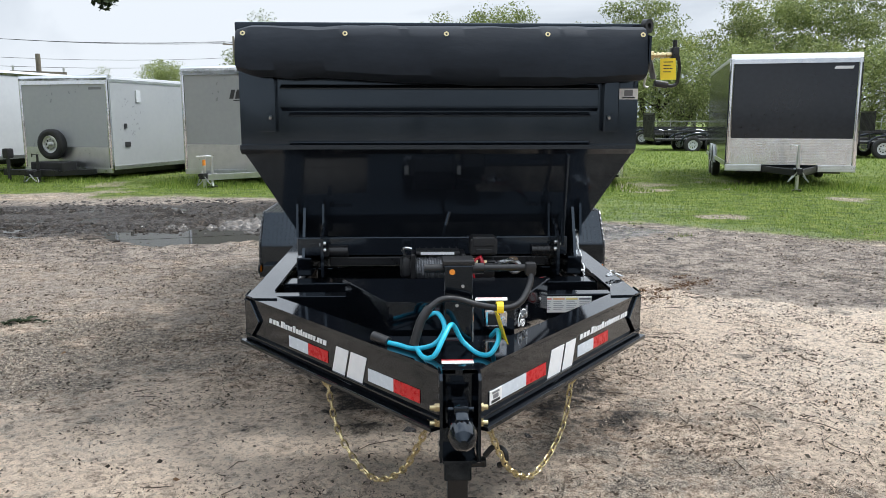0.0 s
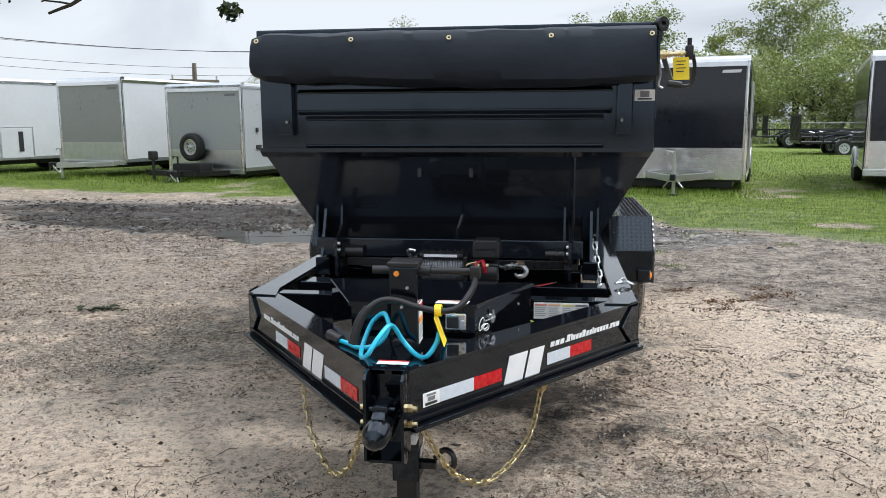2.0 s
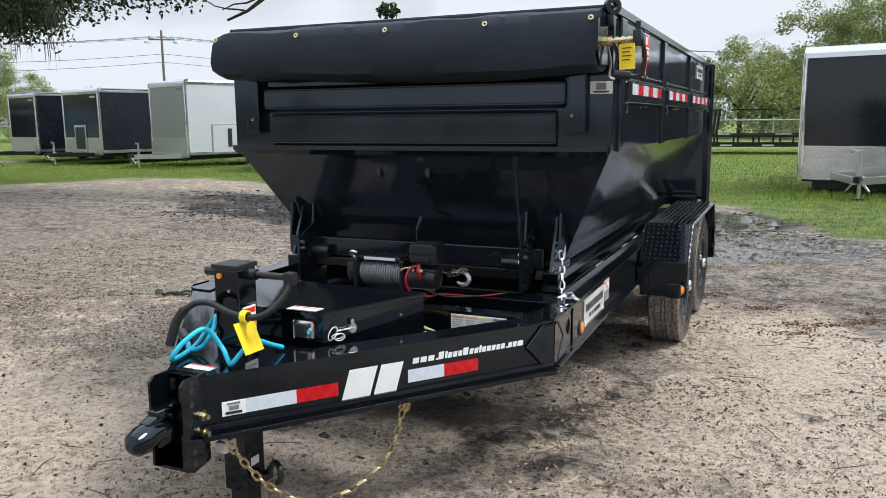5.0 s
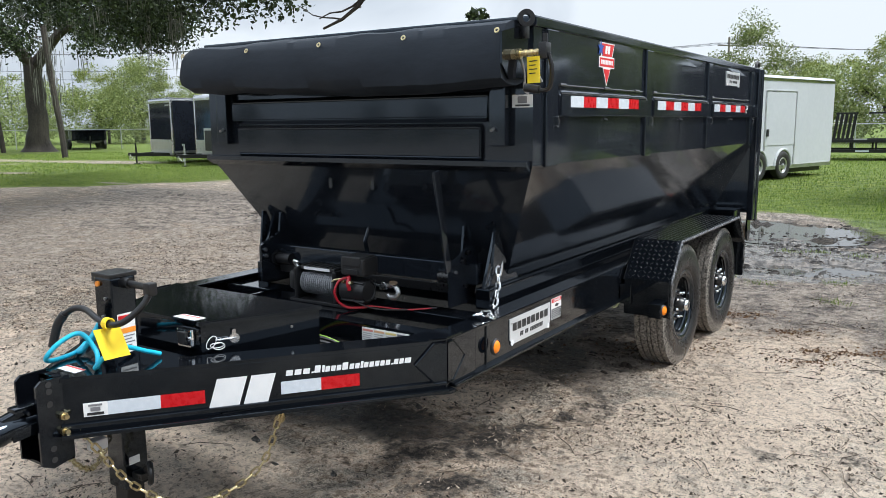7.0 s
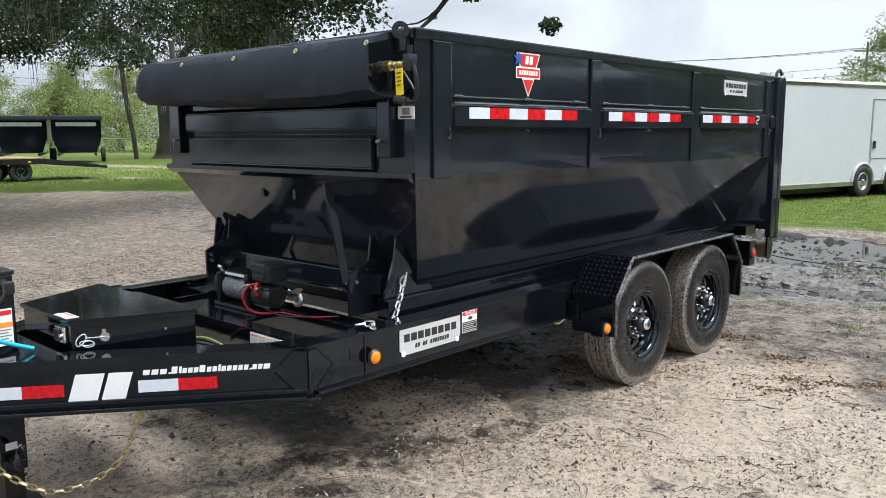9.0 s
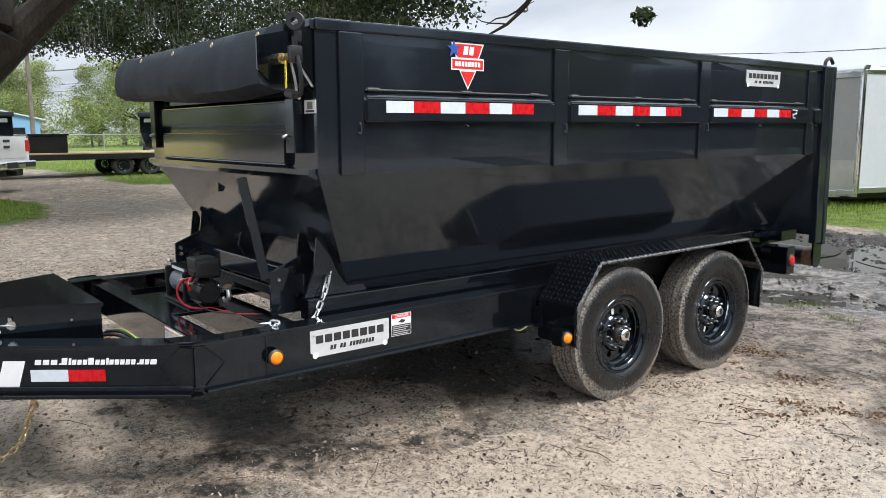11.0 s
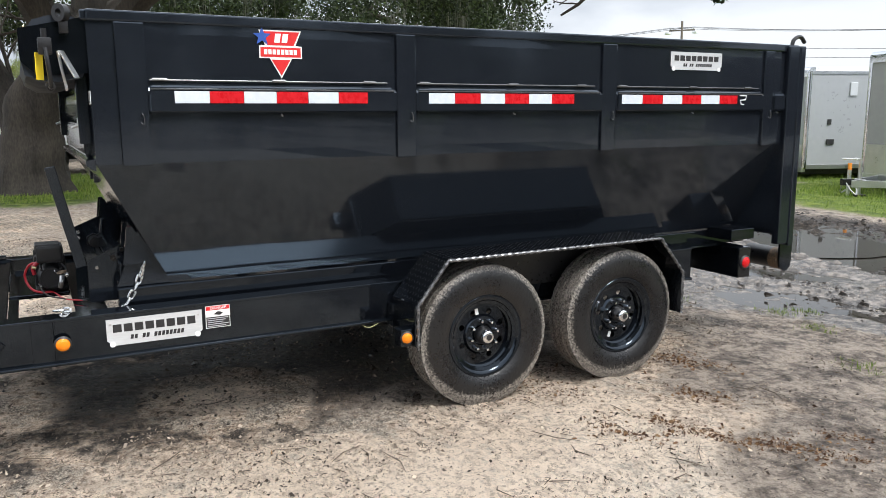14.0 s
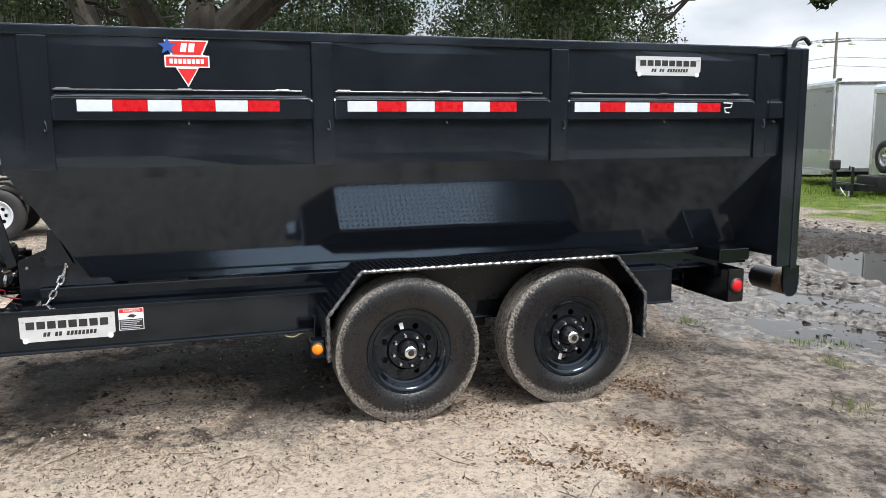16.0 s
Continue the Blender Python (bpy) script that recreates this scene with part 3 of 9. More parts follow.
def spaced(lo, hi, fine, growth, limit):
    """Coordinates with a fine step between lo and hi that widens outwards to limit."""
    mid = list(np.arange(lo, hi + fine, fine))
    step, v, up = fine, mid[-1], []
    while v < limit:
        step *= growth
        v += step
        up.append(v)
    step, v, dn = fine, lo, []
    while v > -limit:
        step *= growth
        v -= step
        dn.append(v)
    return np.array(dn[::-1] + mid + up)


gx, gy = spaced(-5.2, 4.9, 0.030, 1.024, 900), spaced(1.7, 11.2, 0.030, 1.024, 900)
GX, GY = np.meshgrid(gx, gy)
gn, gm = len(gx), len(gy)
co = np.stack([GX, GY, ground_z(GX, GY)], -1).reshape(-1, 3)
idx = np.arange(gn * gm).reshape(gm, gn)
quads = np.stack([idx[:-1, :-1], idx[:-1, 1:], idx[1:, 1:], idx[1:, :-1]], -1).reshape(-1, 4)
gme = bpy.data.meshes.new("ground")
gme.vertices.add(len(co))
gme.vertices.foreach_set("co", co.ravel())
gme.loops.add(quads.size)
gme.loops.foreach_set("vertex_index", quads.ravel())
gme.polygons.add(len(quads))
gme.polygons.foreach_set("loop_start", np.arange(0, quads.size, 4))
gme.polygons.foreach_set("use_smooth", np.ones(len(quads), dtype=bool))
gme.update(calc_edges=True)
for key, field in (("grass", grass_amount), ("wet", wet_and_shade_amount), ("pale", pale_amount), ("damp", damp_amount), ("film", film_amount)):
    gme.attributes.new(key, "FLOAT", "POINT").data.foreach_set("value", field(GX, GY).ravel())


def ground_material():
    m = bpy.data.materials.new("sandy_yard_and_grass")
    m.use_nodes = True
    n, l = m.node_tree.nodes, m.node_tree.links
    b = n["Principled BSDF"]
    tc = n.new("ShaderNodeTexCoord")

    def noise_node(scale, detail=6, rough=0.6):
        t = n.new("ShaderNodeTexNoise")
        t.inputs["Scale"].default_value, t.inputs["Detail"].default_value, t.inputs["Roughness"].default_value = scale, detail, rough
        l.new(tc.outputs["Object"], t.inputs["Vector"])
        return t

    def ramp_node(src, stops):
        r = n.new("ShaderNodeValToRGB")
        e = r.color_ramp.elements
        e[0].position, e[0].color = stops[0][0], rgba(stops[0][1])
        e[1].position, e[1].color = stops[-1][0], rgba(stops[-1][1])
        for p, c in stops[1:-1]:
            e.new(p).color = rgba(c)
        l.new(src, r.inputs["Fac"])
        return r

    def mixer(fac, a, c, mode="MIX"):
        x = n.new("ShaderNodeMix")
        x.data_type, x.blend_type = "RGBA", mode
        if isinstance(fac, float):
            x.inputs["Factor"].default_value = fac
        else:
            l.new(fac, x.inputs["Factor"])
        l.new(a, x.inputs["A"])
        l.new(c, x.inputs["B"])
        return x.outputs["Result"]

    def attr(name):
        a = n.new("ShaderNodeAttribute")
        a.attribute_name = name
        return a

    broad, mid, fine, grit = noise_node(0.5, 7), noise_node(3.2, 9, 0.68), noise_node(30, 7, 0.72), noise_node(120, 5, 0.75)
    small = noise_node(11, 8, 0.7)

    def combine(parts):
        out = None
        for src, k in parts:
            m_ = n.new("ShaderNodeMath")
            m_.operation = "MULTIPLY_ADD" if out else "MULTIPLY"
            m_.inputs[1].default_value = k
            l.new(src, m_.inputs[0])
            if out:
                l.new(out, m_.inputs[2])
            out = m_.outputs["Value"]
        return out

    def band(src, lo, hi):
        r = n.new("ShaderNodeMapRange")
        r.inputs["From Min"].default_value, r.inputs["From Max"].default_value = lo, hi
        l.new(src, r.inputs["Value"])
        return r.outputs["Result"]

    # tan sand, finely mottled
    sand = ramp_node(broad.outputs["Fac"], [(0.34, (0.80, 0.65, 0.505)), (0.5, (0.93, 0.775, 0.62)), (0.66, (0.97, 0.84, 0.695))])
    mottle = ramp_node(small.outputs["Fac"], [(0.38, (0.25, 0.215, 0.19)), (0.46, (0.60, 0.56, 0.53)), (0.53, (1.0, 1.0, 1.0))])
    grain = ramp_node(grit.outputs["Fac"], [(0.38, (0.34, 0.31, 0.28)), (0.49, (0.88, 0.87, 0.86)), (0.58, (1.0, 1.0, 1.0))])
    base = mixer(0.85, sand.outputs["Color"], mottle.outputs["Color"], "MULTIPLY")
    base = mixer(0.65, base, grain.outputs["Color"], "MULTIPLY")
    pep = ramp_node(fine.outputs["Fac"], [(0.40, (0.16, 0.135, 0.115)), (0.455, (0.62, 0.58, 0.55)), (0.51, (1.0, 1.0, 1.0))])
    base = mixer(0.75, base, pep.outputs["Color"], "MULTIPLY")
    pmask = band(combine([(attr("pale").outputs["Fac"], 0.75), (mid.outputs["Fac"], 0.9), (small.outputs["Fac"], 0.3)]), 0.90, 1.45)
    clean = mixer(0.5, sand.outputs["Color"], pep.outputs["Color"], "MULTIPLY")
    base = mixer(pmask, base, clean)
    # trodden bark and dark organic crumbs, in drifts
    pa = attr("pale")
    drift = combine([(pa.outputs["Fac"], -0.17), (broad.outputs["Fac"], 0.40), (mid.outputs["Fac"], 0.90), (small.outputs["Fac"], 0.55), (fine.outputs["Fac"], 0.45)])
    crumbs = ramp_node(fine.outputs["Fac"], [(0.38, (0.03, 0.026, 0.022)), (0.46, (0.14, 0.117, 0.097)), (0.53, (0.40, 0.335, 0.268)), (0.59, (0.80, 0.68, 0.54))])
    flecks = ramp_node(grit.outputs["Fac"], [(0.40, (0.028, 0.024, 0.021)), (0.5, (0.22, 0.19, 0.16)), (0.59, (0.66, 0.57, 0.46))])
    bark = mixer(0.5, crumbs.outputs["Color"], flecks.outputs["Color"])
    base = mixer(band(drift, 1.05, 1.17), base, bark)
    speck = ramp_node(fine.outputs["Fac"], [(0.36, (0.30, 0.28, 0.25)), (0.5, (0.66, 0.64, 0.62)), (0.66, (1.0, 0.98, 0.95))])
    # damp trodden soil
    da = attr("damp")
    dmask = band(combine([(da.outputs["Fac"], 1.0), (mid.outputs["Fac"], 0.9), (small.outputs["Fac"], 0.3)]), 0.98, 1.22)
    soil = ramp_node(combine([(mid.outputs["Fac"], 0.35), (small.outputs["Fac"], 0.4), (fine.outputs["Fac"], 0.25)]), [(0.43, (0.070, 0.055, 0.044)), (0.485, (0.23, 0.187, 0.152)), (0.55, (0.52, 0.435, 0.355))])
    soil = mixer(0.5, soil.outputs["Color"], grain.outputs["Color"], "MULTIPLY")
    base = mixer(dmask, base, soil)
    # damp and wet mud; under the trailer its dark tone also holds painted shade
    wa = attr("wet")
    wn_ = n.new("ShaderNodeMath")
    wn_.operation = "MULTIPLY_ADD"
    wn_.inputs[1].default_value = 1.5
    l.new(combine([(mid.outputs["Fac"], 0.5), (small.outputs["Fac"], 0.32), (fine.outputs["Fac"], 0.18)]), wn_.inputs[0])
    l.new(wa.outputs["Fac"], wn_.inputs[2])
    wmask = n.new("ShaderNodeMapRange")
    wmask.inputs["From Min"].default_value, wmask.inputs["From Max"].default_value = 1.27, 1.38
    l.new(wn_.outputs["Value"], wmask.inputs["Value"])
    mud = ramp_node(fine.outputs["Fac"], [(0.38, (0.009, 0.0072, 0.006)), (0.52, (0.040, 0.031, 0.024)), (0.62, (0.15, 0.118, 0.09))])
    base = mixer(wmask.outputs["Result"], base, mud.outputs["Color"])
    fa = attr("film")
    fmask = band(combine([(fa.outputs["Fac"], 1.0), (mid.outputs["Fac"], 1.0), (small.outputs["Fac"], 0.35)]), 1.02, 1.20)
    slick = ramp_node(small.outputs["Fac"], [(0.38, (0.03, 0.026, 0.023)), (0.5, (0.10, 0.088, 0.077)), (0.62, (0.21, 0.182, 0.155))])
    base = mixer(fmask, base, slick.outputs["Color"])
    # turf
    turf = ramp_node(mid.outputs["Fac"], [(0.36, (0.065, 0.105, 0.016)), (0.5, (0.155, 0.23, 0.03)), (0.64, (0.29, 0.335, 0.07))])
    turf2 = mixer(0.45, turf.outputs["Color"], speck.outputs["Color"], "MULTIPLY")
    ga = attr("grass")
    gm_ = n.new("ShaderNodeMath")
    gm_.operation = "MULTIPLY_ADD"
    gm_.inputs[1].default_value = 0.8
    l.new(fine.outputs["Fac"], gm_.inputs[0])
    l.new(ga.outputs["Fac"], gm_.inputs[2])
    gmask = n.new("ShaderNodeMapRange")
    gmask.inputs["From Min"].default_value, gmask.inputs["From Max"].default_value = 0.62, 0.98
    l.new(gm_.outputs["Value"], gmask.inputs["Value"])
    base = mixer(gmask.outputs["Result"], base, turf2)
    l.new(base, b.inputs["Base Color"])
    wdry = combine([(dmask, 0.7), (wmask.outputs["Result"], 0.30)])
    ro = n.new("ShaderNodeMapRange")
    ro.inputs["To Min"].default_value, ro.inputs["To Max"].default_value = 0.92, 0.40
    l.new(wdry, ro.inputs["Value"])
    sheen = n.new("ShaderNodeMix")
    l.new(fmask, sheen.inputs["Factor"])
    l.new(ro.outputs["Result"], sheen.inputs["A"])
    sheen.inputs["B"].default_value = 0.16
    l.new(sheen.outputs["Result"], b.inputs["Roughness"])
    b.inputs["Specular IOR Level"].default_value = 0.42
    hsum = n.new("ShaderNodeMath")
    hsum.operation = "MULTIPLY_ADD"
    hsum.inputs[1].default_value = 0.5
    l.new(grit.outputs["Fac"], hsum.inputs[0])
    l.new(combine([(fine.outputs["Fac"], 0.8), (small.outputs["Fac"], 1.2), (mid.outputs["Fac"], 1.0)]), hsum.inputs[2])
    bp = n.new("ShaderNodeBump")
    bp.inputs["Distance"].default_value = 0.05
    flat_ = n.new("ShaderNodeMapRange")          # the film levels the crumbs
    flat_.inputs["To Min"].default_value, flat_.inputs["To Max"].default_value = 1.0, 0.22
    l.new(fmask, flat_.inputs["Value"])
    l.new(flat_.outputs["Result"], bp.inputs["Strength"])
    l.new(hsum.outputs["Value"], bp.inputs["Height"])
    l.new(bp.outputs["Normal"], b.inputs["Normal"])
    return m


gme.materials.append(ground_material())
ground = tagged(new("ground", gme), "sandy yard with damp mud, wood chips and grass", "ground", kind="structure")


def water_material():
    m = bpy.data.materials.new("muddy_water")
    m.use_nodes = True
    n, l = m.node_tree.nodes, m.node_tree.links
    b = n["Principled BSDF"]
    b.inputs["Base Color"].default_value = (0.030, 0.026, 0.021, 1)
    b.inputs["Roughness"].default_value = 0.03
    b.inputs["IOR"].default_value = 1.33
    t = n.new("ShaderNodeTexNoise")
    t.inputs["Scale"].default_value, t.inputs["Detail"].default_value = 5, 3
    bp = n.new("ShaderNodeBump")
    bp.inputs["Strength"].default_value, bp.inputs["Distance"].default_value = 0.06, 0.01
    l.new(t.outputs["Fac"], bp.inputs["Height"])
    l.new(bp.outputs["Normal"], b.inputs["Normal"])
    return m


WATER = water_material()
for k, (cx, cy, rx, ry, ang, dep) in enumerate(PUDDLES):
    bm = B()
    bmesh.ops.create_circle(bm, cap_ends=True, segments=40, radius=1.0, matrix=pose(cx, cy, WATER_Z + 0.002 * k, 0, 0, ang) @ Matrix.Diagonal((rx * 1.35, ry * 1.35, 1, 1)))
    tagged(part("puddle", bm, WATER), "shallow rain puddle with still muddy water in the yard", "puddle", kind="structure")

# ---- the roll-off trailer ----
roll_trailer = thing("roll_off_trailer", (0, 5.5, 0), "gloss black tandem-axle roll-off dump trailer with A-frame tongue", "trailer")
FZ0, FZ1 = 0.455, 0.665      # main frame: underside and top
FX = 0.925                   # frame's half width
TIP, CORNER = Vector((0.062, 2.70, 0)), Vector((FX, 3.815, 0))


def mirrored(fn, name, material, label="", smooth=False):
    for s in (1, -1):
        bm = B()
        fn(bm)
        if s < 0:
            bmesh.ops.transform(bm, matrix=Matrix.Diagonal((-1, 1, 1, 1)), verts=bm.verts)
            bmesh.ops.reverse_faces(bm, faces=bm.faces)
        yield part(name, bm, material, roll_trailer, label, smooth)


t_dir = (CORNER - TIP).normalized()
t_nor = Vector((t_dir.y, -t_dir.x, 0))          # outwards on the +x side


def tongue_web(bm):
    a, b = TIP - t_nor * 0.012, CORNER - t_nor * 0.012
    beam(bm, (a.x, a.y, (FZ0 + FZ1) / 2), (b.x, b.y, (FZ0 + FZ1) / 2), 0.024, FZ1 - FZ0 - 0.024, 0.003)


def tongue_top(bm):
    a0, b0 = TIP, CORNER
    poly(bm, [(a0.x - 0.05, a0.y), (a0.x, a0.y), (b0.x, b0.y), (b0.x - 0.135, b0.y + 0.01), (a0.x - 0.05, a0.y + 0.14)], "z", FZ1 - 0.014, FZ1)


def tongue_flange(bm):
    a, b = TIP + t_nor * 0.0, CORNER
    beam(bm, (a.x, a.y, FZ0 + 0.008), (b.x, b.y, FZ0 + 0.008), 0.085, 0.016, 0.003)
    beam(bm, (a.x + t_nor.x * 0.006, a.y + t_nor.y * 0.006, FZ0 + 0.032), (b.x + t_nor.x * 0.006, b.y + t_nor.y * 0.006, FZ0 + 0.032), 0.012, 0.02, 0.003)


def corner_wing(bm):
    poly(bm, [(FX - 0.12, 3.66), (FX + 0.03, 3.80), (FX + 0.035, 3.84), (FX - 0.12, 3.90)], "z", FZ0 - 0.008, FZ0 + 0.004)


def side_web(bm):
    box(bm, FX - 0.022, FX, 3.80, 7.905, FZ0 + 0.012, FZ1 - 0.012, 0.003)


def side_top(bm):
    box(bm, FX - 0.105, FX + 0.006, 3.815, 7.905, FZ1 - 0.013, FZ1 + 0.001, 0.003)


def side_bottom(bm):
    box(bm, FX - 0.09, FX + 0.022, 3.86, 7.905, FZ0, FZ0 + 0.016, 0.006)


def front_sleeve(bm):
    box(bm, FX - 0.006, FX + 0.006, 3.822, 4.045, FZ0 + 0.02, FZ1 - 0.006, 0.005)


def corner_gusset(bm):
    # diamond patch folded round the corner weld
    c = CORNER
    plate(bm, (c.x + t_nor.x * 0.002, c.y + t_nor.y * 0.002, FZ0 + 0.035), t_dir * -1, (0, 0, 1), [(0.0, 0.0), (0.0, 0.165), (0.05, 0.165), (0.13, 0.085), (0.05, 0.0)], -0.006)
    plate(bm, (FX + 0.0065, 3.818, FZ0 + 0.035), (0, 1, 0), (0, 0, 1), [(0.0, 0.0), (0.04, 0.0), (0.125, 0.085), (0.04, 0.165), (0.0, 0.165)], 0.005)


def top_corner_plate(bm):
    poly(bm, [(FX - 0.15, 3.755), (FX - 0.03, 3.765), (FX + 0.006, 3.815), (FX + 0.006, 3.93), (FX - 0.11, 3.93)], "z", FZ1 + 0.001, FZ1 + 0.007)


for _n, _f, _m in (("tongue_beam", tongue_web, BLACK), ("tongue_top_plate", tongue_top, BLACK), ("tongue_flange", tongue_flange, BLACK), ("corner_wing", corner_wing, BLACK),
                   ("side_rail", side_web, BLACK), ("rail_top_flange", side_top, BLACK), ("rail_bottom_flange", side_bottom, BLACK), ("front_sleeve", front_sleeve, BLACK),
                   ("corner_gusset", corner_gusset, BLACK), ("corner_plate", top_corner_plate, BLACK)):
    for _ in mirrored(_f, _n, _m):
        pass

# weld beads along the corner
WELDS = [
    [(FX + 0.002, 4.135, FZ0 + 0.02), (FX + 0.002, 4.135, FZ1 - 0.01)],
    [CORNER + t_nor * 0.009 - t_dir * a + Vector((0, 0, FZ0 + 0.035 + z)) for a, z in ((0.0, 0.165), (0.05, 0.165), (0.13, 0.085), (0.05, 0.0), (0.0, 0.0))],
    [(FX + 0.0115, 3.818 + a, FZ0 + 0.035 + z) for a, z in ((0.0, 0.165), (0.04, 0.165), (0.125, 0.085), (0.04, 0.0), (0.0, 0.0))],
    [(FX + 0.004, 3.815, FZ0 + 0.01), (FX + 0.004, 3.815, FZ1)],
    [(FX - 0.03, 3.765, FZ1 + 0.008), (FX + 0.006, 3.815, FZ1 + 0.008), (FX + 0.006, 3.93, FZ1 + 0.008)],
]
for run in WELDS:
    for _ in mirrored(lambda bm: tube(bm, run, 0.0042, 6), "weld_bead", BLACK):
        pass

bm = B()
poly(bm, [(-0.30, 3.05), (-0.07, 2.70), (0.07, 2.70), (0.30, 3.05), (0.36, 3.12), (-0.36, 3.12)], "z", FZ1 - 0.016, FZ1 - 0.002)
part("tongue_deck", bm, BLACK, roll_trailer)
bm = B()
poly(bm, [(-0.40, 3.12), (0.40, 3.12), (0.70, 3.60), (-0.70, 3.60)], "z", FZ0 + 0.01, FZ0 + 0.018)
part("tongue_floor", bm, BLACK_MATT, roll_trailer)

# cross members, the open bay behind the tool box, winch floor
for y, z0, z1, d, half in ((3.912, 0.50, 0.655, 0.085, FX - 0.1), (4.305, 0.50, 0.64, 0.14, FX - 0.1)):
    bm = B()
    box(bm, -half, half, y - d / 2, y + d / 2, z0, z1, 0.004)
    part("cross_member", bm, BLACK, roll_trailer)
for k in range(9):
    y = 4.72 + k * 0.42
    bm = B()
    box(bm, -0.70, 0.70, y - 0.03, y + 0.03, 0.54, 0.635, 0.004)
    part("cross_member", bm, BLACK, roll_trailer)
for s in (-1, 1):
    bm = B()
    bx_ = -0.40 if s < 0 else 0.18
    box(bm, bx_ - 0.03, bx_ + 0.03, 3.956, 4.234, 0.618, 0.631, 0.003)
    part("bay_rail", bm, BLACK, roll_trailer)
    bm = B()
    box(bm, s * 0.74 - 0.04, s * 0.74 + 0.04, 4.42, 8.55, 0.642, 0.742, 0.006)
    part("dump_rail", bm, BLACK, roll_trailer, "black box-section dump frame rail")
    bm = B()
    box(bm, s * 0.775, s * 0.835, 4.42, 7.90, 0.60, 0.612, 0.002)
    part("side_deck", bm, BLACK, roll_trailer)
bm = B()
box(bm, -0.42, 0.24, 3.956, 4.234, 0.632, 0.644, 0.003)
box(bm, -0.42, -0.408, 3.98, 4.23, 0.644, 0.66)
box(bm, 0.242, 0.83, 3.956, 4.0, 0.626, 0.636, 0.002)
part("winch_floor", bm, BLACK, roll_trailer)

# warning panel on the cross member: four columns with coloured heads
panel = part("warning_panel", plate(B(), (0.455, 3.867, 0.565), (1, 0, 0), (0, 0, 1), rect(0, 0, 0.255, 0.078), 0.003), LABEL, roll_trailer, "white warning label strip with coloured headings")
for k, c in enumerate((PALE_RED, PALE_ORANGE, PALE_YELLOW, GREY_INK)):
    part("heading", plate(B(), (0.46 + k * 0.063, 3.863, 0.628), (1, 0, 0), (0, 0, 1), rect(0, 0, 0.056, 0.009), 0.0012), c, panel)
    bm = B()
    for r in range(5):
        plate(bm, (0.462 + k * 0.063, 3.863, 0.617 - r * 0.0095), (1, 0, 0), (0, 0, 1), rect(0, 0, 0.052 - 0.006 * ((r * 7 + k) % 3), 0.004), 0.0012)
    part("text_bars", bm, PALE_INK, panel)
bm = B()
bmesh.ops.create_cone(bm, cap_ends=True, segments=24, radius1=0.028, radius2=0.028, depth=0.003, matrix=pose(0.765, 3.866, 0.605, 90))
rd = part("round_label", bm, LABEL, roll_trailer, "round white and red sticker")
bm = B()
revolve(bm, [(0.017, 0), (0.024, 0), (0.024, 0.0015), (0.017, 0.0015)], 24, pose(0.765, 3.8645, 0.605, 90), closed=True)
part("red_ring", bm, RED_INK, rd)

# ---- coupler and jack ----
for s in (-1, 1):
    bm = B()
    poly(bm, [(2.615, 0.375), (2.655, 0.355), (2.735, 0.372), (2.735, 0.672), (2.635, 0.672), (2.615, 0.655)], "x", s * 0.058, s * 0.068)
    ch = part("channel_plate", bm, BLACK, roll_trailer)
    for z in (0.385, 0.425, 0.585, 0.63, 0.655):
        part("hole", rod(B(), (s * 0.0675, 2.66, z), (s * 0.0692, 2.66, z), 0.011, seg=14), INK, ch)
    for z in (0.533, 0.478):
        bm = B()
        rod(bm, (s * 0.066, 2.70, z), (s * 0.082, 2.70, z), 0.015, seg=6)
        rod(bm, (s * 0.08, 2.70, z), (s * 0.098, 2.70, z), 0.009, seg=12)
        part("bolt", bm, GOLD, roll_trailer, "yellow zinc bolt", True)
bm = B()
box(bm, -0.056, 0.056, 2.64, 2.74, 0.36, 0.37)
box(bm, -0.056, 0.056, 2.72, 2.74, 0.36, 0.67)
part("channel_back", bm, BLACK, roll_trailer)
bm = B()
tube(bm, [(0, 2.735, 0.515), (0, 2.66, 0.518), (0, 2.60, 0.520), (0, 2.555, 0.520), (0, 2.51, 0.514), (0, 2.475, 0.508), (0, 2.458, 0.504)], [0.040, 0.040, 0.036, 0.040, 0.047, 0.038, 0.016], 18)
beam(bm, (0, 2.52, 0.548), (0, 2.64, 0.578), 0.044, 0.03, 0.01)
box(bm, -0.026, 0.026, 2.56, 2.66, 0.556, 0.588, 0.01)
rod(bm, (-0.042, 2.60, 0.565), (0.042, 2.60, 0.565), 0.008, seg=10)
for s in (-1, 1):
    beam(bm, (s * 0.036, 2.54, 0.50), (s * 0.036, 2.70, 0.515), 0.008, 0.04, 0.003)
part("ball_coupler", bm, BLACK, roll_trailer, "satin black cast ball coupler", True)
bm = B()
box(bm, 0.03, 0.075, 2.80, 2.86, 0.36, 0.40, 0.006)
part("coupler_tag", bm, WHITE_VINYL, roll_trailer)

jack = part("drop_leg_jack", box(B(), -0.040, 0.062, 2.925, 3.027, 0.16, 0.975, 0.006), BLACK, roll_trailer, "black square drop-leg trailer jack")
part("jack_cap", box(B(), -0.046, 0.068, 2.919, 3.033, 0.975, 0.992, 0.004), BLACK_MATT, jack)
bm = B()
box(bm, -0.027, 0.049, 2.938, 3.014, 0.03, 0.18, 0.004)
box(bm, -0.075, 0.095, 2.90, 3.06, 0.008, 0.03, 0.006)
part("jack_foot", bm, BLACK_MATT, jack)
part("shaft_end", rod(B(), (-0.11, 2.975, 0.955), (-0.035, 2.975, 0.955), 0.016), BLACK_MATT, jack, "", True)
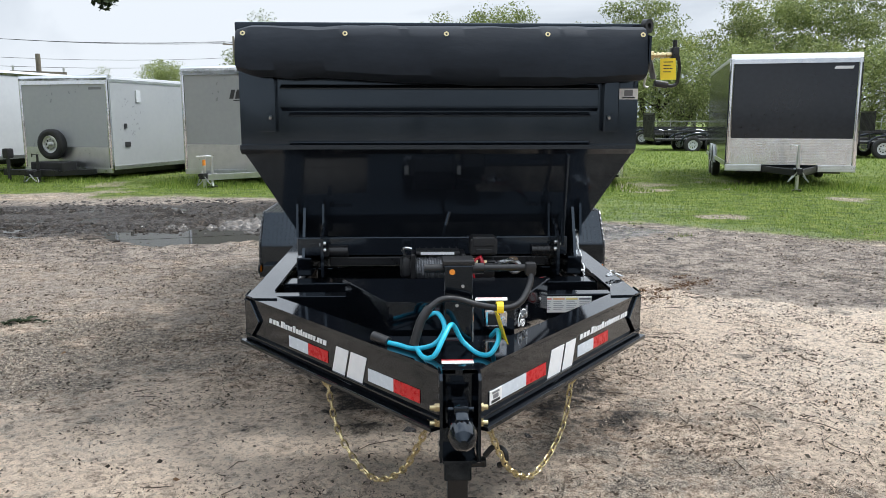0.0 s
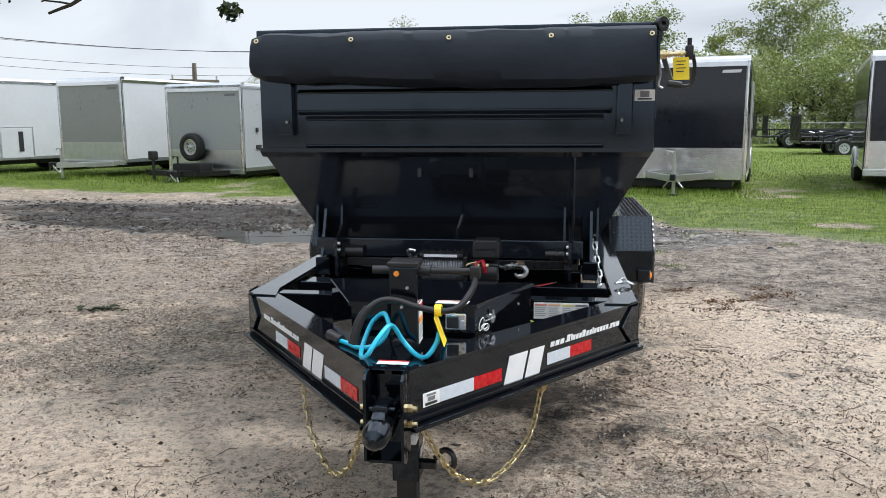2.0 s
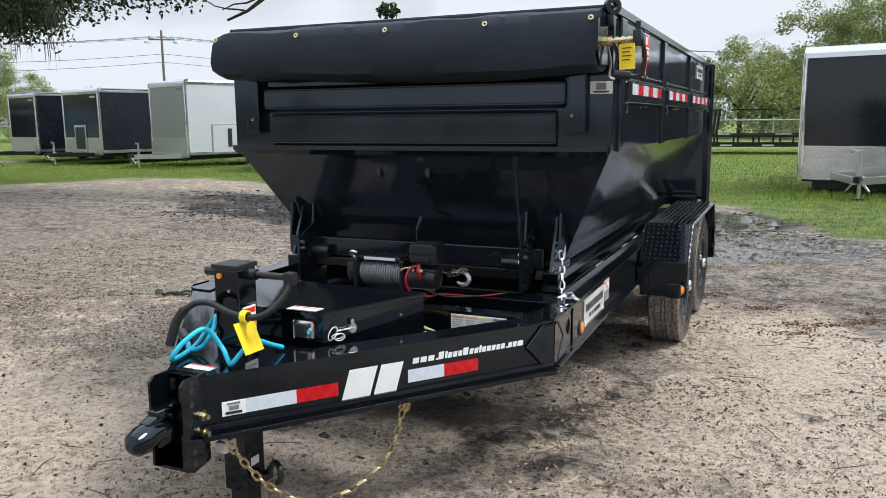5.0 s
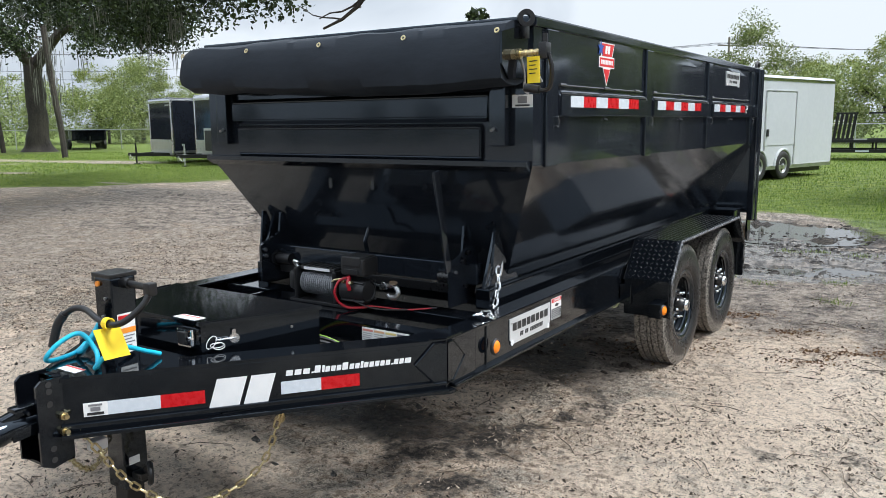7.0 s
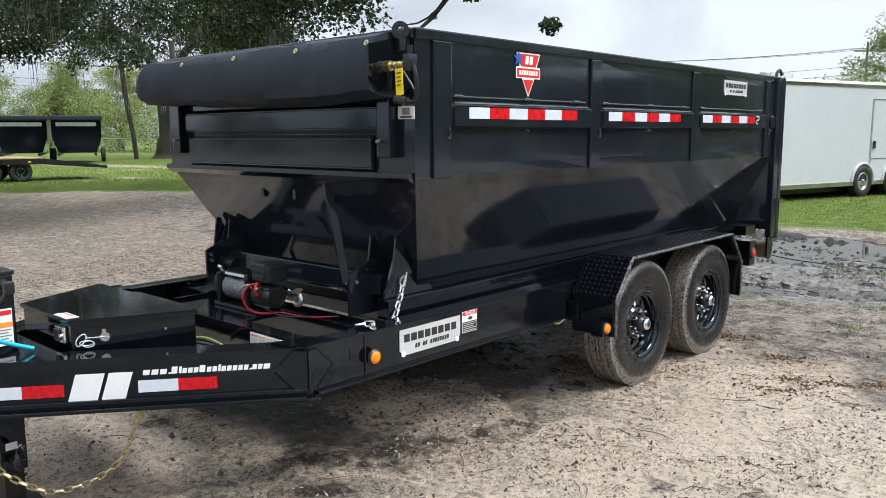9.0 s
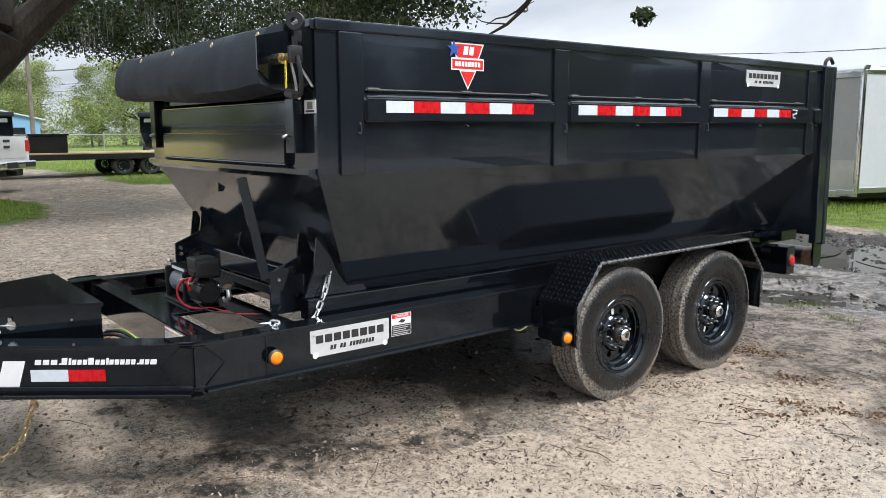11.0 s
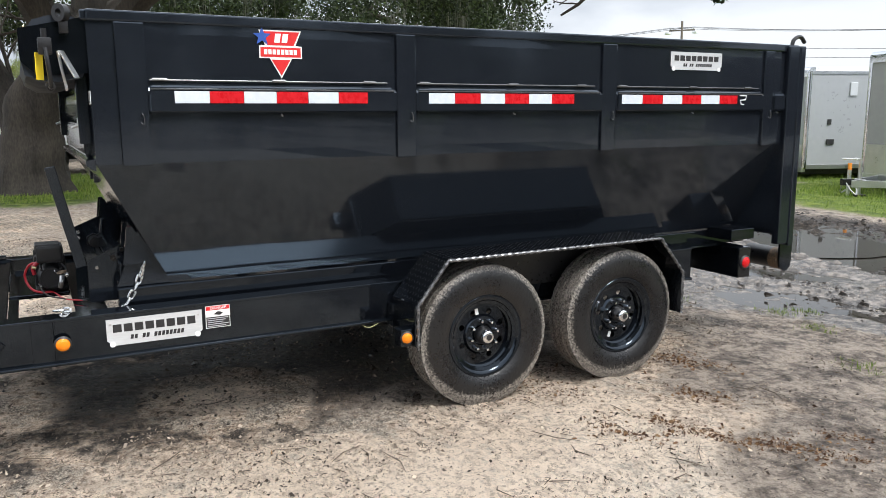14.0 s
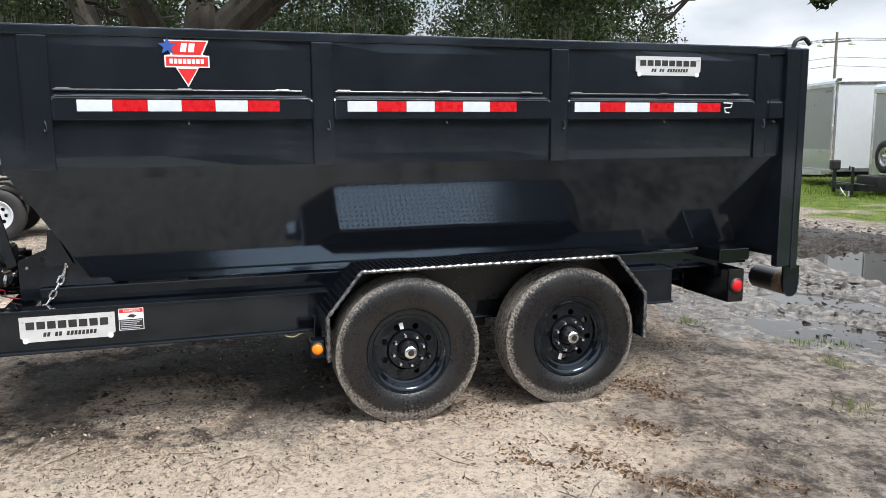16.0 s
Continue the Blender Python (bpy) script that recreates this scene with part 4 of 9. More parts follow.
bm = B()
rod(bm, (0.062, 2.975, 0.955), (0.105, 2.975, 0.955), 0.02)
rod(bm, (0.10, 2.975, 0.955), (0.262, 2.945, 0.962), 0.0125)
part("crank_shaft", bm, BLACK_MATT, jack, "", True)
bm = B()
box(bm, 0.250, 0.288, 2.922, 2.958, 0.935, 0.982, 0.008)
tube(bm, smooth_path([(0.272, 2.935, 0.945), (0.262, 2.91, 0.905), (0.225, 2.865, 0.855), (0.17, 2.845, 0.838), (0.08, 2.85, 0.848), (0.0, 2.86, 0.868), (-0.055, 2.85, 0.868), (-0.10, 2.83, 0.84)], 6), 0.0115, 10)
part("crank_handle", bm, BLACK_MATT, jack, "", True)
part("crank_grip", tube(B(), smooth_path([(-0.095, 2.833, 0.845), (-0.125, 2.82, 0.80), (-0.15, 2.81, 0.72)], 5), 0.0165, 12), BLACK_PLASTIC, jack, "black rubber grip", True)
part("jack_pin", rod(B(), (-0.012, 2.916, 0.952), (-0.012, 2.926, 0.952), 0.010, seg=14), ORANGE_INK, jack, "orange plastic plug")
for z in (0.90, 0.83):
    part("rivet", rod(B(), (0.005 + (z - 0.83) * 0.3, 2.919, z), (0.005 + (z - 0.83) * 0.3, 2.926, z), 0.006, seg=10), STEEL, jack)
lab = part("jack_label", plate(B(), (0.0635, 2.94, 0.69), (0, 1, 0), (0, 0, 1), rect(0, 0, 0.072, 0.15), 0.002), LABEL, jack, "white and orange warning label")
part("orange_band", plate(B(), (0.0655, 2.94, 0.765), (0, 1, 0), (0, 0, 1), rect(0, 0, 0.072, 0.02), 0.0012), ORANGE_INK, lab)
part("pink_band", plate(B(), (0.0655, 2.943, 0.815), (0, 1, 0), (0, 0, 1), rect(0, 0, 0.066, 0.018), 0.0012), RED_INK, lab)
bm = B()
for r in range(5):
    plate(bm, (0.0655, 2.945, 0.752 - r * 0.012), (0, 1, 0), (0, 0, 1), rect(0, 0, 0.06 - 0.012 * (r % 2), 0.004), 0.0012)
part("text_bars", bm, GREY_INK, lab)
bm = B()
box(bm, 0.04, 0.12, 2.955, 3.0, 0.20, 0.225, 0.004)
tube(bm, smooth_path([(0.115, 2.98, 0.235), (0.15, 2.97, 0.275), (0.185, 2.95, 0.265), (0.19, 2.945, 0.225), (0.165, 2.96, 0.205)], 5), 0.011, 8)
part("leg_release_hook", bm, BLACK_MATT, jack, "", True)
part("pin_label", plate(B(), (0.064, 2.945, 0.255), (0, 1, 0), (0, 0, 1), rect(0, 0, 0.045, 0.03), 0.002), LABEL, jack)
bm = B()
plate(bm, (-0.055, 2.765, FZ1 - 0.0015), (1, 0, 0), (0, 1, 0), rect(0, 0, 0.11, 0.045), 0.002)
wl_ = part("deck_label", bm, LABEL, roll_trailer, "white sticker with a red line")
part("red_line", plate(B(), (-0.055, 2.798, FZ1 + 0.0008), (1, 0, 0), (0, 1, 0), rect(0, 0, 0.11, 0.008), 0.001), RED_INK, wl_)

# ---- decals on the tongue ----
def tongue_decals(s):
    """Tape, lettering bars and the maker's block letters on one side of the tongue."""
    d = Vector((t_dir.x * s, t_dir.y, 0))
    n = Vector((t_nor.x * s, t_nor.y, 0))
    start = Vector((TIP.x * s, TIP.y, 0)) + n * 0.0012
    u = d if s > 0 else -d

    def flat(name, a0, z0, a1, z1, material, slant=0.0, lift=0.0, outline=None):
        o = start + n * lift
        pts = outline or [(a0, z0), (a1, z0), (a1 + slant, z1), (a0 + slant, z1)]
        if s < 0:
            pts = [(-a, z) for a, z in pts]
            pts = pts[::-1]
        return part(name, plate(B(), o, u, (0, 0, 1), pts, 0.0014), material, roll_trailer)

    if s > 0:
        runs = (("white_tape", 0.073, 0.326), ("red_tape", 0.326, 0.479), ("white_tape", 0.754, 0.906), ("red_tape", 0.906, 1.056))
        m0, m1, t0, t1 = 0.490, 0.737, 0.773, 1.27
    else:
        runs = (("red_tape", 0.108, 0.261), ("white_tape", 0.261, 0.421), ("red_tape", 0.703, 0.857), ("white_tape", 0.857, 1.018))
        m0, m1, t0, t1 = 0.428, 0.673, 0.715, 1.20
    for name, a0, a1 in runs:
        flat(name, a0, 0.517, a1, 0.566, WHITE_TAPE if name[0] == "w" else RED_TAPE)
    # the maker's mark: two plain slanting silver blocks
    lean = 0.034 * s
    w0 = m0 + max(0, -lean)
    half = (m1 - m0 - 0.034) * 0.5
    flat("maker_mark", w0, 0.492, w0 + half * 1.02, 0.603, WHITE_VINYL, lean)
    flat("maker_mark", w0 + half * 1.16, 0.492, w0 + half * 2, 0.603, WHITE_VINYL, lean)
    # the lettering above the tape, as one plain bar for each character
    cells = [{"w": 1.25, "C": 1.1, "i": 0.5, "d": 0.45}.get(k, 0.85) for k in "wwwdCicccCccicccccdccw"]
    step = (t1 - t0) / sum(cells)
    a, o = t0, "wwwdCicccCccicccccdccw"
    for k, c in zip(o if s > 0 else o[::-1], cells if s > 0 else cells[::-1]):
        high = {"C": 0.028, "d": 0.006, "i": 0.027}.get(k, 0.0205)
        flat("lettering_bar", a, 0.587, a + c * step * 0.78, 0.587 + high, WHITE_VINYL, 0.004 * s)
        a += c * step
    if s > 0:
        flat("serial_label", 0.071, 0.517, 0.150, 0.566, LABEL, lift=0.0016)
        flat("serial_bars", 0.082, 0.522, 0.137, 0.531, INK, lift=0.0032)
        flat("serial_bars", 0.094, 0.536, 0.126, 0.550, GREY_INK, lift=0.0032)
        flat("serial_bars", 0.088, 0.554, 0.132, 0.561, GREY_INK, lift=0.0032)


tongue_decals(1)
tongue_decals(-1)

# ---- side plates, lamps ----
def name_plate(parent, x, y0, y1, z0, z1):
    """Silver plate with clipped lower corners and dark lettering bars, facing +x."""
    w, h, c = y1 - y0, z1 - z0, 0.03
    p = part("name_plate", plate(B(), (x, y0, z0), (0, 1, 0), (0, 0, 1), [(c, 0), (w - c, 0), (w, c * 0.8), (w, h), (0, h), (0, c * 0.8)], 0.004), BRUSHED, parent, "silver name plate with dark lettering bars")
    for k in range(8):
        a0 = 0.065 + k * 0.1105
        part("lettering_bar", plate(B(), (x + 0.004, y0, z0), (0, 1, 0), (0, 0, 1), rect(w * a0, h * 0.50, w * (a0 + 0.088), h * 0.80), 0.0012), INK, p)
    for k in (0, 1, 3, 4, 6, 7, 8, 9, 10, 11, 12, 13):
        a0 = 0.235 + k * 0.0405
        part("lettering_bar", plate(B(), (x + 0.004, y0, z0), (0, 1, 0), (0, 0, 1), [(w * a0, h * 0.19), (w * (a0 + 0.030), h * 0.19), (w * (a0 + 0.030) + 0.004, h * 0.36), (w * a0 + 0.004, h * 0.36)], 0.0012), INK, p)
    for a in (0.055, 0.945):
        part("plate_stud", rod(B(), (x + 0.002, y0 + w * a, z0 + h * 0.06), (x + 0.006, y0 + w * a, z0 + h * 0.06), 0.013, seg=16), WHITE_VINYL, p)
    for a, b in ((0.04, 0.82), (0.96, 0.82)):
        part("rivet", rod(B(), (x + 0.003, y0 + w * a, z0 + h * b), (x + 0.007, y0 + w * a, z0 + h * b), 0.004, seg=8), STEEL, p)
    return p


name_plate(roll_trailer, FX + 0.001, 4.345, 4.765, 0.512, 0.634)
dl = part("danger_label", plate(B(), (FX + 0.001, 4.782, 0.537), (0, 1, 0), (0, 0, 1), rect(0, 0, 0.115, 0.108), 0.002), LABEL, roll_trailer, "white danger label with a red heading")
part("red_heading", plate(B(), (FX + 0.003, 4.785, 0.624), (0, 1, 0), (0, 0, 1), rect(0, 0, 0.109, 0.019), 0.001), RED_INK, dl)


def words(text, size, m, material, parent):
    """Raised lettering in the built-in font, lying in the plane of m."""
    cu = bpy.data.curves.new("lettering", "FONT")
    cu.body, cu.size, cu.extrude = text, size, 0.0006
    cu.align_x, cu.align_y = "CENTER", "CENTER"
    cu.materials.append(material)
    ob = new("lettering", cu)
    ob.parent = parent
    ob.matrix_basis = m
    return ob


words("DANGER", 0.019, pose(FX + 0.0046, 4.843, 0.6335, 90, 0, 90), LABEL, dl)
bm = B()
plate(bm, (FX + 0.003, 4.82, 0.597), (0, 1, 0), (0, 0, 1), [(0, 0.006), (0.03, 0), (0.045, 0.012), (0.02, 0.02)], 0.001)
part("pictogram", bm, INK, dl)
ink_box = plate(B(), (FX + 0.003, 4.785, 0.540), (0, 1, 0), (0, 0, 1), rect(0, 0, 0.109, 0.051), 0.001)
part("black_panel", ink_box, INK, dl, "black text panel")
bm = B()
for r in range(5):
    plate(bm, (FX + 0.0042, 4.79, 0.5825 - r * 0.0095), (0, 1, 0), (0, 0, 1), rect(0, 0, 0.098 - 0.012 * (r % 3), 0.0034), 0.001)
part("text_bars", bm, PALE_INK, dl)


def lamp(parent, p, axis, r, lens, ring=BLACK_PLASTIC, label=""):
    """A round marker lamp: rubber ring and domed lens."""
    m = Matrix.Translation(p) @ {"x": pose(0, 0, 0, 0, 90, 0), "y": pose(0, 0, 0, -90, 0, 0), "xy": pose(0, 0, 0, 0, 90, -14)}[axis]
    bm = B()
    revolve(bm, [(r * 0.8, 0), (r * 1.22, 0), (r * 1.22, 0.008), (r * 1.0, 0.014), (r * 0.9, 0.008), (r * 0.8, 0.008)], 28, m, closed=True)
    g = part("marker_lamp", bm, ring, parent, label, True)
    bm = B()
    revolve(bm, [(r * 0.98, 0.004), (r * 0.96, 0.012), (r * 0.75, 0.018), (r * 0.4, 0.021), (0.0001, 0.022)], 28, m)
    part("lens", bm, lens, g, "", True)
    return g


lamp(roll_trailer, (FX + 0.026, 4.165, 0.555), "x", 0.030, AMBER, label="round amber side marker lamp")

# ---- axles, wheels, fenders ----
TYRE_R, TYRE_W = 0.386, 0.225
AXLES = (6.183, 7.106)
WX = 1.085


def tyre_profile():
    w, r = TYRE_W / 2, TYRE_R
    pts = [(0.212, -w * 0.72), (0.235, -w * 0.92), (0.29, -w * 1.0), (0.335, -w * 0.97), (0.366, -w * 0.86)]
    tread = []
    for a, b in ((-0.80, -0.52), (-0.44, -0.14), (-0.07, 0.07), (0.14, 0.44), (0.52, 0.80)):
        tread += [(r - 0.010, w * a), (r - 0.002 * abs(a), w * a + 0.001), (r - 0.002 * abs(b), w * b - 0.001), (r - 0.010, w * b)]
    pts += tread
    return pts + [(0.366, w * 0.86), (0.335, w * 0.97), (0.29, w * 1.0), (0.235, w * 0.92), (0.212, w * 0.72)]


def tyre_mesh(name, rubber=TYRE):
    bm = B()
    revolve(bm, tyre_profile(), 144, pose(0, 0, 0, 0, 90, 0), closed=True)
    for v in bm.verts:                        # shoulder blocks and cross cuts in the tread
        r, k = math.hypot(v.co.y, v.co.z), round(math.atan2(v.co.z, v.co.y) / (2 * math.pi / 144))
        edge = abs(v.co.x) > TYRE_W * 0.36
        if r > 0.355 and ((edge and k % 3 == 0) or (not edge and k % 4 == (1 if v.co.x > 0 else 3))):
            v.co.y, v.co.z = v.co.y * (r - 0.0025) / r, v.co.z * (r - 0.0025) / r
    return mesh_of(name, bm, rubber, True)


def plain_tyre(name):
    w, r = TYRE_W / 2, TYRE_R
    bm = B()
    revolve(bm, [(0.212, -w * 0.72), (0.29, -w), (0.366, -w * 0.86), (r, -w * 0.7), (r, w * 0.7), (0.366, w * 0.86), (0.29, w), (0.212, w * 0.72)], 28, pose(0, 0, 0, 0, 90, 0), closed=True)
    return mesh_of(name, bm, RUBBER, True)


def rim_mesh():
    bm = B()
    # barrel and flanges
    revolve(bm, [(0.222, 0.098), (0.226, 0.094), (0.222, 0.088), (0.204, 0.082), (0.196, 0.05), (0.19, 0.0), (0.19, -0.09), (0.18, -0.09), (0.18, 0.0), (0.178, 0.035), (0.169, 0.044), (0.169, 0.052), (0.181, 0.058), (0.184, 0.066), (0.175, 0.072), (0.176, 0.078), (0.192, 0.083), (0.197, 0.091), (0.212, 0.098)], 48, pose(0, 0, 0, 0, 90, 0), closed=True)
    bm2 = B()
    hs = [(0.017, 0.128 * math.cos(2 * math.pi * k / 8 + 0.2), 0.128 * math.sin(2 * math.pi * k / 8 + 0.2)) for k in range(8)]
    holed_disc(bm2, 0.182, hs, pose(0.035, 0, 0, 0, 90, 0), 0.008)
    revolve(bm2, [(0.11, 0.0435), (0.10, 0.055), (0.092, 0.056), (0.06, 0.056), (0.055, 0.044)], 40, pose(0, 0, 0, 0, 90, 0))
    tmp = bpy.data.meshes.new("rim_disc")
    bm2.to_mesh(tmp)
    bm2.free()
    bm.from_mesh(tmp)
    bpy.data.meshes.remove(tmp)
    return mesh_of("wheel", bm, BLACK, True)


RIM_ME, TYRE_ME = rim_mesh(), tyre_mesh("tyre")
bm = B()
revolve(bm, [(0.048, 0.05), (0.048, 0.080), (0.041, 0.094), (0.037, 0.098), (0.034, 0.112), (0.030, 0.116), (0.0001, 0.117)], 28, pose(0, 0, 0, 0, 90, 0))
HUB_ME = mesh_of("hub", bm, BLACK_MATT, True)
bm = B()
revolve(bm, [(0.037, 0.104), (0.037, 0.114), (0.033, 0.124), (0.025, 0.129), (0.017, 0.129), (0.017, 0.124)], 24, pose(0, 0, 0, 0, 90, 0))
CAP_ME = mesh_of("hub_cap", bm, CHROME, True)
bm = B()
revolve(bm, [(0.018, 0.120), (0.016, 0.128), (0.0001, 0.130)], 16, pose(0, 0, 0, 0, 90, 0))
PLUG_ME = mesh_of("cap_plug", bm, BLACK_PLASTIC, True)
bm = B()
revolve(bm, [(0.0122, 0.05), (0.0122, 0.068), (0.0108, 0.078), (0.007, 0.088), (0.0001, 0.090)], 12, pose(0, 0, 0, 0, 90, 0))
LUG_ME = mesh_of("lug_nut", bm, CHROME, True)
bm = B()
plate(bm, (0.044, -0.012, 0.112), (0, 1, 0), (0, 0, 1), rect(0, 0, 0.02, 0.034), 0.001)
STK_ME = mesh_of("rim_sticker", bm, LABEL)


def child(name, me, parent, m):
    ob = new(name, me)
    ob.parent = parent
    ob.matrix_basis = m
    return ob


def road_wheel(parent, x, y, z, s, spin, rim=None, site=None):
    w = new("wheel", rim or RIM_ME)
    w.parent = parent
    if parent.type == "EMPTY":
        w.matrix_parent_inverse = Matrix.Translation(-parent.location)
    w.matrix_basis = pose(x, y, z, 0, 0, 0 if s > 0 else 180) @ pose(0, 0, 0, spin)
    child("tyre", TYRE_ME, w, Matrix())
    child("hub", HUB_ME, w, Matrix())
    child("hub_cap", CAP_ME, w, Matrix())
    child("cap_plug", PLUG_ME, w, Matrix())
    for k in range(8):
        child("lug_nut", LUG_ME, w, pose(0, 0, 0, 45 * k) @ pose(0, 0, 0.081))
    child("rim_sticker", STK_ME, w, Matrix())
    return w


for s in (1, -1):
    for y, spin in zip(AXLES, (12, 160)):
        road_wheel(roll_trailer, s * WX, y, TYRE_R - 0.016, s, spin)
for y in AXLES:
    bm = B()
    rod(bm, (-0.95, y, 0.375), (0.95, y, 0.375), 0.038)
    part("axle", bm, BLACK_MATT, roll_trailer, "", True)
for s in (1, -1):
    bm = B()
    for y in AXLES:
        tube(bm, smooth_path([(s * 0.86, y - 0.33, 0.47), (s * 0.86, y - 0.15, 0.425), (s * 0.86, y, 0.415), (s * 0.86, y + 0.15, 0.425), (s * 0.86, y + 0.33, 0.47)], 4), 0.022, 6)
    box(bm, s * 0.86 - 0.03, s * 0.86 + 0.03, 6.58, 6.71, 0.40, 0.49, 0.004)
    part("leaf_spring", bm, BLACK_MATT, roll_trailer)

FEND = [(5.757, 0.375), (5.757, 0.60), (5.93, 0.815), (7.345, 0.82), (7.53, 0.60), (7.53, 0.345)]


def fender(s):
    x0, x1 = 0.945, 1.232
    bm = B()
    pts = FEND
    inner = []
    cen = (6.64, 0.4)
    for k, (y, z) in enumerate(pts):
        inner.append((y + (0.012 if y < 6.6 else -0.012), z - (0.012 if k in (2, 3) else 0)))
    outline = pts + inner[::-1]
    lo = [bm.verts.new((s * x0, y, z)) for y, z in outline]
    hi = [bm.verts.new((s * x1, y, z)) for y, z in outline]
    n = len(outline)
    for k in range(n):
        bm.faces.new((lo[k], lo[(k + 1) % n], hi[(k + 1) % n], hi[k]))
    for row in (lo, hi):
        m = n // 2
        for k in range(m - 1):
            bm.faces.new((row[k], row[k + 1], row[n - 2 - k], row[n - 1 - k]))
    bmesh.ops.recalc_face_normals(bm, faces=bm.faces)
    f = part("fender", bm, BLACK, roll_trailer, "black tread-plate fender")
    # rolled lip round the outer edge, the tread's glint coloured in as pale beads
    bm = B()
    line = []
    for (ya, za), (yb, zb) in zip(pts, pts[1:]):
        m_ = max(1, int(math.hypot(yb - ya, zb - za) / 0.011))
        line += [(s * x1, ya + (yb - ya) * k / m_, za - 0.006 + (zb - za) * k / m_) for k in range(m_)]
    line.append((s * x1, pts[-1][0], pts[-1][1]))
    tube(bm, line, [0.0115 if (k // 2) % 2 else 0.0080 for k in range(len(line))], 8)
    part("fender_lip", bm, GLINT_EDGE, f, "tread-plate edge coloured pale for its glint", True)
    bm = B()
    poly(bm, [(y, z - 0.014) for y, z in pts[1:5]] + [(7.50, 0.56), (5.785, 0.56)], "x", s * 0.935, s * 0.945)
    part("fender_back", bm, BLACK_MATT, f)
    bm = B()
    box(bm, s * 0.95, s * 1.225, 5.742, 5.757, 0.385, 0.60, 0.006)
    part("fender_skirt", bm, BLACK, f)
    # raised lozenges of the tread plate
    bm = B()
    for (ya, za), (yb, zb) in zip(pts[1:4], pts[2:5]):
        a, b = Vector((0, ya, za)), Vector((0, yb, zb))
        d = (b - a).normalized()
        up = Vector((0, -d.z, d.y))
        run = (b - a).length
        rows = int(run / 0.030)
        for i in range(rows):
            for j in range(9):
                c = a + d * (0.015 + i * run / rows) + up * 0.0005
                x = s * (x0 + 0.02 + j * 0.0305)
                k = 1 if (i + j) % 2 else -1
                u = (d * 0.7 + Vector((k * 0.7, 0, 0))) * 0.0125
                w = (d * -0.7 * k + Vector((0.7, 0, 0))) * 0.0042
                o = Vector((x, c.y, c.z))
                q = [bm.verts.new(o + e) for e in (-u, w, u, -w)]
                t_ = [bm.verts.new(o + e * 0.70 + up * 0.0008) for e in (-u, w, u, -w)]
                bm.faces.new(t_)
                for m_ in range(4):
                    bm.faces.new((q[m_], q[(m_ + 1) % 4], t_[(m_ + 1) % 4], t_[m_]))
    bmesh.ops.recalc_face_normals(bm, faces=bm.faces)
    tagged(part("tread_pattern", bm, WORN_TREAD, f), kind="stuff")
    # bracket tying the fender to the frame
    bm = B()
    box(bm, s * 0.93, s * 1.0, 5.722, 5.743, 0.44, 0.56, 0.004)
    part("fender_bracket", bm, BLACK, f)
    bm = B()
    box(bm, s * 1.12, s * 1.20, 5.675, 5.744, 0.385, 0.475, 0.006)
    part("lamp_bracket", bm, BLACK, f)
    return f


for s in (1, -1):
    fender(s)
    lamp(roll_trailer, (1.198, 5.708, 0.432) if s > 0 else (-1.236, 5.712, 0.44), "xy" if s > 0 else "x", 0.028, AMBER, label="round amber fender marker lamp")

# wiring loom looped in the open bay behind the tool box
for k, (mt, r, dz) in enumerate(((BLACK_PLASTIC, 0.008, 0.0), (BLACK_PLASTIC, 0.008, 0.014), (GREEN_WIRE, 0.0035, 0.02), (YELLOW_INK, 0.0035, 0.012), (RED_WIRE, 0.003, 0.006))):
    o = 0.022 * k
    part("wiring", tube(B(), smooth_path([(0.02, 3.70, 0.50 + dz), (0.16, 3.66 + o, 0.57 + dz), (0.32, 3.70 + o * 0.6, 0.60 + dz), (0.44, 3.78 - o * 0.3, 0.56 + dz), (0.50, 3.84, 0.52)], 6), r, 6), mt, roll_trailer, "", True)

# hanging wire behind the side rail
part("loose_wire", tube(B(), smooth_path([(0.93, 5.565, 0.465), (0.94, 5.59, 0.442), (0.94, 5.625, 0.437), (0.95, 5.66, 0.455)], 5), 0.0028, 6), OLIVE_WIRE, roll_trailer, "thin pale green loose wire")

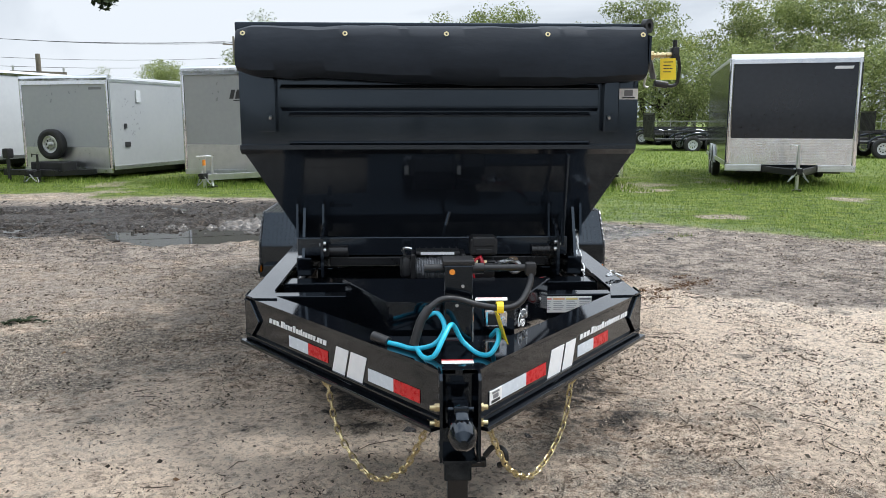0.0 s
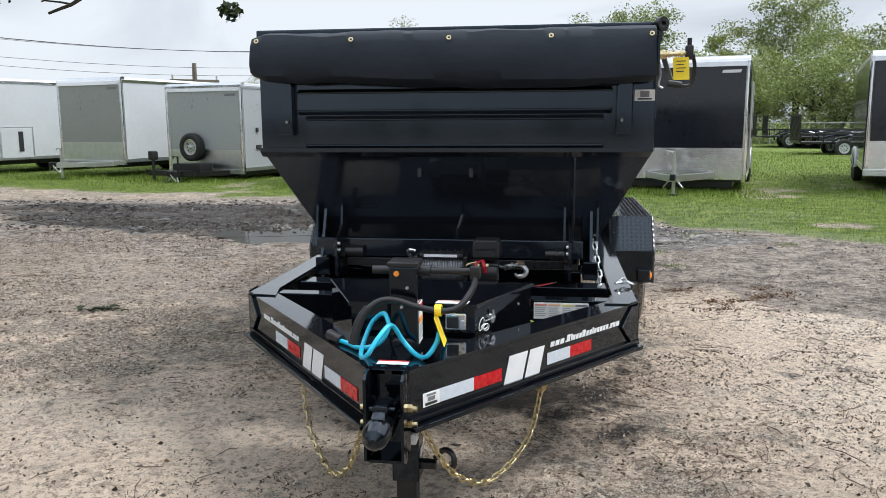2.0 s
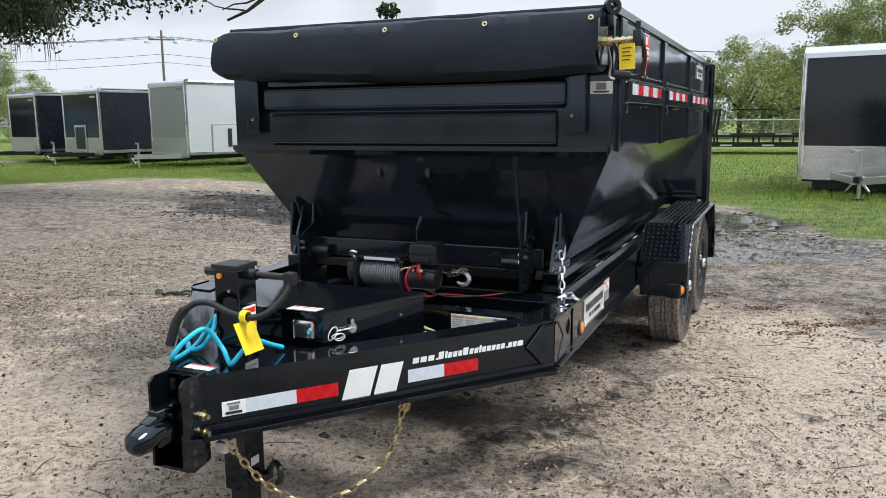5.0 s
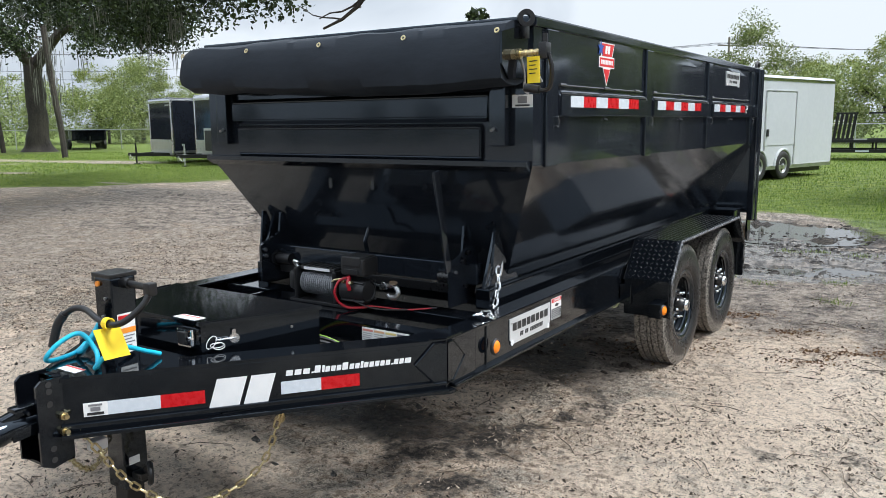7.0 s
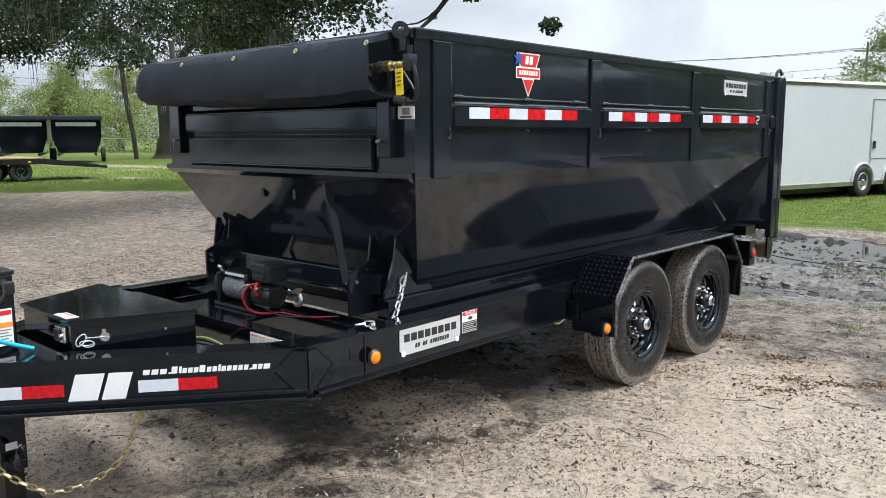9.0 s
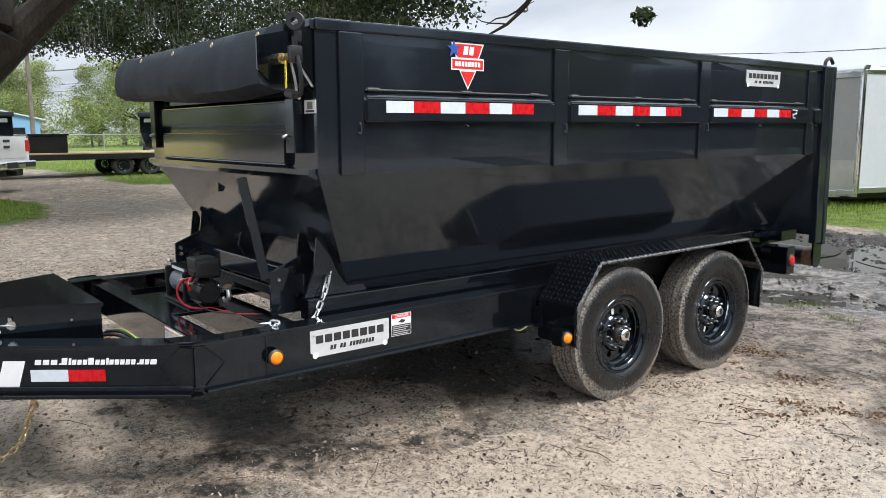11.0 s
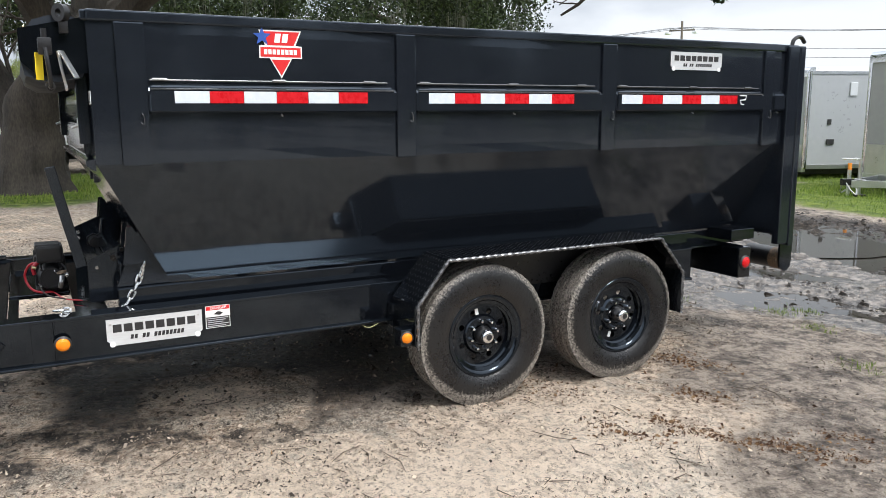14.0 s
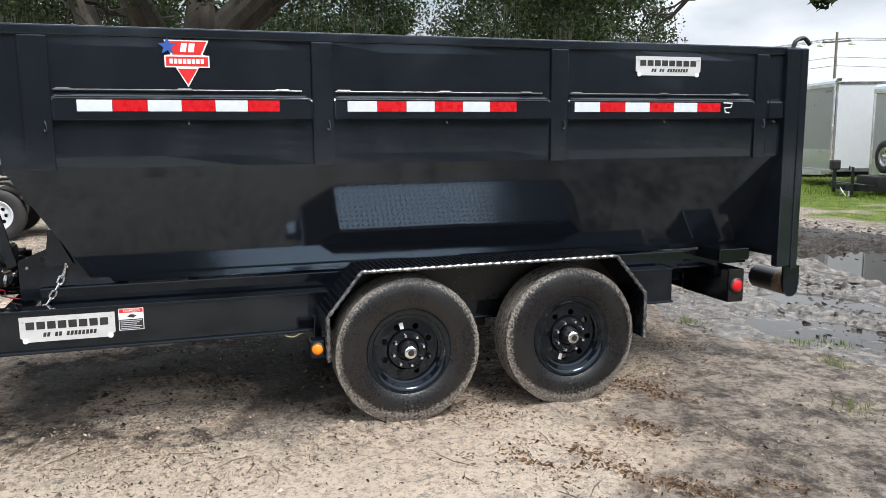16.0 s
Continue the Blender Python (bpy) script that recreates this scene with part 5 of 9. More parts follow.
# ---- tail: lamp boxes, roller, rear cross beam ----
for s in (1, -1):
    bm = B()
    box(bm, s * 0.55, s * 1.012, 8.240, 8.350, 0.446, 0.650, 0.005)
    part("tail_beam", bm, BLACK, roll_trailer, "black rear cross beam with lamp end")
    part("beam_end_plate", box(B(), s * 1.012, s * 1.020, 8.242, 8.348, 0.448, 0.648, 0.002), TREAD, roll_trailer, "black tread-plate end cap")
    bm = B()
    box(bm, s * 0.70, s * 0.86, 7.95, 8.24, 0.646, 0.658, 0.002)
    part("tail_deck", bm, BLACK, roll_trailer)
    lamp(roll_trailer, (s * 1.02, 8.295, 0.55), "x", 0.038, RED_LENS, label="round red tail lamp") if s > 0 else None
    bm = B()
    poly(bm, [(8.655, 0.53), (8.668, 0.475), (8.70, 0.448), (8.735, 0.448), (8.765, 0.475), (8.775, 0.53), (8.775, 0.645), (8.655, 0.645)], "x", s * 0.99, s * 1.005)
    part("roller_bracket", bm, BLACK, roll_trailer)
    bm = B()
    rod(bm, (s * 0.70, 8.715, 0.530), (s * 0.985, 8.715, 0.530), 0.074, seg=32)
    gr = part("ground_roller", bm, BLACK_MATT, roll_trailer, "black steel ground roller rubbed to rust at its end", True)
    bm = B()
    revolve(bm, [(0.0748, 0.915), (0.0755, 0.92), (0.0755, 0.982), (0.0748, 0.985)], 32, pose(0, 8.715, 0.530, 0, 90 * s, 0))
    part("rusty_band", bm, RUST, gr, "", True)
bm = B()
box(bm, -0.70, 0.70, 8.45, 8.53, 0.50, 0.60, 0.006)
box(bm, -0.55, 0.55, 8.24, 8.35, 0.45, 0.645, 0.006)
part("rear_beam", bm, BLACK, roll_trailer)
bm = B()
box(bm, 0.78, 1.0, 8.18, 8.395, 0.700, 0.774, 0.006)
part("hold_down", bm, BLACK, roll_trailer)
bm = B()
box(bm, 0.70, 0.925, 7.895, 7.905, 0.461, 0.657, 0.003)
part("rail_bracket", bm, BLACK, roll_trailer)
lamp(roll_trailer, (1.165, 7.532, 0.395), "y", 0.026, RED_LENS, label="round red lamp on the fender's tail")

# ---- the roll-off bin on its rails ----
dumpster = thing("roll_off_bin", (0, 6.5, 0.745), "gloss black steel roll-off dumpster bin with ribbed sides", "dumpster")
BX, BF, BR, BTOP, KNEE, BBOT = 1.035, 4.350, 8.55, 1.935, 1.335, 0.748
PX = 1.005                             # base of the pieces that stand proud of the sides
LX, LF, LR = 0.735, 4.665, 8.50          # floor: half width, front, end of the taper


def shell():
    bm = B()
    v = {}
    for s in (1, -1):
        for key, p in (("tf", (BX, BF, BTOP)), ("tr", (BX, BR, BTOP)), ("kf", (BX, BF, KNEE)), ("kr", (BX, BR, KNEE)), ("bf", (LX, LF, BBOT)), ("br", (LX, LR, BBOT)), ("rb", (BX, BR, BBOT))):
            v[key, s] = bm.verts.new((p[0] * s, p[1], p[2]))
    for s in (1, -1):
        bm.faces.new([v[k, s] for k in ("tf", "kf", "kr", "tr")])
        bm.faces.new([v[k, s] for k in ("kf", "bf", "br", "kr")])
        bm.faces.new([v[k, s] for k in ("kr", "br", "rb")])
    bm.faces.new((v["tf", 1], v["tf", -1], v["kf", -1], v["kf", 1]))
    bm.faces.new((v["kf", 1], v["kf", -1], v["bf", -1], v["bf", 1]))
    bm.faces.new((v["bf", 1], v["bf", -1], v["br", -1], v["br", 1]))
    bm.faces.new((v["br", 1], v["br", -1], v["rb", -1], v["rb", 1]))
    bmesh.ops.recalc_face_normals(bm, faces=bm.faces)
    # faint sheet-metal waviness
    bmesh.ops.subdivide_edges(bm, edges=bm.edges, cuts=11, use_grid_fill=True)
    for w in bm.verts:
        w.normal_update()
    for w in bm.verts:
        if abs(w.co.z - KNEE) > 0.03 and w.co.z < BTOP - 0.02 and BF + 0.05 < w.co.y < BR - 0.05 and abs(w.co.z - BBOT) > 0.02:
            w.co += w.normal * 0.0035 * noise.noise(w.co * 1.7)
    return bm


body = part("body", shell(), BIN_BLACK, dumpster, "gloss black sheet-steel bin body")
sol = body.modifiers.new("wall_thickness", "SOLIDIFY")
sol.thickness, sol.offset = 0.006, -1.0
bm = B()
box(bm, -BX, BX, BR, BR + 0.05, BBOT - 0.03, BTOP - 0.03, 0.006)
part("tailgate", bm, BIN_BLACK, dumpster, "black rear door of the bin")

# top rail tube
for s in (1, -1):
    bm = B()
    box(bm, s * (BX - 0.05), s * (BX + 0.012), BF - 0.0, BR + 0.11, BTOP - 0.008, BTOP + 0.038, 0.008)
    part("top_rail", bm, BIN_BLACK, dumpster)
bm = B()
box(bm, -BX, BX, BF - 0.02, BF + 0.05, BTOP - 0.008, BTOP + 0.036, 0.008)
part("top_rail", bm, BIN_BLACK, dumpster)

# uprights and ledges along the sides
UPR = [(4.455, 4.575), (5.742, 5.848), (7.026, 7.128), (8.346, 8.43)]
LEDGE = [(4.575, 5.742), (5.848, 7.026), (7.128, 8.346), (8.43, 8.545)]
for s in (1, -1):
    for y0, y1 in UPR:
        bm = B()
        box(bm, s * (BX - 0.004), s * (BX + 0.016), y0, y1, 1.325, BTOP - 0.008, 0.006)
        part("upright", bm, BIN_BLACK, dumpster)
    for y0, y1 in LEDGE:
        bm = B()
        z0, z1 = 1.548, 1.675
        o, i = s * (PX + 0.056), s * BX
        c = min(0.035, (y1 - y0) * 0.3)
        lo = [bm.verts.new(p) for p in ((i, y0, z0), (o, y0, z0), (o, y1, z0), (i, y1, z0))]
        md = [bm.verts.new(p) for p in ((i, y0, z1 - 0.022), (o, y0, z1 - 0.022), (o, y1, z1 - 0.022), (i, y1, z1 - 0.022))]
        hi = [bm.verts.new(p) for p in ((i, y0 + c * 0.3, z1), (s * (BX + 0.006), y0 + c * 0.3, z1), (s * (BX + 0.006), y1 - c, z1), (i, y1 - c, z1))]
        for a, b in ((lo, md), (md, hi)):
            for k in range(4):
                bm.faces.new((a[k], a[(k + 1) % 4], b[(k + 1) % 4], b[k]))
        bm.faces.new(lo)
        bm.faces.new(hi)
        bmesh.ops.recalc_face_normals(bm, faces=bm.faces)
        bmesh.ops.bevel(bm, geom=list(bm.edges), offset=0.009, segments=3, affect="EDGES")
        part("side_ledge", bm, BIN_BLACK, dumpster)
        if y1 - y0 > 0.3:
            bm = B()
            rod(bm, (s * (BX + 0.009), y0 + 0.01, 1.690), (s * (BX + 0.009), y1 - 0.05, 1.690), 0.0042, seg=8)
            for a in (0.0, 0.5, 0.93):
                q = y0 + 0.02 + (y1 - y0 - 0.12) * a
                rod(bm, (s * (BX + 0.009), q, 1.692), (s * (BX + 0.009), q + 0.06, 1.692), 0.0085, seg=8)
            part("hinge_rod", bm, RODS, dumpster, "scuffed hinge rod", True)
            # thin pale rod added along the ledge's edge as its highlight line
            bm = B()
            rod(bm, (s * (PX + 0.054), y0 + 0.01, 1.652), (s * (PX + 0.054), y1 - 0.02, 1.652), 0.004, seg=6)
            part("ledge_highlight", bm, RODS, dumpster)
        # little lower stop under each ledge end
        bm = B()
        q = y0 - 0.03
        tube(bm, smooth_path([(s * (PX + 0.042), q, 1.545), (s * (PX + 0.058), q, 1.548), (s * (PX + 0.060), q + 0.006, 1.525), (s * (PX + 0.058), q + 0.002, 1.502), (s * (PX + 0.050), q - 0.006, 1.510)], 4), 0.0026, 6)
        part("tarp_hook", bm, RODS, dumpster)
        bm = B()
        rod(bm, (s * (BX - 0.004), (y0 + y1) / 2, 1.543), (s * (BX + 0.016), (y0 + y1) / 2, 1.535), 0.004, seg=8)
        part("tarp_hook", bm, STEEL, dumpster)

# reflective tape on the ledges
for a, b in ((4.68, 5.582), (5.912, 6.82), (7.16, 8.095)):
    w = (b - a) / 6
    for k in range(6):
        part("red_tape" if k % 2 else "white_tape", plate(B(), (PX + 0.0565, a + k * w, 1.592), (0, 1, 0), (0, 0, 1), rect(0.001, 0, w - 0.001, 0.052), 0.0015), RED_TAPE if k % 2 else WHITE_TAPE, dumpster)
part("chalk_mark", tube(B(), [(PX + 0.058, 8.115, 1.645), (PX + 0.058, 8.175, 1.642), (PX + 0.058, 8.165, 1.618), (PX + 0.058, 8.12, 1.615), (PX + 0.058, 8.13, 1.59), (PX + 0.058, 8.155, 1.588)], 0.004, 6), WHITE_VINYL, dumpster)

# rear corner posts, hinges, hook
for s in (1, -1):
    bm = B()
    box(bm, s * (BX - 0.02), s * (BX + 0.034), 8.545, 8.66, 0.655, BTOP + 0.03, 0.008)
    box(bm, s * (BX - 0.02), s * (BX + 0.042), 8.64, 8.69, 0.64, BTOP + 0.03, 0.008)
    part("corner_post", bm, BIN_BLACK, dumpster)
for z in (1.78, 1.37, 0.96):
    bm = B()
    rod(bm, (PX + 0.0, 8.715, z - 0.07), (PX + 0.0, 8.715, z + 0.07), 0.020)
    box(bm, BX - 0.03, PX + 0.03, 8.68, 8.715, z - 0.035, z + 0.035, 0.004)
    part("door_hinge", bm, BLACK_MATT, dumpster, "", True)
part("tarp_rail_hook", tube(B(), smooth_path([(PX + 0.01, 8.62, BTOP + 0.02), (PX + 0.01, 8.64, BTOP + 0.075), (PX + 0.01, 8.70, BTOP + 0.095), (PX + 0.01, 8.745, BTOP + 0.06)], 6), 0.013, 8), BLACK_MATT, dumpster, "", True)

# front wall: two pressed bands, corner panels, knee angle
for z0, z1, half in ((1.545, 1.645, 0.825), (1.365, 1.505, 0.785)):
    bm = B()
    poly(bm, [(BF, z0 - 0.022), (BF - 0.026, z0 + 0.004), (BF - 0.026, z1 - 0.004), (BF, z1 + 0.020)], "x", -half, half)
    bmesh.ops.bevel(bm, geom=list(bm.edges), offset=0.005, segments=2, affect="EDGES")
    part("front_band", bm, BIN_BLACK, dumpster)
for s in (1, -1):
    bm = B()
    box(bm, s * 0.845, s * 0.925, BF - 0.05, BF, 1.42, 1.86, 0.006)
    part("front_post", bm, BIN_BLACK, dumpster)
    for z in (1.50,):
        part("tarp_hook", rod(B(), (s * 0.87, BF - 0.05, z), (s * 0.87, BF - 0.075, z - 0.01), 0.007, seg=8), STEEL, dumpster)
bm = B()
poly(bm, [(BF, KNEE - 0.03), (BF - 0.038, KNEE - 0.004), (BF - 0.038, KNEE + 0.018), (BF, KNEE + 0.022)], "x", -BX, BX - 0.012)
part("knee_angle", bm, BIN_BLACK, dumpster)
part("serial_label", plate(B(), (0.935, BF - 0.0005, 1.588), (1, 0, 0), (0, 0, 1), rect(0, 0, 0.10, 0.055), 0.002), LABEL, dumpster, "white serial label with bars")
part("serial_bars", plate(B(), (0.95, BF - 0.0026, 1.593), (1, 0, 0), (0, 0, 1), rect(0, 0, 0.07, 0.008), 0.001), INK, dumpster)
part("serial_bars", plate(B(), (0.962, BF - 0.0026, 1.606), (1, 0, 0), (0, 0, 1), rect(0, 0, 0.045, 0.03), 0.001), GREY_INK, dumpster)

# lower front: cross beam, gussets, strut, lugs
bm = B()
box(bm, -0.775, 0.70, 4.44, 4.50, 0.752, 0.852, 0.006)
part("front_beam", bm, BIN_BLACK, dumpster)
for x in (-0.775, -0.635, 0.60, 0.775):
    bm = B()
    poly(bm, [(4.45, 0.852), (4.58, 0.852), (4.50, 1.03), (4.475, 1.03)], "x", x - 0.006, x + 0.006)
    part("gusset", bm, BIN_BLACK, dumpster)
bm = B()
beam(bm, (0.64, 4.18, 1.31), (0.64, 4.28, 0.835), 0.012, 0.046, 0.003, up=(0, 1, 0.4))
part("front_strut", bm, BIN_BLACK, dumpster)
for s in (1, -1):
    bm = B()
    poly(bm, [(4.305, 0.66), (4.50, 0.66), (4.555, 0.76), (4.555, 0.92), (4.53, 0.945), (4.48, 0.935), (4.305, 0.862)], "x", s * 0.62, s * 0.635)
    part("hold_down_bracket", bm, BIN_BLACK, dumpster)
    bm = B()
    poly(bm, [(4.42, 0.745), (4.76, 0.745), (4.60, 0.96), (4.545, 1.05)], "x", s * 0.735, s * 0.75)
    part("side_gusset", bm, BIN_BLACK, dumpster)
    bm = B()
    rod(bm, (s * 0.50, 4.42, 0.78), (s * 0.62, 4.42, 0.78), 0.032, seg=20)
    rod(bm, (s * 0.60, 4.42, 0.78), (s * 0.62, 4.42, 0.78), 0.045, seg=6)
    part("front_roller", bm, BLACK_MATT, dumpster, "", True)
    for y, z, r, mt in ((4.345, 0.826, 0.008, STEEL), (4.42, 0.868, 0.016, BLACK_MATT), (4.46, 0.905, 0.012, BLACK_MATT), (4.44, 0.745, 0.011, BLACK_MATT)):
        part("bolt", rod(B(), (s * 0.635, y, z), (s * 0.646, y, z), r, seg=6), mt, dumpster)
    for z in (0.836, 0.80):
        part("bolt", rod(B(), (s * 0.62, 4.335, z), (s * 0.609, 4.335, z), 0.011, seg=8), ZINC, dumpster)
for x in (-0.18, 0.10):
    bm = B()
    box(bm, x - 0.012, x + 0.012, 4.40, 4.45, 1.19, 1.25, 0.004)
    part("lift_lug", bm, BIN_BLACK, dumpster)
bm = B()
tube(bm, [(0.02, 4.45, 0.86), (0.03, 4.42, 0.92), (0.05, 4.43, 0.99)], 0.011, 8)
part("pull_hook", bm, BIN_BLACK, dumpster)
bm = B()
box(bm, -0.60, 0.60, 4.425, 4.44, 0.70, 0.745, 0.004)
part("latch_bar", bm, BLACK_MATT, dumpster)

# badge and plate on the side
bx = BX + 0.0015
bd = part("maker_badge", plate(B(), (bx, 5.165, 1.705), (0, 1, 0), (0, 0, 1), [(0, 0), (0.052, 0.09), (0.10, 0.09), (0.10, 0.145), (0.07, 0.148), (0.10, 0.215), (-0.10, 0.215), (-0.072, 0.148), (-0.10, 0.145), (-0.10, 0.09), (-0.052, 0.09)], 0.002), LABEL, dumpster, "red and white badge with a blue star")
part("badge_red", plate(B(), (bx + 0.002, 5.165, 1.705), (0, 1, 0), (0, 0, 1), [(0, 0.012), (0.044, 0.084), (-0.044, 0.084)], 0.001), RED_INK, bd)
part("badge_red", plate(B(), (bx + 0.002, 5.165, 1.705), (0, 1, 0), (0, 0, 1), [(-0.094, 0.096), (0.094, 0.096), (0.094, 0.139), (-0.094, 0.139)], 0.001), RED_INK, bd)
part("badge_red", plate(B(), (bx + 0.002, 5.165, 1.705), (0, 1, 0), (0, 0, 1), [(-0.062, 0.148), (0.062, 0.148), (0.09, 0.209), (-0.09, 0.209)], 0.001), RED_INK, bd)
for k in range(8):
    part("lettering_bar", plate(B(), (bx + 0.003, 5.165, 1.705), (0, 1, 0), (0, 0, 1), rect(-0.078 + k * 0.0198, 0.107, -0.0635 + k * 0.0198, 0.129), 0.001), LABEL, bd)
for k in (0, 1):
    part("lettering_bar", plate(B(), (bx + 0.003, 5.165, 1.705), (0, 1, 0), (0, 0, 1), [(-0.030 + k * 0.035, 0.16), (-0.004 + k * 0.035, 0.16), (0.003 + k * 0.035, 0.20), (-0.023 + k * 0.035, 0.20)], 0.001), LABEL, bd)
star = [(0.043 * (1 if k % 2 == 0 else 0.42) * math.sin(2 * math.pi * k / 10) - 0.085, 0.19 + 0.043 * (1 if k % 2 == 0 else 0.42) * math.cos(2 * math.pi * k / 10)) for k in range(10)][::-1]
part("badge_star", plate(B(), (bx + 0.003, 5.165, 1.70), (0, 1, 0), (0, 0, 1), star, 0.0012), BLUE_INK, bd, "blue star")
name_plate(dumpster, BX + 0.001, 7.545, 7.965, 1.795, 1.90)

# ---- tarp rolled along the front edge, with its bracket and crank ----
tarp = thing("tarp_roller", (0, 4.2, 1.70), "rolled black vinyl tarp with brass grommets along the bin's front edge", "tarp roller")
bm = B()
prof = [(4.345, 1.92), (4.29, 1.943), (4.21, 1.940), (4.155, 1.922), (4.128, 1.880), (4.112, 1.82), (4.105, 1.765), (4.122, 1.715), (4.17, 1.688), (4.25, 1.685), (4.33, 1.705), (4.345, 1.78)]
rows = []
N = 90
for i in range(N + 1):
    x = -1.005 + 2.015 * i / N
    sag = 0.018 * math.sin(2.3 * x + 0.6) + 0.03 * (1 - ((x + 0.1) / 1.1) ** 2) * 0.5
    ring = []
    for j, (y, z) in enumerate(prof):
        w = 0.010 * noise.noise(Vector((x * 3.1, y * 9, z * 9))) + 0.006 * noise.noise(Vector((x * 9, y * 4, z * 14)))
        low = max(0.0, (1.86 - z) / 0.16)
        end = 1 - 0.25 * max(0.0, (-0.93 - x) / 0.1)
        ring.append(bm.verts.new((x, 4.24 + (y - 4.24) * end + w, 1.82 + (z - 1.82) * end - sag * low * 0.9 + w)))
    rows.append(ring)
for a, b in zip(rows, rows[1:]):
    for j in range(len(prof)):
        bm.faces.new((a[j], b[j], b[(j + 1) % len(prof)], a[(j + 1) % len(prof)]))
bm.faces.new(rows[0])
bm.faces.new(rows[-1][::-1])
bmesh.ops.recalc_face_normals(bm, faces=bm.faces)
part("tarp_roll", bm, TARP, tarp, "creased black vinyl tarp", True)
for x in (-0.96, -0.47, 0.02, 0.515, 0.985):
    bm = B()
    revolve(bm, [(0.006, 0), (0.012, 0), (0.012, 0.004), (0.006, 0.004)], 18, pose(x, 4.124, 1.893, 68), closed=True)
    part("grommet", bm, GOLD, tarp, "brass grommet", True)
bm = B()
poly(bm, [(4.10, 1.885), (4.34, 1.94), (4.42, 1.94), (4.42, 1.72), (4.16, 1.70), (4.10, 1.76)], "x", 1.012, 1.022)
part("end_plate", bm, BLACK, tarp)
bm = B()
rod(bm, (1.02, 4.19, 1.80), (1.06, 4.19, 1.80), 0.022, seg=8)
rod(bm, (1.06, 4.19, 1.80), (1.155, 4.19, 1.805), 0.011, seg=12)
for q in (1.075, 1.10, 1.125):
    rod(bm, (q, 4.19, 1.802), (q + 0.012, 4.19, 1.802), 0.015, seg=8)
part("gear_shaft", bm, GOLD, tarp, "yellow zinc shaft", True)
bm = B()
box(bm, 1.15, 1.185, 4.165, 4.215, 1.775, 1.84, 0.006)
rod(bm, (1.168, 4.19, 1.83), (1.168, 4.19, 1.875), 0.011)
tube(bm, smooth_path([(1.185, 4.19, 1.80), (1.197, 4.195, 1.74), (1.19, 4.20, 1.67), (1.165, 4.20, 1.652), (1.13, 4.20, 1.655)], 5), 0.009, 8)
part("crank", bm, BLACK_MATT, tarp, "", True)
part("crank_grip", rod(B(), (1.075, 4.20, 1.665), (1.14, 4.20, 1.655), 0.017, seg=14), BLACK_PLASTIC, tarp, "", True)
tg = part("paper_tag", plate(B(), (1.098, 4.180, 1.680), (1, -0.40, 0), (-0.05, 0.02, 1), rect(0, 0, 0.075, 0.105), 0.002), YELLOW_INK, tarp, "yellow hang tag with dark lines")
bm = B()
for r in range(4):
    plate(bm, (1.108, 4.1735, 1.765 - r * 0.016), (1, -0.40, 0), (-0.05, 0.02, 1), rect(0, 0, 0.045 - 0.008 * (r % 2), 0.004), 0.0012)
part("text_bars", bm, INK, tg)
bm = B()
revolve(bm, [(0.016, -0.014), (0.036, -0.014), (0.036, 0.014), (0.016, 0.014)], 22, pose(1.044, 4.262, 1.950, 90, 0, 40), closed=True)
box(bm, 1.022, 1.050, 4.25, 4.285, 1.87, 1.925, 0.004)
part("guide_ring", bm, BLACK_MATT, tarp, "", True)
part("crank_strap", tube(B(), smooth_path([(1.03, 4.24, 1.80), (1.045, 4.25, 1.72), (1.04, 4.26, 1.66), (1.06, 4.26, 1.645)], 5), 0.006, 6), STEEL, tarp, "", True)
bm = B()
beam(bm, (1.055, 4.25, 1.80), (1.10, 4.30, 1.69), 0.03, 0.006, 0.002)
part("pawl", bm, STEEL, tarp)

# ---- winch ----
winch = thing("electric_winch", (0, 4.12, 0.645), "black electric winch with grey rope drum and red cable", "winch")
WY, WZ = 4.155, 0.740
bm = B()
box(bm, -0.19, 0.19, WY - 0.075, WY + 0.075, 0.645, 0.662, 0.004)
for x in (-0.148, 0.105):
    box(bm, x - 0.012, x + 0.012, WY - 0.075, WY + 0.075, 0.66, 0.82, 0.01)
part("winch_frame", bm, BLACK_MATT, winch)
bm = B()
revolve(bm, [(0.0001, -0.068), (0.04, -0.068), (0.056, -0.055), (0.060, -0.03), (0.060, -0.01), (0.0001, -0.01)], 32, pose(-0.148, WY, WZ, 0, 90, 0))
box(bm, -0.205, -0.160, WY - 0.066, WY + 0.066, 0.70, 0.80, 0.022)
part("gear_housing", bm, BLACK_PLASTIC, winch, "", True)
bm = B()
revolve(bm, [(0.0001, 0.01), (0.062, 0.01), (0.062, 0.135), (0.052, 0.15), (0.046, 0.15), (0.044, 0.145), (0.0001, 0.145)], 32, pose(0.115, WY, WZ - 0.012, 0, 90, 0))
for k in range(4):
    box(bm, 0.125, 0.268, -0.006, 0.006, 0.058, 0.070, 0.003, pose(0, WY, WZ - 0.012, 45 + 90 * k))
part("motor", bm, BLACK_PLASTIC, winch, "", True)
bm = B()
pts = []
turns = 17
for k in range(turns * 24 + 1):
    a = 2 * math.pi * k / 24
    pts.append((-0.134 + 0.224 * k / (turns * 24), WY + 0.056 * math.cos(a), WZ + 0.056 * math.sin(a)))
tube(bm, pts, 0.0068, 6)
rod(bm, (-0.138, WY, WZ), (0.095, WY, WZ), 0.052, seg=24)
part("rope_drum", bm, ROPE, winch, "grey wire rope wound on the drum", True)
bm = B()
box(bm, -0.135, 0.09, WY - 0.05, WY + 0.05, 0.806, 0.829, 0.008)
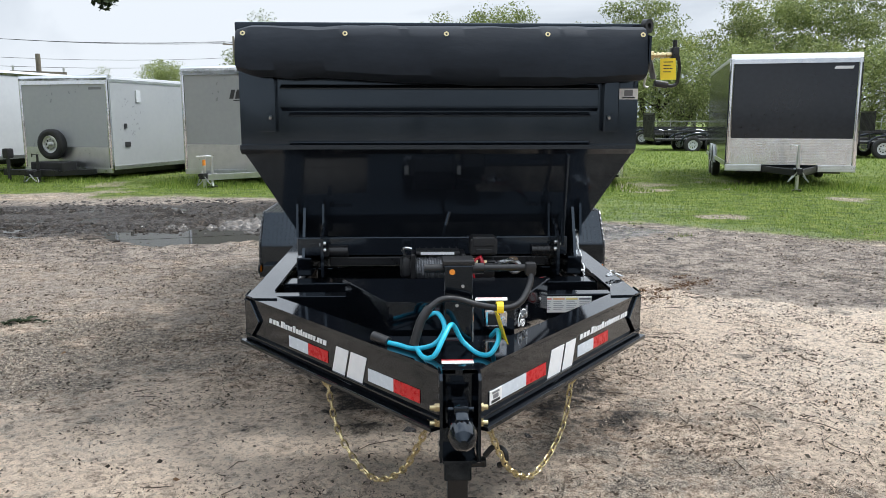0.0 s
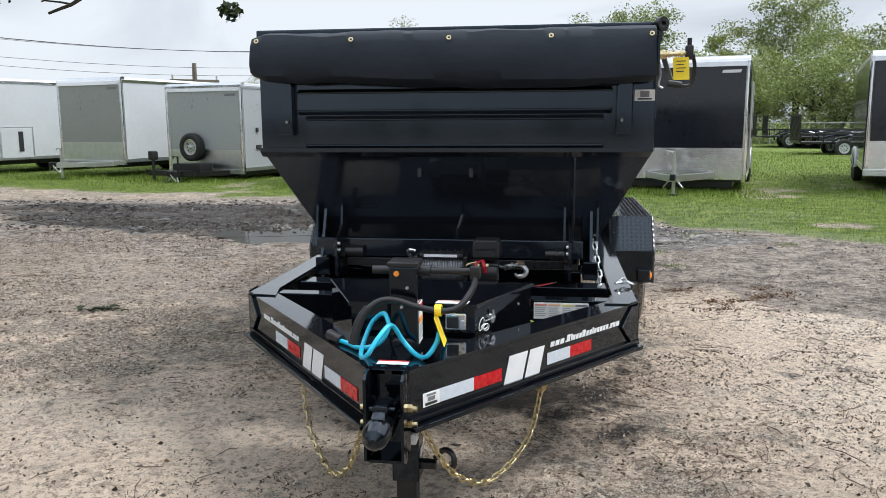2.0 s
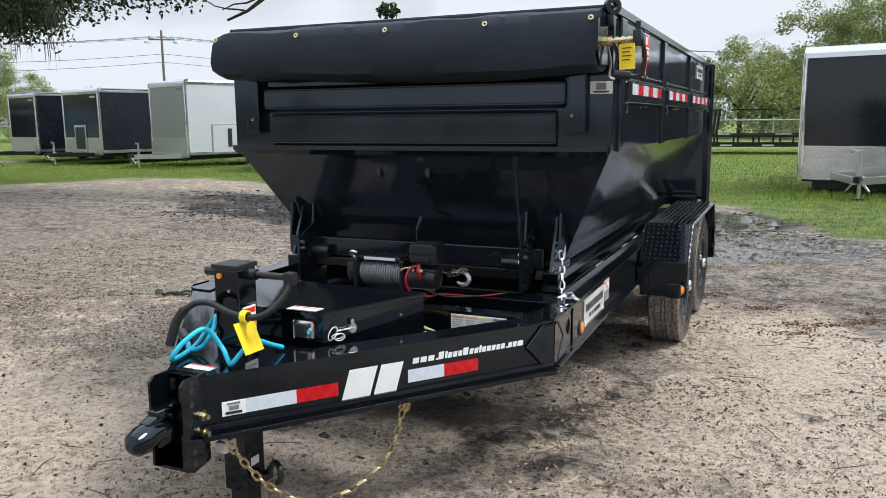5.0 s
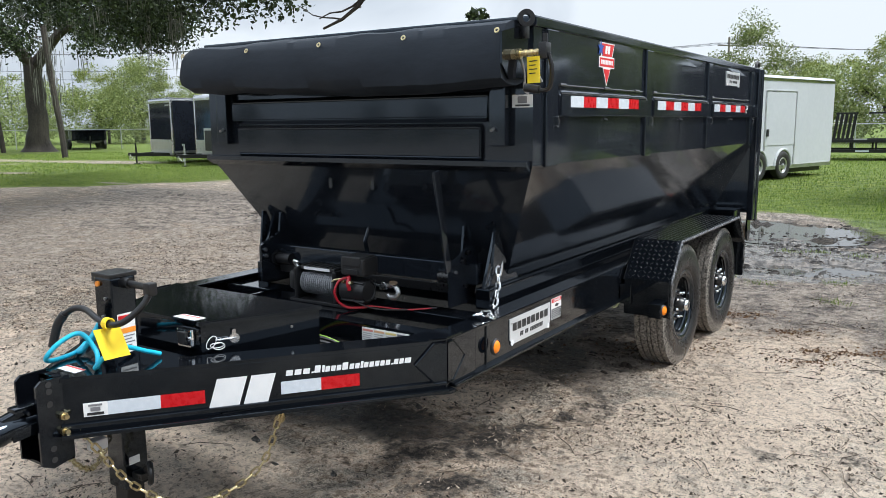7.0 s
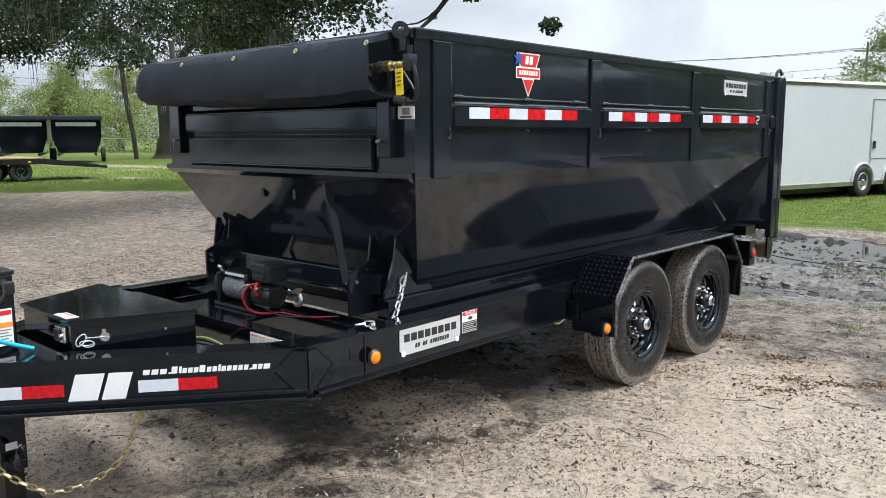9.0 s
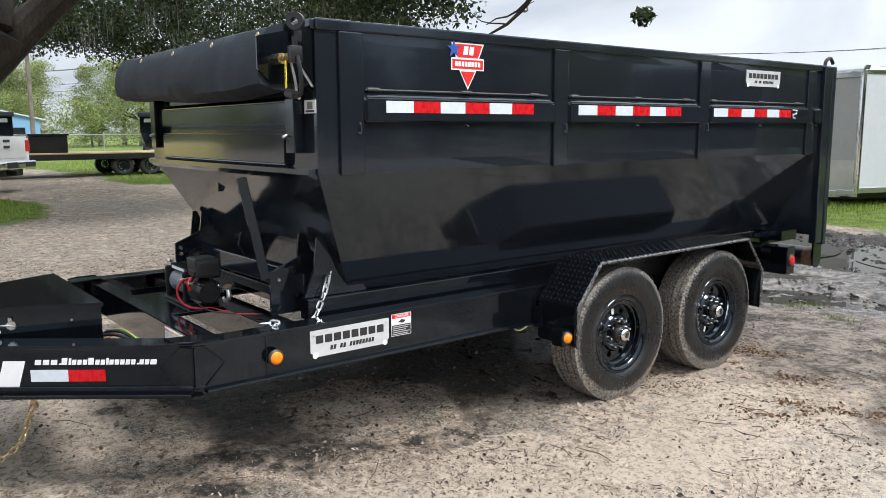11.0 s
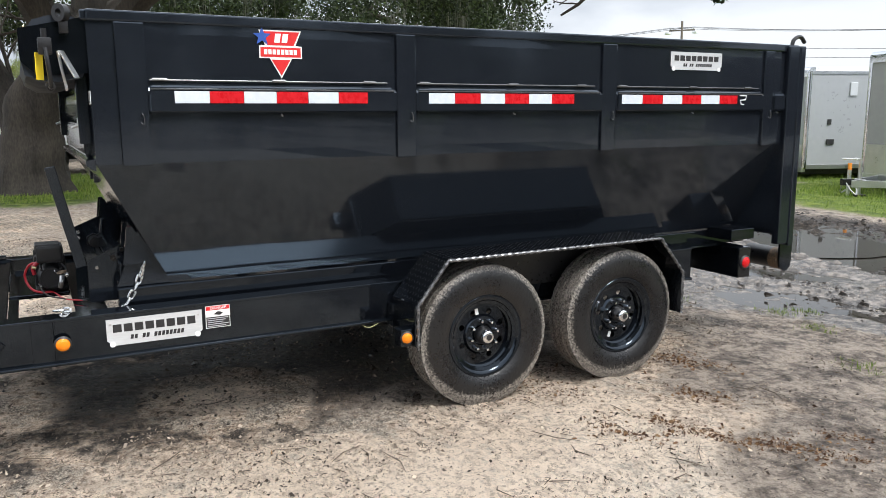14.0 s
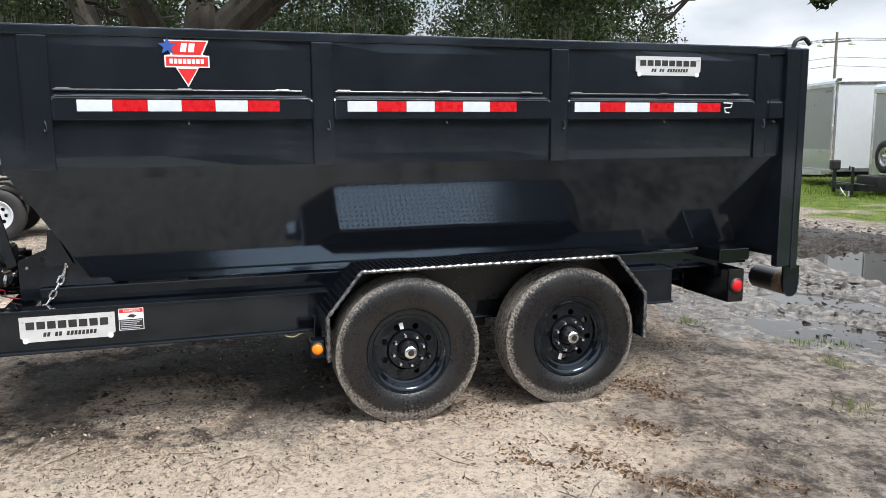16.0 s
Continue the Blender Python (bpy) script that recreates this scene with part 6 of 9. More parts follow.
for x in (-0.115, -0.08, -0.04, 0.0, 0.04, 0.075):
    box(bm, x - 0.003, x + 0.003, WY - 0.052, WY + 0.052, 0.827, 0.835, 0.001)
tb = part("tie_bar", bm, BLACK_PLASTIC, winch)
part("lettering_bar", plate(B(), (-0.11, WY - 0.0502, 0.810), (1, 0, 0), (0, 0, 1), rect(0, 0, 0.17, 0.014), 0.001), WHITE_VINYL, tb)
bm = B()
box(bm, 0.138, 0.278, WY - 0.062, WY + 0.062, 0.806, 0.895, 0.016)
box(bm, 0.15, 0.266, WY - 0.066, WY + 0.05, 0.85, 0.902, 0.008)
box(bm, 0.17, 0.25, WY - 0.068, WY - 0.06, 0.815, 0.84, 0.003)
part("control_box", bm, BLACK_PLASTIC, winch)
for pts, mt, r in (([(0.19, WY - 0.055, 0.80), (0.16, WY - 0.095, 0.785), (0.15, WY - 0.12, 0.735), (0.165, WY - 0.11, 0.685), (0.20, WY - 0.085, 0.658), (0.245, WY - 0.05, 0.654), (0.262, WY - 0.01, 0.655)], RED_WIRE, 0.0062),
                   ([(0.19, WY - 0.055, 0.80), (0.20, WY - 0.08, 0.775), (0.205, WY - 0.075, 0.74)], RED_WIRE, 0.010),
                   ([(0.16, WY - 0.06, 0.79), (0.125, WY - 0.085, 0.785), (0.11, WY - 0.09, 0.775)], GOLD, 0.005),
                   ([(0.262, WY - 0.01, 0.656), (0.30, WY + 0.01, 0.655), (0.45, WY + 0.05, 0.65), (0.56, WY + 0.14, 0.655)], RED_WIRE, 0.0035),
                   ([(0.2, WY - 0.06, 0.69), (0.32, WY - 0.03, 0.655), (0.45, WY + 0.05, 0.65), (0.56, WY + 0.14, 0.655)], BLACK_PLASTIC, 0.004)):
    part("cable", tube(B(), smooth_path(pts, 6), r, 8), mt, winch, "", True)
for dx in (0.17, 0.215):
    part("terminal", rod(B(), (dx, WY - 0.065, 0.775), (dx, WY - 0.085, 0.78), 0.008, seg=8), GOLD, winch)
bm = B()
tube(bm, smooth_path([(-0.175, WY, 0.79), (-0.20, WY - 0.02, 0.828), (-0.185, WY - 0.04, 0.843), (-0.155, WY - 0.04, 0.838)], 5), 0.008, 8)
part("clutch_lever", bm, ZINC, winch, "", True)
# hook, clevis and swivel of the winch line, hung behind the motor
bm = B()
tube(bm, smooth_path([(0.335, 4.21, 0.752), (0.36, 4.205, 0.760), (0.392, 4.20, 0.752), (0.408, 4.195, 0.728), (0.392, 4.19, 0.706), (0.362, 4.19, 0.704), (0.348, 4.19, 0.716)], 6), [0.010] * 12 + [0.012] * 18 + [0.007] * 7, 8)
part("line_hook", bm, STEEL, winch, "dull steel line hook", True)
bm = B()
for q in (-0.014, 0.014):
    beam(bm, (0.292, 4.215 + q, 0.742), (0.345, 4.208 + q, 0.752), 0.007, 0.026, 0.003)
rod(bm, (0.340, 4.186, 0.752), (0.340, 4.232, 0.752), 0.008, seg=10)
part("clevis", bm, ZINC, winch, "bright clevis", True)
bm = B()
revolve(bm, [(0.0001, -0.004), (0.020, -0.004), (0.024, 0.0), (0.020, 0.004), (0.0001, 0.004)], 18, pose(0.375, 4.20, 0.772, 12, 8, 0))
part("swivel_washer", bm, RUST, winch, "worn washer", True)
part("cotter_pin", tube(B(), smooth_path([(0.325, 4.175, 0.768), (0.335, 4.172, 0.778), (0.352, 4.172, 0.770), (0.372, 4.175, 0.776)], 4), 0.0032, 6), ZINC, winch, "", True)
part("winch_rope_tail", tube(B(), smooth_path([(0.09, 4.20, 0.775), (0.18, 4.222, 0.760), (0.295, 4.216, 0.744)], 5), 0.006, 6), ROPE, winch, "grey wire rope run out to the hook", True)

# ---- tool box on the tongue ----
tool_box = thing("tongue_tool_box", (0, 3.4, 0.49), "black tapered steel tongue tool box with chrome latch", "tool box")
bm = B()
TB = [(-0.245, 3.165), (0.245, 3.165), (0.448, 3.60), (-0.448, 3.60)]
poly(bm, TB, "z", 0.50, 0.772)
part("box_body", bm, BLACK, tool_box)
bm = B()
poly(bm, [(-0.255, 3.152), (0.255, 3.152), (0.462, 3.61), (-0.462, 3.61)], "z", 0.772, 0.790)
bmesh.ops.bevel(bm, geom=list(bm.edges), offset=0.004, segments=2, affect="EDGES")
part("lid", bm, BLACK, tool_box)
lt = part("latch", box(B(), 0.125, 0.215, 3.146, 3.165, 0.685, 0.757, 0.008), CHROME, tool_box, "chrome paddle latch")
part("paddle", box(B(), 0.138, 0.185, 3.138, 3.147, 0.698, 0.744, 0.004), INK, lt)
part("lock", rod(B(), (0.2, 3.136, 0.72), (0.2, 3.147, 0.72), 0.009, seg=14), CHROME, lt)
bs = Vector((0.203, 0.435, 0)).normalized()
bnv = Vector((bs.y, -bs.x, 0))
def on_side(a, z, lift=0.0):
    return Vector((0.245, 3.165, 0)) + bs * a + bnv * lift + Vector((0, 0, z))
bm = B()
rod(bm, on_side(0.05, 0.712, 0.012), on_side(0.13, 0.712, 0.012), 0.004, seg=8)
rod(bm, on_side(0.125, 0.71, 0.0), on_side(0.125, 0.71, 0.012), 0.019, seg=20)
plate(bm, on_side(0.115, 0.715, 0.010), bs, (0, 0, 1), rect(0, 0, 0.014, 0.03), 0.004)
hs = part("hasp", bm, ZINC, tool_box)
bm = B()
for k, (ca, cz, ra, rz, tilt) in enumerate(((0.035, 0.705, 0.016, 0.024, 0.5), (0.055, 0.692, 0.026, 0.010, 0.2), (0.062, 0.688, 0.022, 0.013, -0.3))):
    o = [on_side(ca + ra * math.cos(2 * math.pi * j / 16) + tilt * rz * math.sin(2 * math.pi * j / 16), cz + rz * math.sin(2 * math.pi * j / 16) - 0.3 * tilt * ra * math.cos(2 * math.pi * j / 16), 0.010 + 0.003 * k) for j in range(17)]
    tube(bm, o, 0.0019, 6)
part("key_cord", bm, WHITE_WIRE, tool_box, "coil of white cord with keys", True)
part("rivet", rod(B(), on_side(0.36, 0.72, 0.0), on_side(0.36, 0.72, 0.004), 0.006, seg=10), STEEL, tool_box)
tl = part("lid_label", plate(B(), (0.09, 3.162, 0.7905), (1, 0, 0), (0.12, 1, 0), rect(0, 0, 0.125, 0.05), 0.0015), LABEL, tool_box, "white sticker with a red line")
part("red_line", plate(B(), (0.10, 3.195, 0.792), (1, 0, 0), (0.12, 1, 0), rect(0, 0, 0.10, 0.008), 0.001), RED_INK, tl)

# ---- breakaway cable and tag ----
cable = thing("breakaway_cable", (0, 2.9, 0.70), "coiled bright blue breakaway cable with a black plug", "cable")
bm = B()
tube(bm, smooth_path([(-0.245, 2.995, 0.675), (-0.21, 2.965, 0.676), (-0.144, 2.90, 0.679), (-0.074, 2.885, 0.702), (-0.040, 2.90, 0.755), (-0.066, 2.955, 0.795), (-0.118, 2.985, 0.755), (-0.140, 2.93, 0.690), (-0.120, 2.81, 0.677), (-0.082, 2.742, 0.700), (-0.048, 2.775, 0.755), (-0.016, 2.840, 0.782), (0.021, 2.873, 0.715), (0.073, 2.843, 0.677), (0.115, 2.808, 0.685), (0.145, 2.832, 0.727), (0.147, 2.885, 0.748), (0.142, 3.00, 0.700), (0.142, 3.055, 0.677)], 8), 0.0088, 10)
part("blue_sheath", bm, CYAN, cable, "", True)
bm = B()
rod(bm, (-0.300, 3.035, 0.690), (-0.242, 2.993, 0.678), 0.019, seg=14)
part("plug", bm, BLACK_PLASTIC, cable, "", True)
ytag = thing("yellow_tag", (0.16, 2.86, 0.70), "yellow plastic tag tied round the jack handle", "tag")
bm = B()
plate(bm, (0.143, 2.792, 0.826), (-0.06, 0.99, -0.06), (0.30, 0.12, -0.95), rect(0, 0, 0.108, 0.112), 0.0018)
part("tag_leaf", bm, YELLOW_INK, ytag)
bm = B()
revolve(bm, [(0.017, -0.012), (0.021, -0.012), (0.021, 0.012), (0.017, 0.012)], 16, pose(0.15, 2.846, 0.84, 0, 90, 0), closed=True)
part("tag_loop", bm, YELLOW_INK, ytag)

# ---- chains ----
def link_mesh(name, length, width, r, material):
    bm = B()
    pts = []
    for k in range(28):
        a = 2 * math.pi * k / 28
        x = (width / 2 - r) * math.cos(a)
        y = (width / 2 - r) * math.sin(a) + (length - width) / 2 * (1 if math.sin(a) >= 0 else -1)
        pts.append((x, y, 0))
    pts.append(pts[0])
    tube(bm, pts, r, 6, caps=False)
    return mesh_of(name, bm, material, True)


def chain(name, pts, me, pitch, label, base):
    """Links strung along a line of points."""
    root = thing(name, base, label, "chain")
    p = [Vector(v) for v in pts]
    cum = [0.0]
    for a, b in zip(p, p[1:]):
        cum.append(cum[-1] + (b - a).length)
    n = int(cum[-1] / pitch)
    for k in range(n + 1):
        d = k * pitch
        i = max(j for j in range(len(p) - 1) if cum[j] <= d + 1e-9) if d < cum[-1] else len(p) - 2
        f = (d - cum[i]) / max(1e-6, cum[i + 1] - cum[i])
        q = p[i].lerp(p[i + 1], f)
        t = (p[i + 1] - p[i]).normalized()
        rot = t.to_track_quat("Y", "Z").to_matrix().to_4x4() @ pose(0, 0, 0, 0, 90 * (k % 2) + 15, 0)
        ob = new("link", me)
        ob.parent = root
        ob.matrix_parent_inverse = Matrix.Translation(-root.location)
        ob.matrix_basis = Matrix.Translation(q) @ rot
    return root


GOLD_LINK = link_mesh("link", 0.046, 0.028, 0.0042, GOLD)
ZINC_LINK = link_mesh("link", 0.054, 0.033, 0.0052, ZINC)
for s in (1, -1):
    pts = smooth_path([(s * 0.505, 3.30, 0.43), (s * 0.473, 3.256, 0.275), (s * 0.43, 3.20, 0.198), (s * 0.365, 3.112, 0.145), (s * 0.286, 3.004, 0.135), (s * 0.19, 2.875, 0.235), (s * 0.12, 2.78, 0.40), (s * 0.10, 2.755, 0.455)], 8)
    c = chain("safety_chain", pts, GOLD_LINK, 0.034, "yellow zinc safety chain hanging under the tongue", (s * 0.3, 2.97, 0.47))
    bm = B()
    tube(bm, smooth_path([(s * 0.505, 3.29, 0.47), (s * 0.52, 3.30, 0.435), (s * 0.505, 3.31, 0.405), (s * 0.485, 3.30, 0.42)], 5), 0.010, 8)
    part("hook", bm, GOLD, c, "", True)
pts = smooth_path([(0.765, 4.53, 0.815), (0.775, 4.51, 0.765), (0.785, 4.475, 0.705), (0.795, 4.44, 0.65), (0.80, 4.42, 0.61)], 6)
c = chain("hold_down_chain", pts, ZINC_LINK, 0.040, "bright zinc hold-down chain on the bin's front corner", (0.765, 4.5, 0.69))
bm = B()
tube(bm, smooth_path([(0.752, 4.545, 0.835), (0.76, 4.55, 0.87), (0.776, 4.545, 0.86), (0.776, 4.53, 0.80), (0.766, 4.52, 0.79)], 5), 0.0065, 8)
part("hook", bm, ZINC, c, "", True)
pts = smooth_path([(0.925, 4.185, 0.684), (0.905, 4.20, 0.69), (0.885, 4.185, 0.69), (0.865, 4.155, 0.688), (0.87, 4.125, 0.684)], 6)
chain("loose_chain", pts, ZINC_LINK, 0.040, "short bright chain lying on the frame rail", (0.8, 4.2, 0.685))

# ---- parked enclosed trailers behind the yard ----
SMALL_TYRE = plain_tyre("tyre")


def star_rim(material):
    bm = B()
    revolve(bm, [(0.215, 0.09), (0.222, 0.085), (0.20, 0.075), (0.19, 0.0), (0.18, 0.0), (0.188, 0.08)], 32, pose(0, 0, 0, 0, 90, 0), closed=True)
    bm2 = B()
    hs = [(0.030, 0.125 * math.cos(2 * math.pi * k / 8), 0.125 * math.sin(2 * math.pi * k / 8)) for k in range(8)]
    holed_disc(bm2, 0.19, hs, pose(0.05, 0, 0, 0, 90, 0), 0.01, 32, 8)
    revolve(bm2, [(0.05, 0.06), (0.05, 0.10), (0.03, 0.115), (0.0001, 0.116)], 16, pose(0, 0, 0, 0, 90, 0))
    tmp = bpy.data.meshes.new("rim_disc")
    bm2.to_mesh(tmp)
    bm2.free()
    bm.from_mesh(tmp)
    bpy.data.meshes.remove(tmp)
    return mesh_of("wheel", bm, material, True)


ALU_RIM, WHITE_RIM = star_rim(ALU), star_rim(WHITE_BODY)


def plain_wheel(parent, x, y, z, s, rim, k=1.0):
    w = new("wheel", rim)
    w.parent = parent
    w.matrix_basis = pose(x, y, z, 0, 0, 0 if s > 0 else 180) @ Matrix.Scale(k, 4)
    child("tyre", SMALL_TYRE, w, Matrix())
    return w


def enclosed_trailer(at, turn, label, length=6.4, width=2.55, top=2.82, low=0.42, front=GREY_BODY, side=WHITE_BODY, guard=ALU_TREAD, guard_h=0.55, trim=CHROME, spare=False, tongue=ALU, door=True, vent=False, bright_tongue=True, logo=None, hatch=False, open_ramp=False, axle=None, gap=0.86, wheel=0.88, sill=(-0.07, 0.05), split_sill=0.0, tongue_z=-0.04, tongue_half=0.85, jack_x=0.09, jack_top=0.42, arch=None):
    """A box trailer whose front faces -y before it is turned; parts are built round its own origin on the ground."""
    t = thing("enclosed_trailer", (0, 0, 0), label, "trailer", "parked enclosed trailers")
    h = width / 2
    bm = B()
    prof = [(-h, low), (h, low), (h, top - 0.12), (h - 0.04, top - 0.03), (h - 0.14, top), (-h + 0.14, top), (-h + 0.04, top - 0.03), (-h, top - 0.12)]
    poly(bm, prof, "y", 0.02, length)
    part("body", bm, side, t)
    part("front_panel", box(B(), -h + 0.07, h - 0.07, -0.012, 0.02, low + guard_h, top - 0.20, 0.006), front, t)
    part("stone_guard", box(B(), -h + 0.07, h - 0.07, -0.018, 0.02, low + 0.04, low + guard_h, 0.004), guard, t, "bright stone guard across the front")
    for s in (1, -1):
        bm = B()
        rod(bm, (s * (h - 0.04), 0.02, low), (s * (h - 0.04), 0.02, top - 0.10), 0.058, seg=16)
        part("corner_trim", bm, trim, t, "", True)
        part("side_trim", box(B(), s * (h - 0.004), s * (h + 0.012), 0.05, length, low, low + 0.10, 0.004), ALU, t)
        part("roof_trim", box(B(), s * (h - 0.03), s * (h + 0.014), 0.04, length, top - 0.15, top - 0.07, 0.008), trim if s > 0 else ALU, t)
    bm = B()
    poly(bm, [(-0.035, top - 0.20), (0.12, top - 0.20), (0.14, top + 0.006), (0.06, top + 0.012), (0.005, top - 0.005), (-0.022, top - 0.05), (-0.034, top - 0.11)], "x", -h + 0.01, h - 0.01)
    part("nose_cap", bm, trim, t, "bright rounded nose cap")
    if split_sill:                 # two bright ribbed sills with the tongue between them
        for s in (1, -1):
            q = part("front_sill", box(B(), s * split_sill, s * (h + 0.005), -0.05, 0.05, low + sill[0], low + sill[1], 0.008), ALU, t)
            for z in (0.25, 0.5, 0.75):
                zz = low + sill[0] + z * (sill[1] - sill[0])
                part("sill_rib", box(B(), s * (split_sill + 0.01), s * h, -0.056, -0.05, zz - 0.008, zz + 0.008, 0.002), ALU, q)
    elif sill:
        part("front_sill", box(B(), -h + 0.02, h - 0.02, -0.04, 0.05, low + sill[0], low + sill[1], 0.008), ALU, t)
    part("underframe", box(B(), -h + 0.25, h - 0.25, 0.1, length - 0.1, low - 0.14, low, 0.01), BLACK_MATT, t)
    # tongue
    tm = tongue
    for s in (1, -1):
        part("tongue_beam", beam(B(), (s * tongue_half, 0.05, low + tongue_z), (s * 0.05, -1.25, low + tongue_z), 0.06, 0.13, 0.006), tm, t)
    bm = B()
    box(bm, -0.05, 0.05, -1.42, -1.18, low + tongue_z - 0.03, low + tongue_z + 0.09, 0.015)
    part("coupler", bm, BLACK_MATT, t)
    bm = B()
    rod(bm, (jack_x, -1.12, 0.03), (jack_x, -1.12, low + jack_top - 0.16), 0.036)
    rod(bm, (jack_x, -1.12, low + jack_top - 0.17), (jack_x, -1.12, low + jack_top), 0.026)
    box(bm, jack_x - 0.075, jack_x + 0.075, -1.20, -1.04, low + tongue_z + 0.065, low + tongue_z + 0.085, 0.004)
    rod(bm, (jack_x + 0.02, -1.12, low + jack_top - 0.02), (jack_x - 0.15, -1.12, low + jack_top), 0.011)
    rod(bm, (jack_x - 0.15, -1.12, low + jack_top + 0.015), (jack_x - 0.15, -1.12, low + jack_top - 0.07), 0.014)
    part("tongue_jack", bm, ALU if bright_tongue else BLACK_MATT, t, "", True)
    part("jack_foot", box(B(), jack_x - 0.09, jack_x + 0.09, -1.21, -1.03, 0.0, 0.04, 0.004), BLACK_MATT, t)
    for s in (1, -1):
        q = [(s * (0.05 + 0.14 * math.sin(math.pi * k / 10)), -1.16 - 0.02 * k, low + tongue_z + 0.02 - 0.20 * math.sin(math.pi * k / 10) ** 0.8) for k in range(11)]
        part("safety_chain", tube(B(), q, [0.016 if k % 2 else 0.009 for k in range(11)], 6), GALV, t, "", True)
    if spare:
        w = plain_wheel(t, -0.28, -0.14, low + 0.62, 1, ALU_RIM, 0.95)
        w.matrix_basis = pose(-0.30, -0.16, low + 0.62, 0, 0, -90) @ Matrix.Scale(0.95, 4)
        part("battery_box", box(B(), -0.45, 0.45, -0.75, -0.25, low - 0.02, low + 0.22, 0.03), BLACK_PLASTIC, t)
        bm = B()
        box(bm, 0.0 - 0.83, 0.17 - 0.83, -1.2, -1.0, low + 0.32, low + 0.55, 0.04)
        rod(bm, (-0.75, -1.1, 0.05), (-0.75, -1.1, low + 0.35), 0.04)
        part("power_jack", bm, BLACK_PLASTIC, t, "black power jack head")
        part("tongue_bar", box(B(), -0.9, 0.55, -1.12, -1.0, low - 0.08, low + 0.06, 0.01), BLACK_MATT, t)
    # axles
    for s in (1, -1):
        y0 = axle or length * 0.56
        for k in range(2):
            plain_wheel(t, s * (h - 0.055), y0 + k * gap, 0.385 * wheel, s, ALU_RIM, wheel)
        bm = B()
        for k in range(2):
            pts = [(y0 + k * gap + 0.42 * math.cos(a), 0.36 + 0.42 * math.sin(a)) for a in [math.pi * j / 14 for j in range(15)]]
            tube(bm, [(s * (h + 0.012), y, z) for y, z in pts], 0.035, 8)
        part("wheel_arch", bm, arch or side, t, "", True)
        bm = B()
        for k in range(2):
            c = y0 + k * gap
            poly(bm, [(c + 0.405 * math.cos(a), 0.36 + 0.405 * math.sin(a)) for a in [math.pi * j / 14 for j in range(15)]], "x", s * (h - 0.002), s * (h + 0.006))
        part("wheel_well", bm, INK, t)
    if door:
        d0 = length * 0.56 - 0.5 if axle is None else axle + 0.26
        part("side_door", box(B(), h, h + 0.014, d0, d0 + 1.5, low + 0.62, top - 0.42, 0.004), side, t)
        bm = B()
        for a, b in (((d0 - 0.02, low + 0.10), (d0 - 0.02, top - 0.40)), ((d0 + 1.52, low + 0.10), (d0 + 1.52, top - 0.40)), ((d0 - 0.02, top - 0.40), (d0 + 1.52, top - 0.40))):
            beam(bm, (h + 0.008, a[0], a[1]), (h + 0.008, b[0], b[1]), 0.03, 0.03, 0.004, up=(1, 0, 0))
        part("door_frame", bm, ALU, t)
        part("door_latch", box(B(), h + 0.016, h + 0.05, d0 + 0.05, d0 + 0.13, low + 0.85, low + 1.03, 0.008), INK, t)
    if vent:
        part("side_vent", box(B(), h, h + 0.03, length * 0.16, length * 0.16 + 0.18, top - 0.62, top - 0.32, 0.01), WHITE_BODY, t)
        for z in (0.55, 1.0):
            part("side_hatch", box(B(), h, h + 0.03, length * 0.08, length * 0.08 + 0.22 * (1.4 - z), low + z, low + z + 0.12, 0.006), INK, t)
    if hatch:
        part("side_hatch", box(B(), h, h + 0.014, 0.9, 1.9, low + 0.06, low + 0.95, 0.01), side, t, "small white side hatch")
        part("hatch_frame", box(B(), h, h + 0.010, 0.86, 1.94, low + 0.02, low + 1.0, 0.01), ALU, t)
        part("hatch_slot", box(B(), h + 0.014, h + 0.03, 1.45, 1.6, low + 0.25, low + 0.85, 0.01), INK, t)
    if logo:
        bm = B()
        plate(bm, (logo[0], -0.013, logo[1]), (1, 0, 0), (0, 0, 1), [(0.0, 0.0), (0.10, 0.0), (0.16, 0.2), (0.06, 0.2)], 0.003)
        plate(bm, (logo[0] + 0.14, -0.013, logo[1]), (1, 0, 0), (0, 0, 1), [(0.0, 0.0), (0.42, 0.0), (0.46, 0.2), (0.06, 0.2)], 0.003)
        plate(bm, (logo[0] + 0.1, -0.013, logo[1] - 0.05), (1, 0, 0), (0, 0, 1), rect(0, 0, 0.42, 0.022), 0.003)
        part("maker_mark", bm, INK, t, "dark slanting maker's mark drawn as plain blocks")
    else:
        part("maker_mark", plate(B(), (h - 0.55, -0.014, top - 0.33), (1, 0, 0), (0, 0, 1), [(0, 0), (0.36, 0), (0.38, 0.06), (0.02, 0.06)], 0.003), GREY_INK if front is not BLACK_BODY else ALU, t)
    if open_ramp:
        part("ramp_door", box(B(), -0.45, 0.35, -0.05, -0.02, low + 0.05, low + 1.0, 0.01), ALU, t, "silver hatch standing open")
        part("ramp_inset", box(B(), -0.36, 0.26, -0.06, -0.05, low + 0.14, low + 0.92, 0.01), INK, t)
    t.matrix_basis = pose(at[0], at[1], float(ground_z(np.array([at[0]]), np.array([at[1]]))[0]), 0, 0, turn)
    return t


enclosed_trailer((8.05, 17.08), -17, "black enclosed trailer with silver trim parked on the grass", front=BLACK_BODY, side=BLACK_BODY, tongue=BLACK_MATT, length=6.2, width=2.62, top=2.84, low=0.44, guard_h=0.61, sill=(-0.10, 0.04), split_sill=0.57, tongue_z=-0.05, tongue_half=0.56, jack_x=0.0, jack_top=0.50, arch=WHITE_BODY)
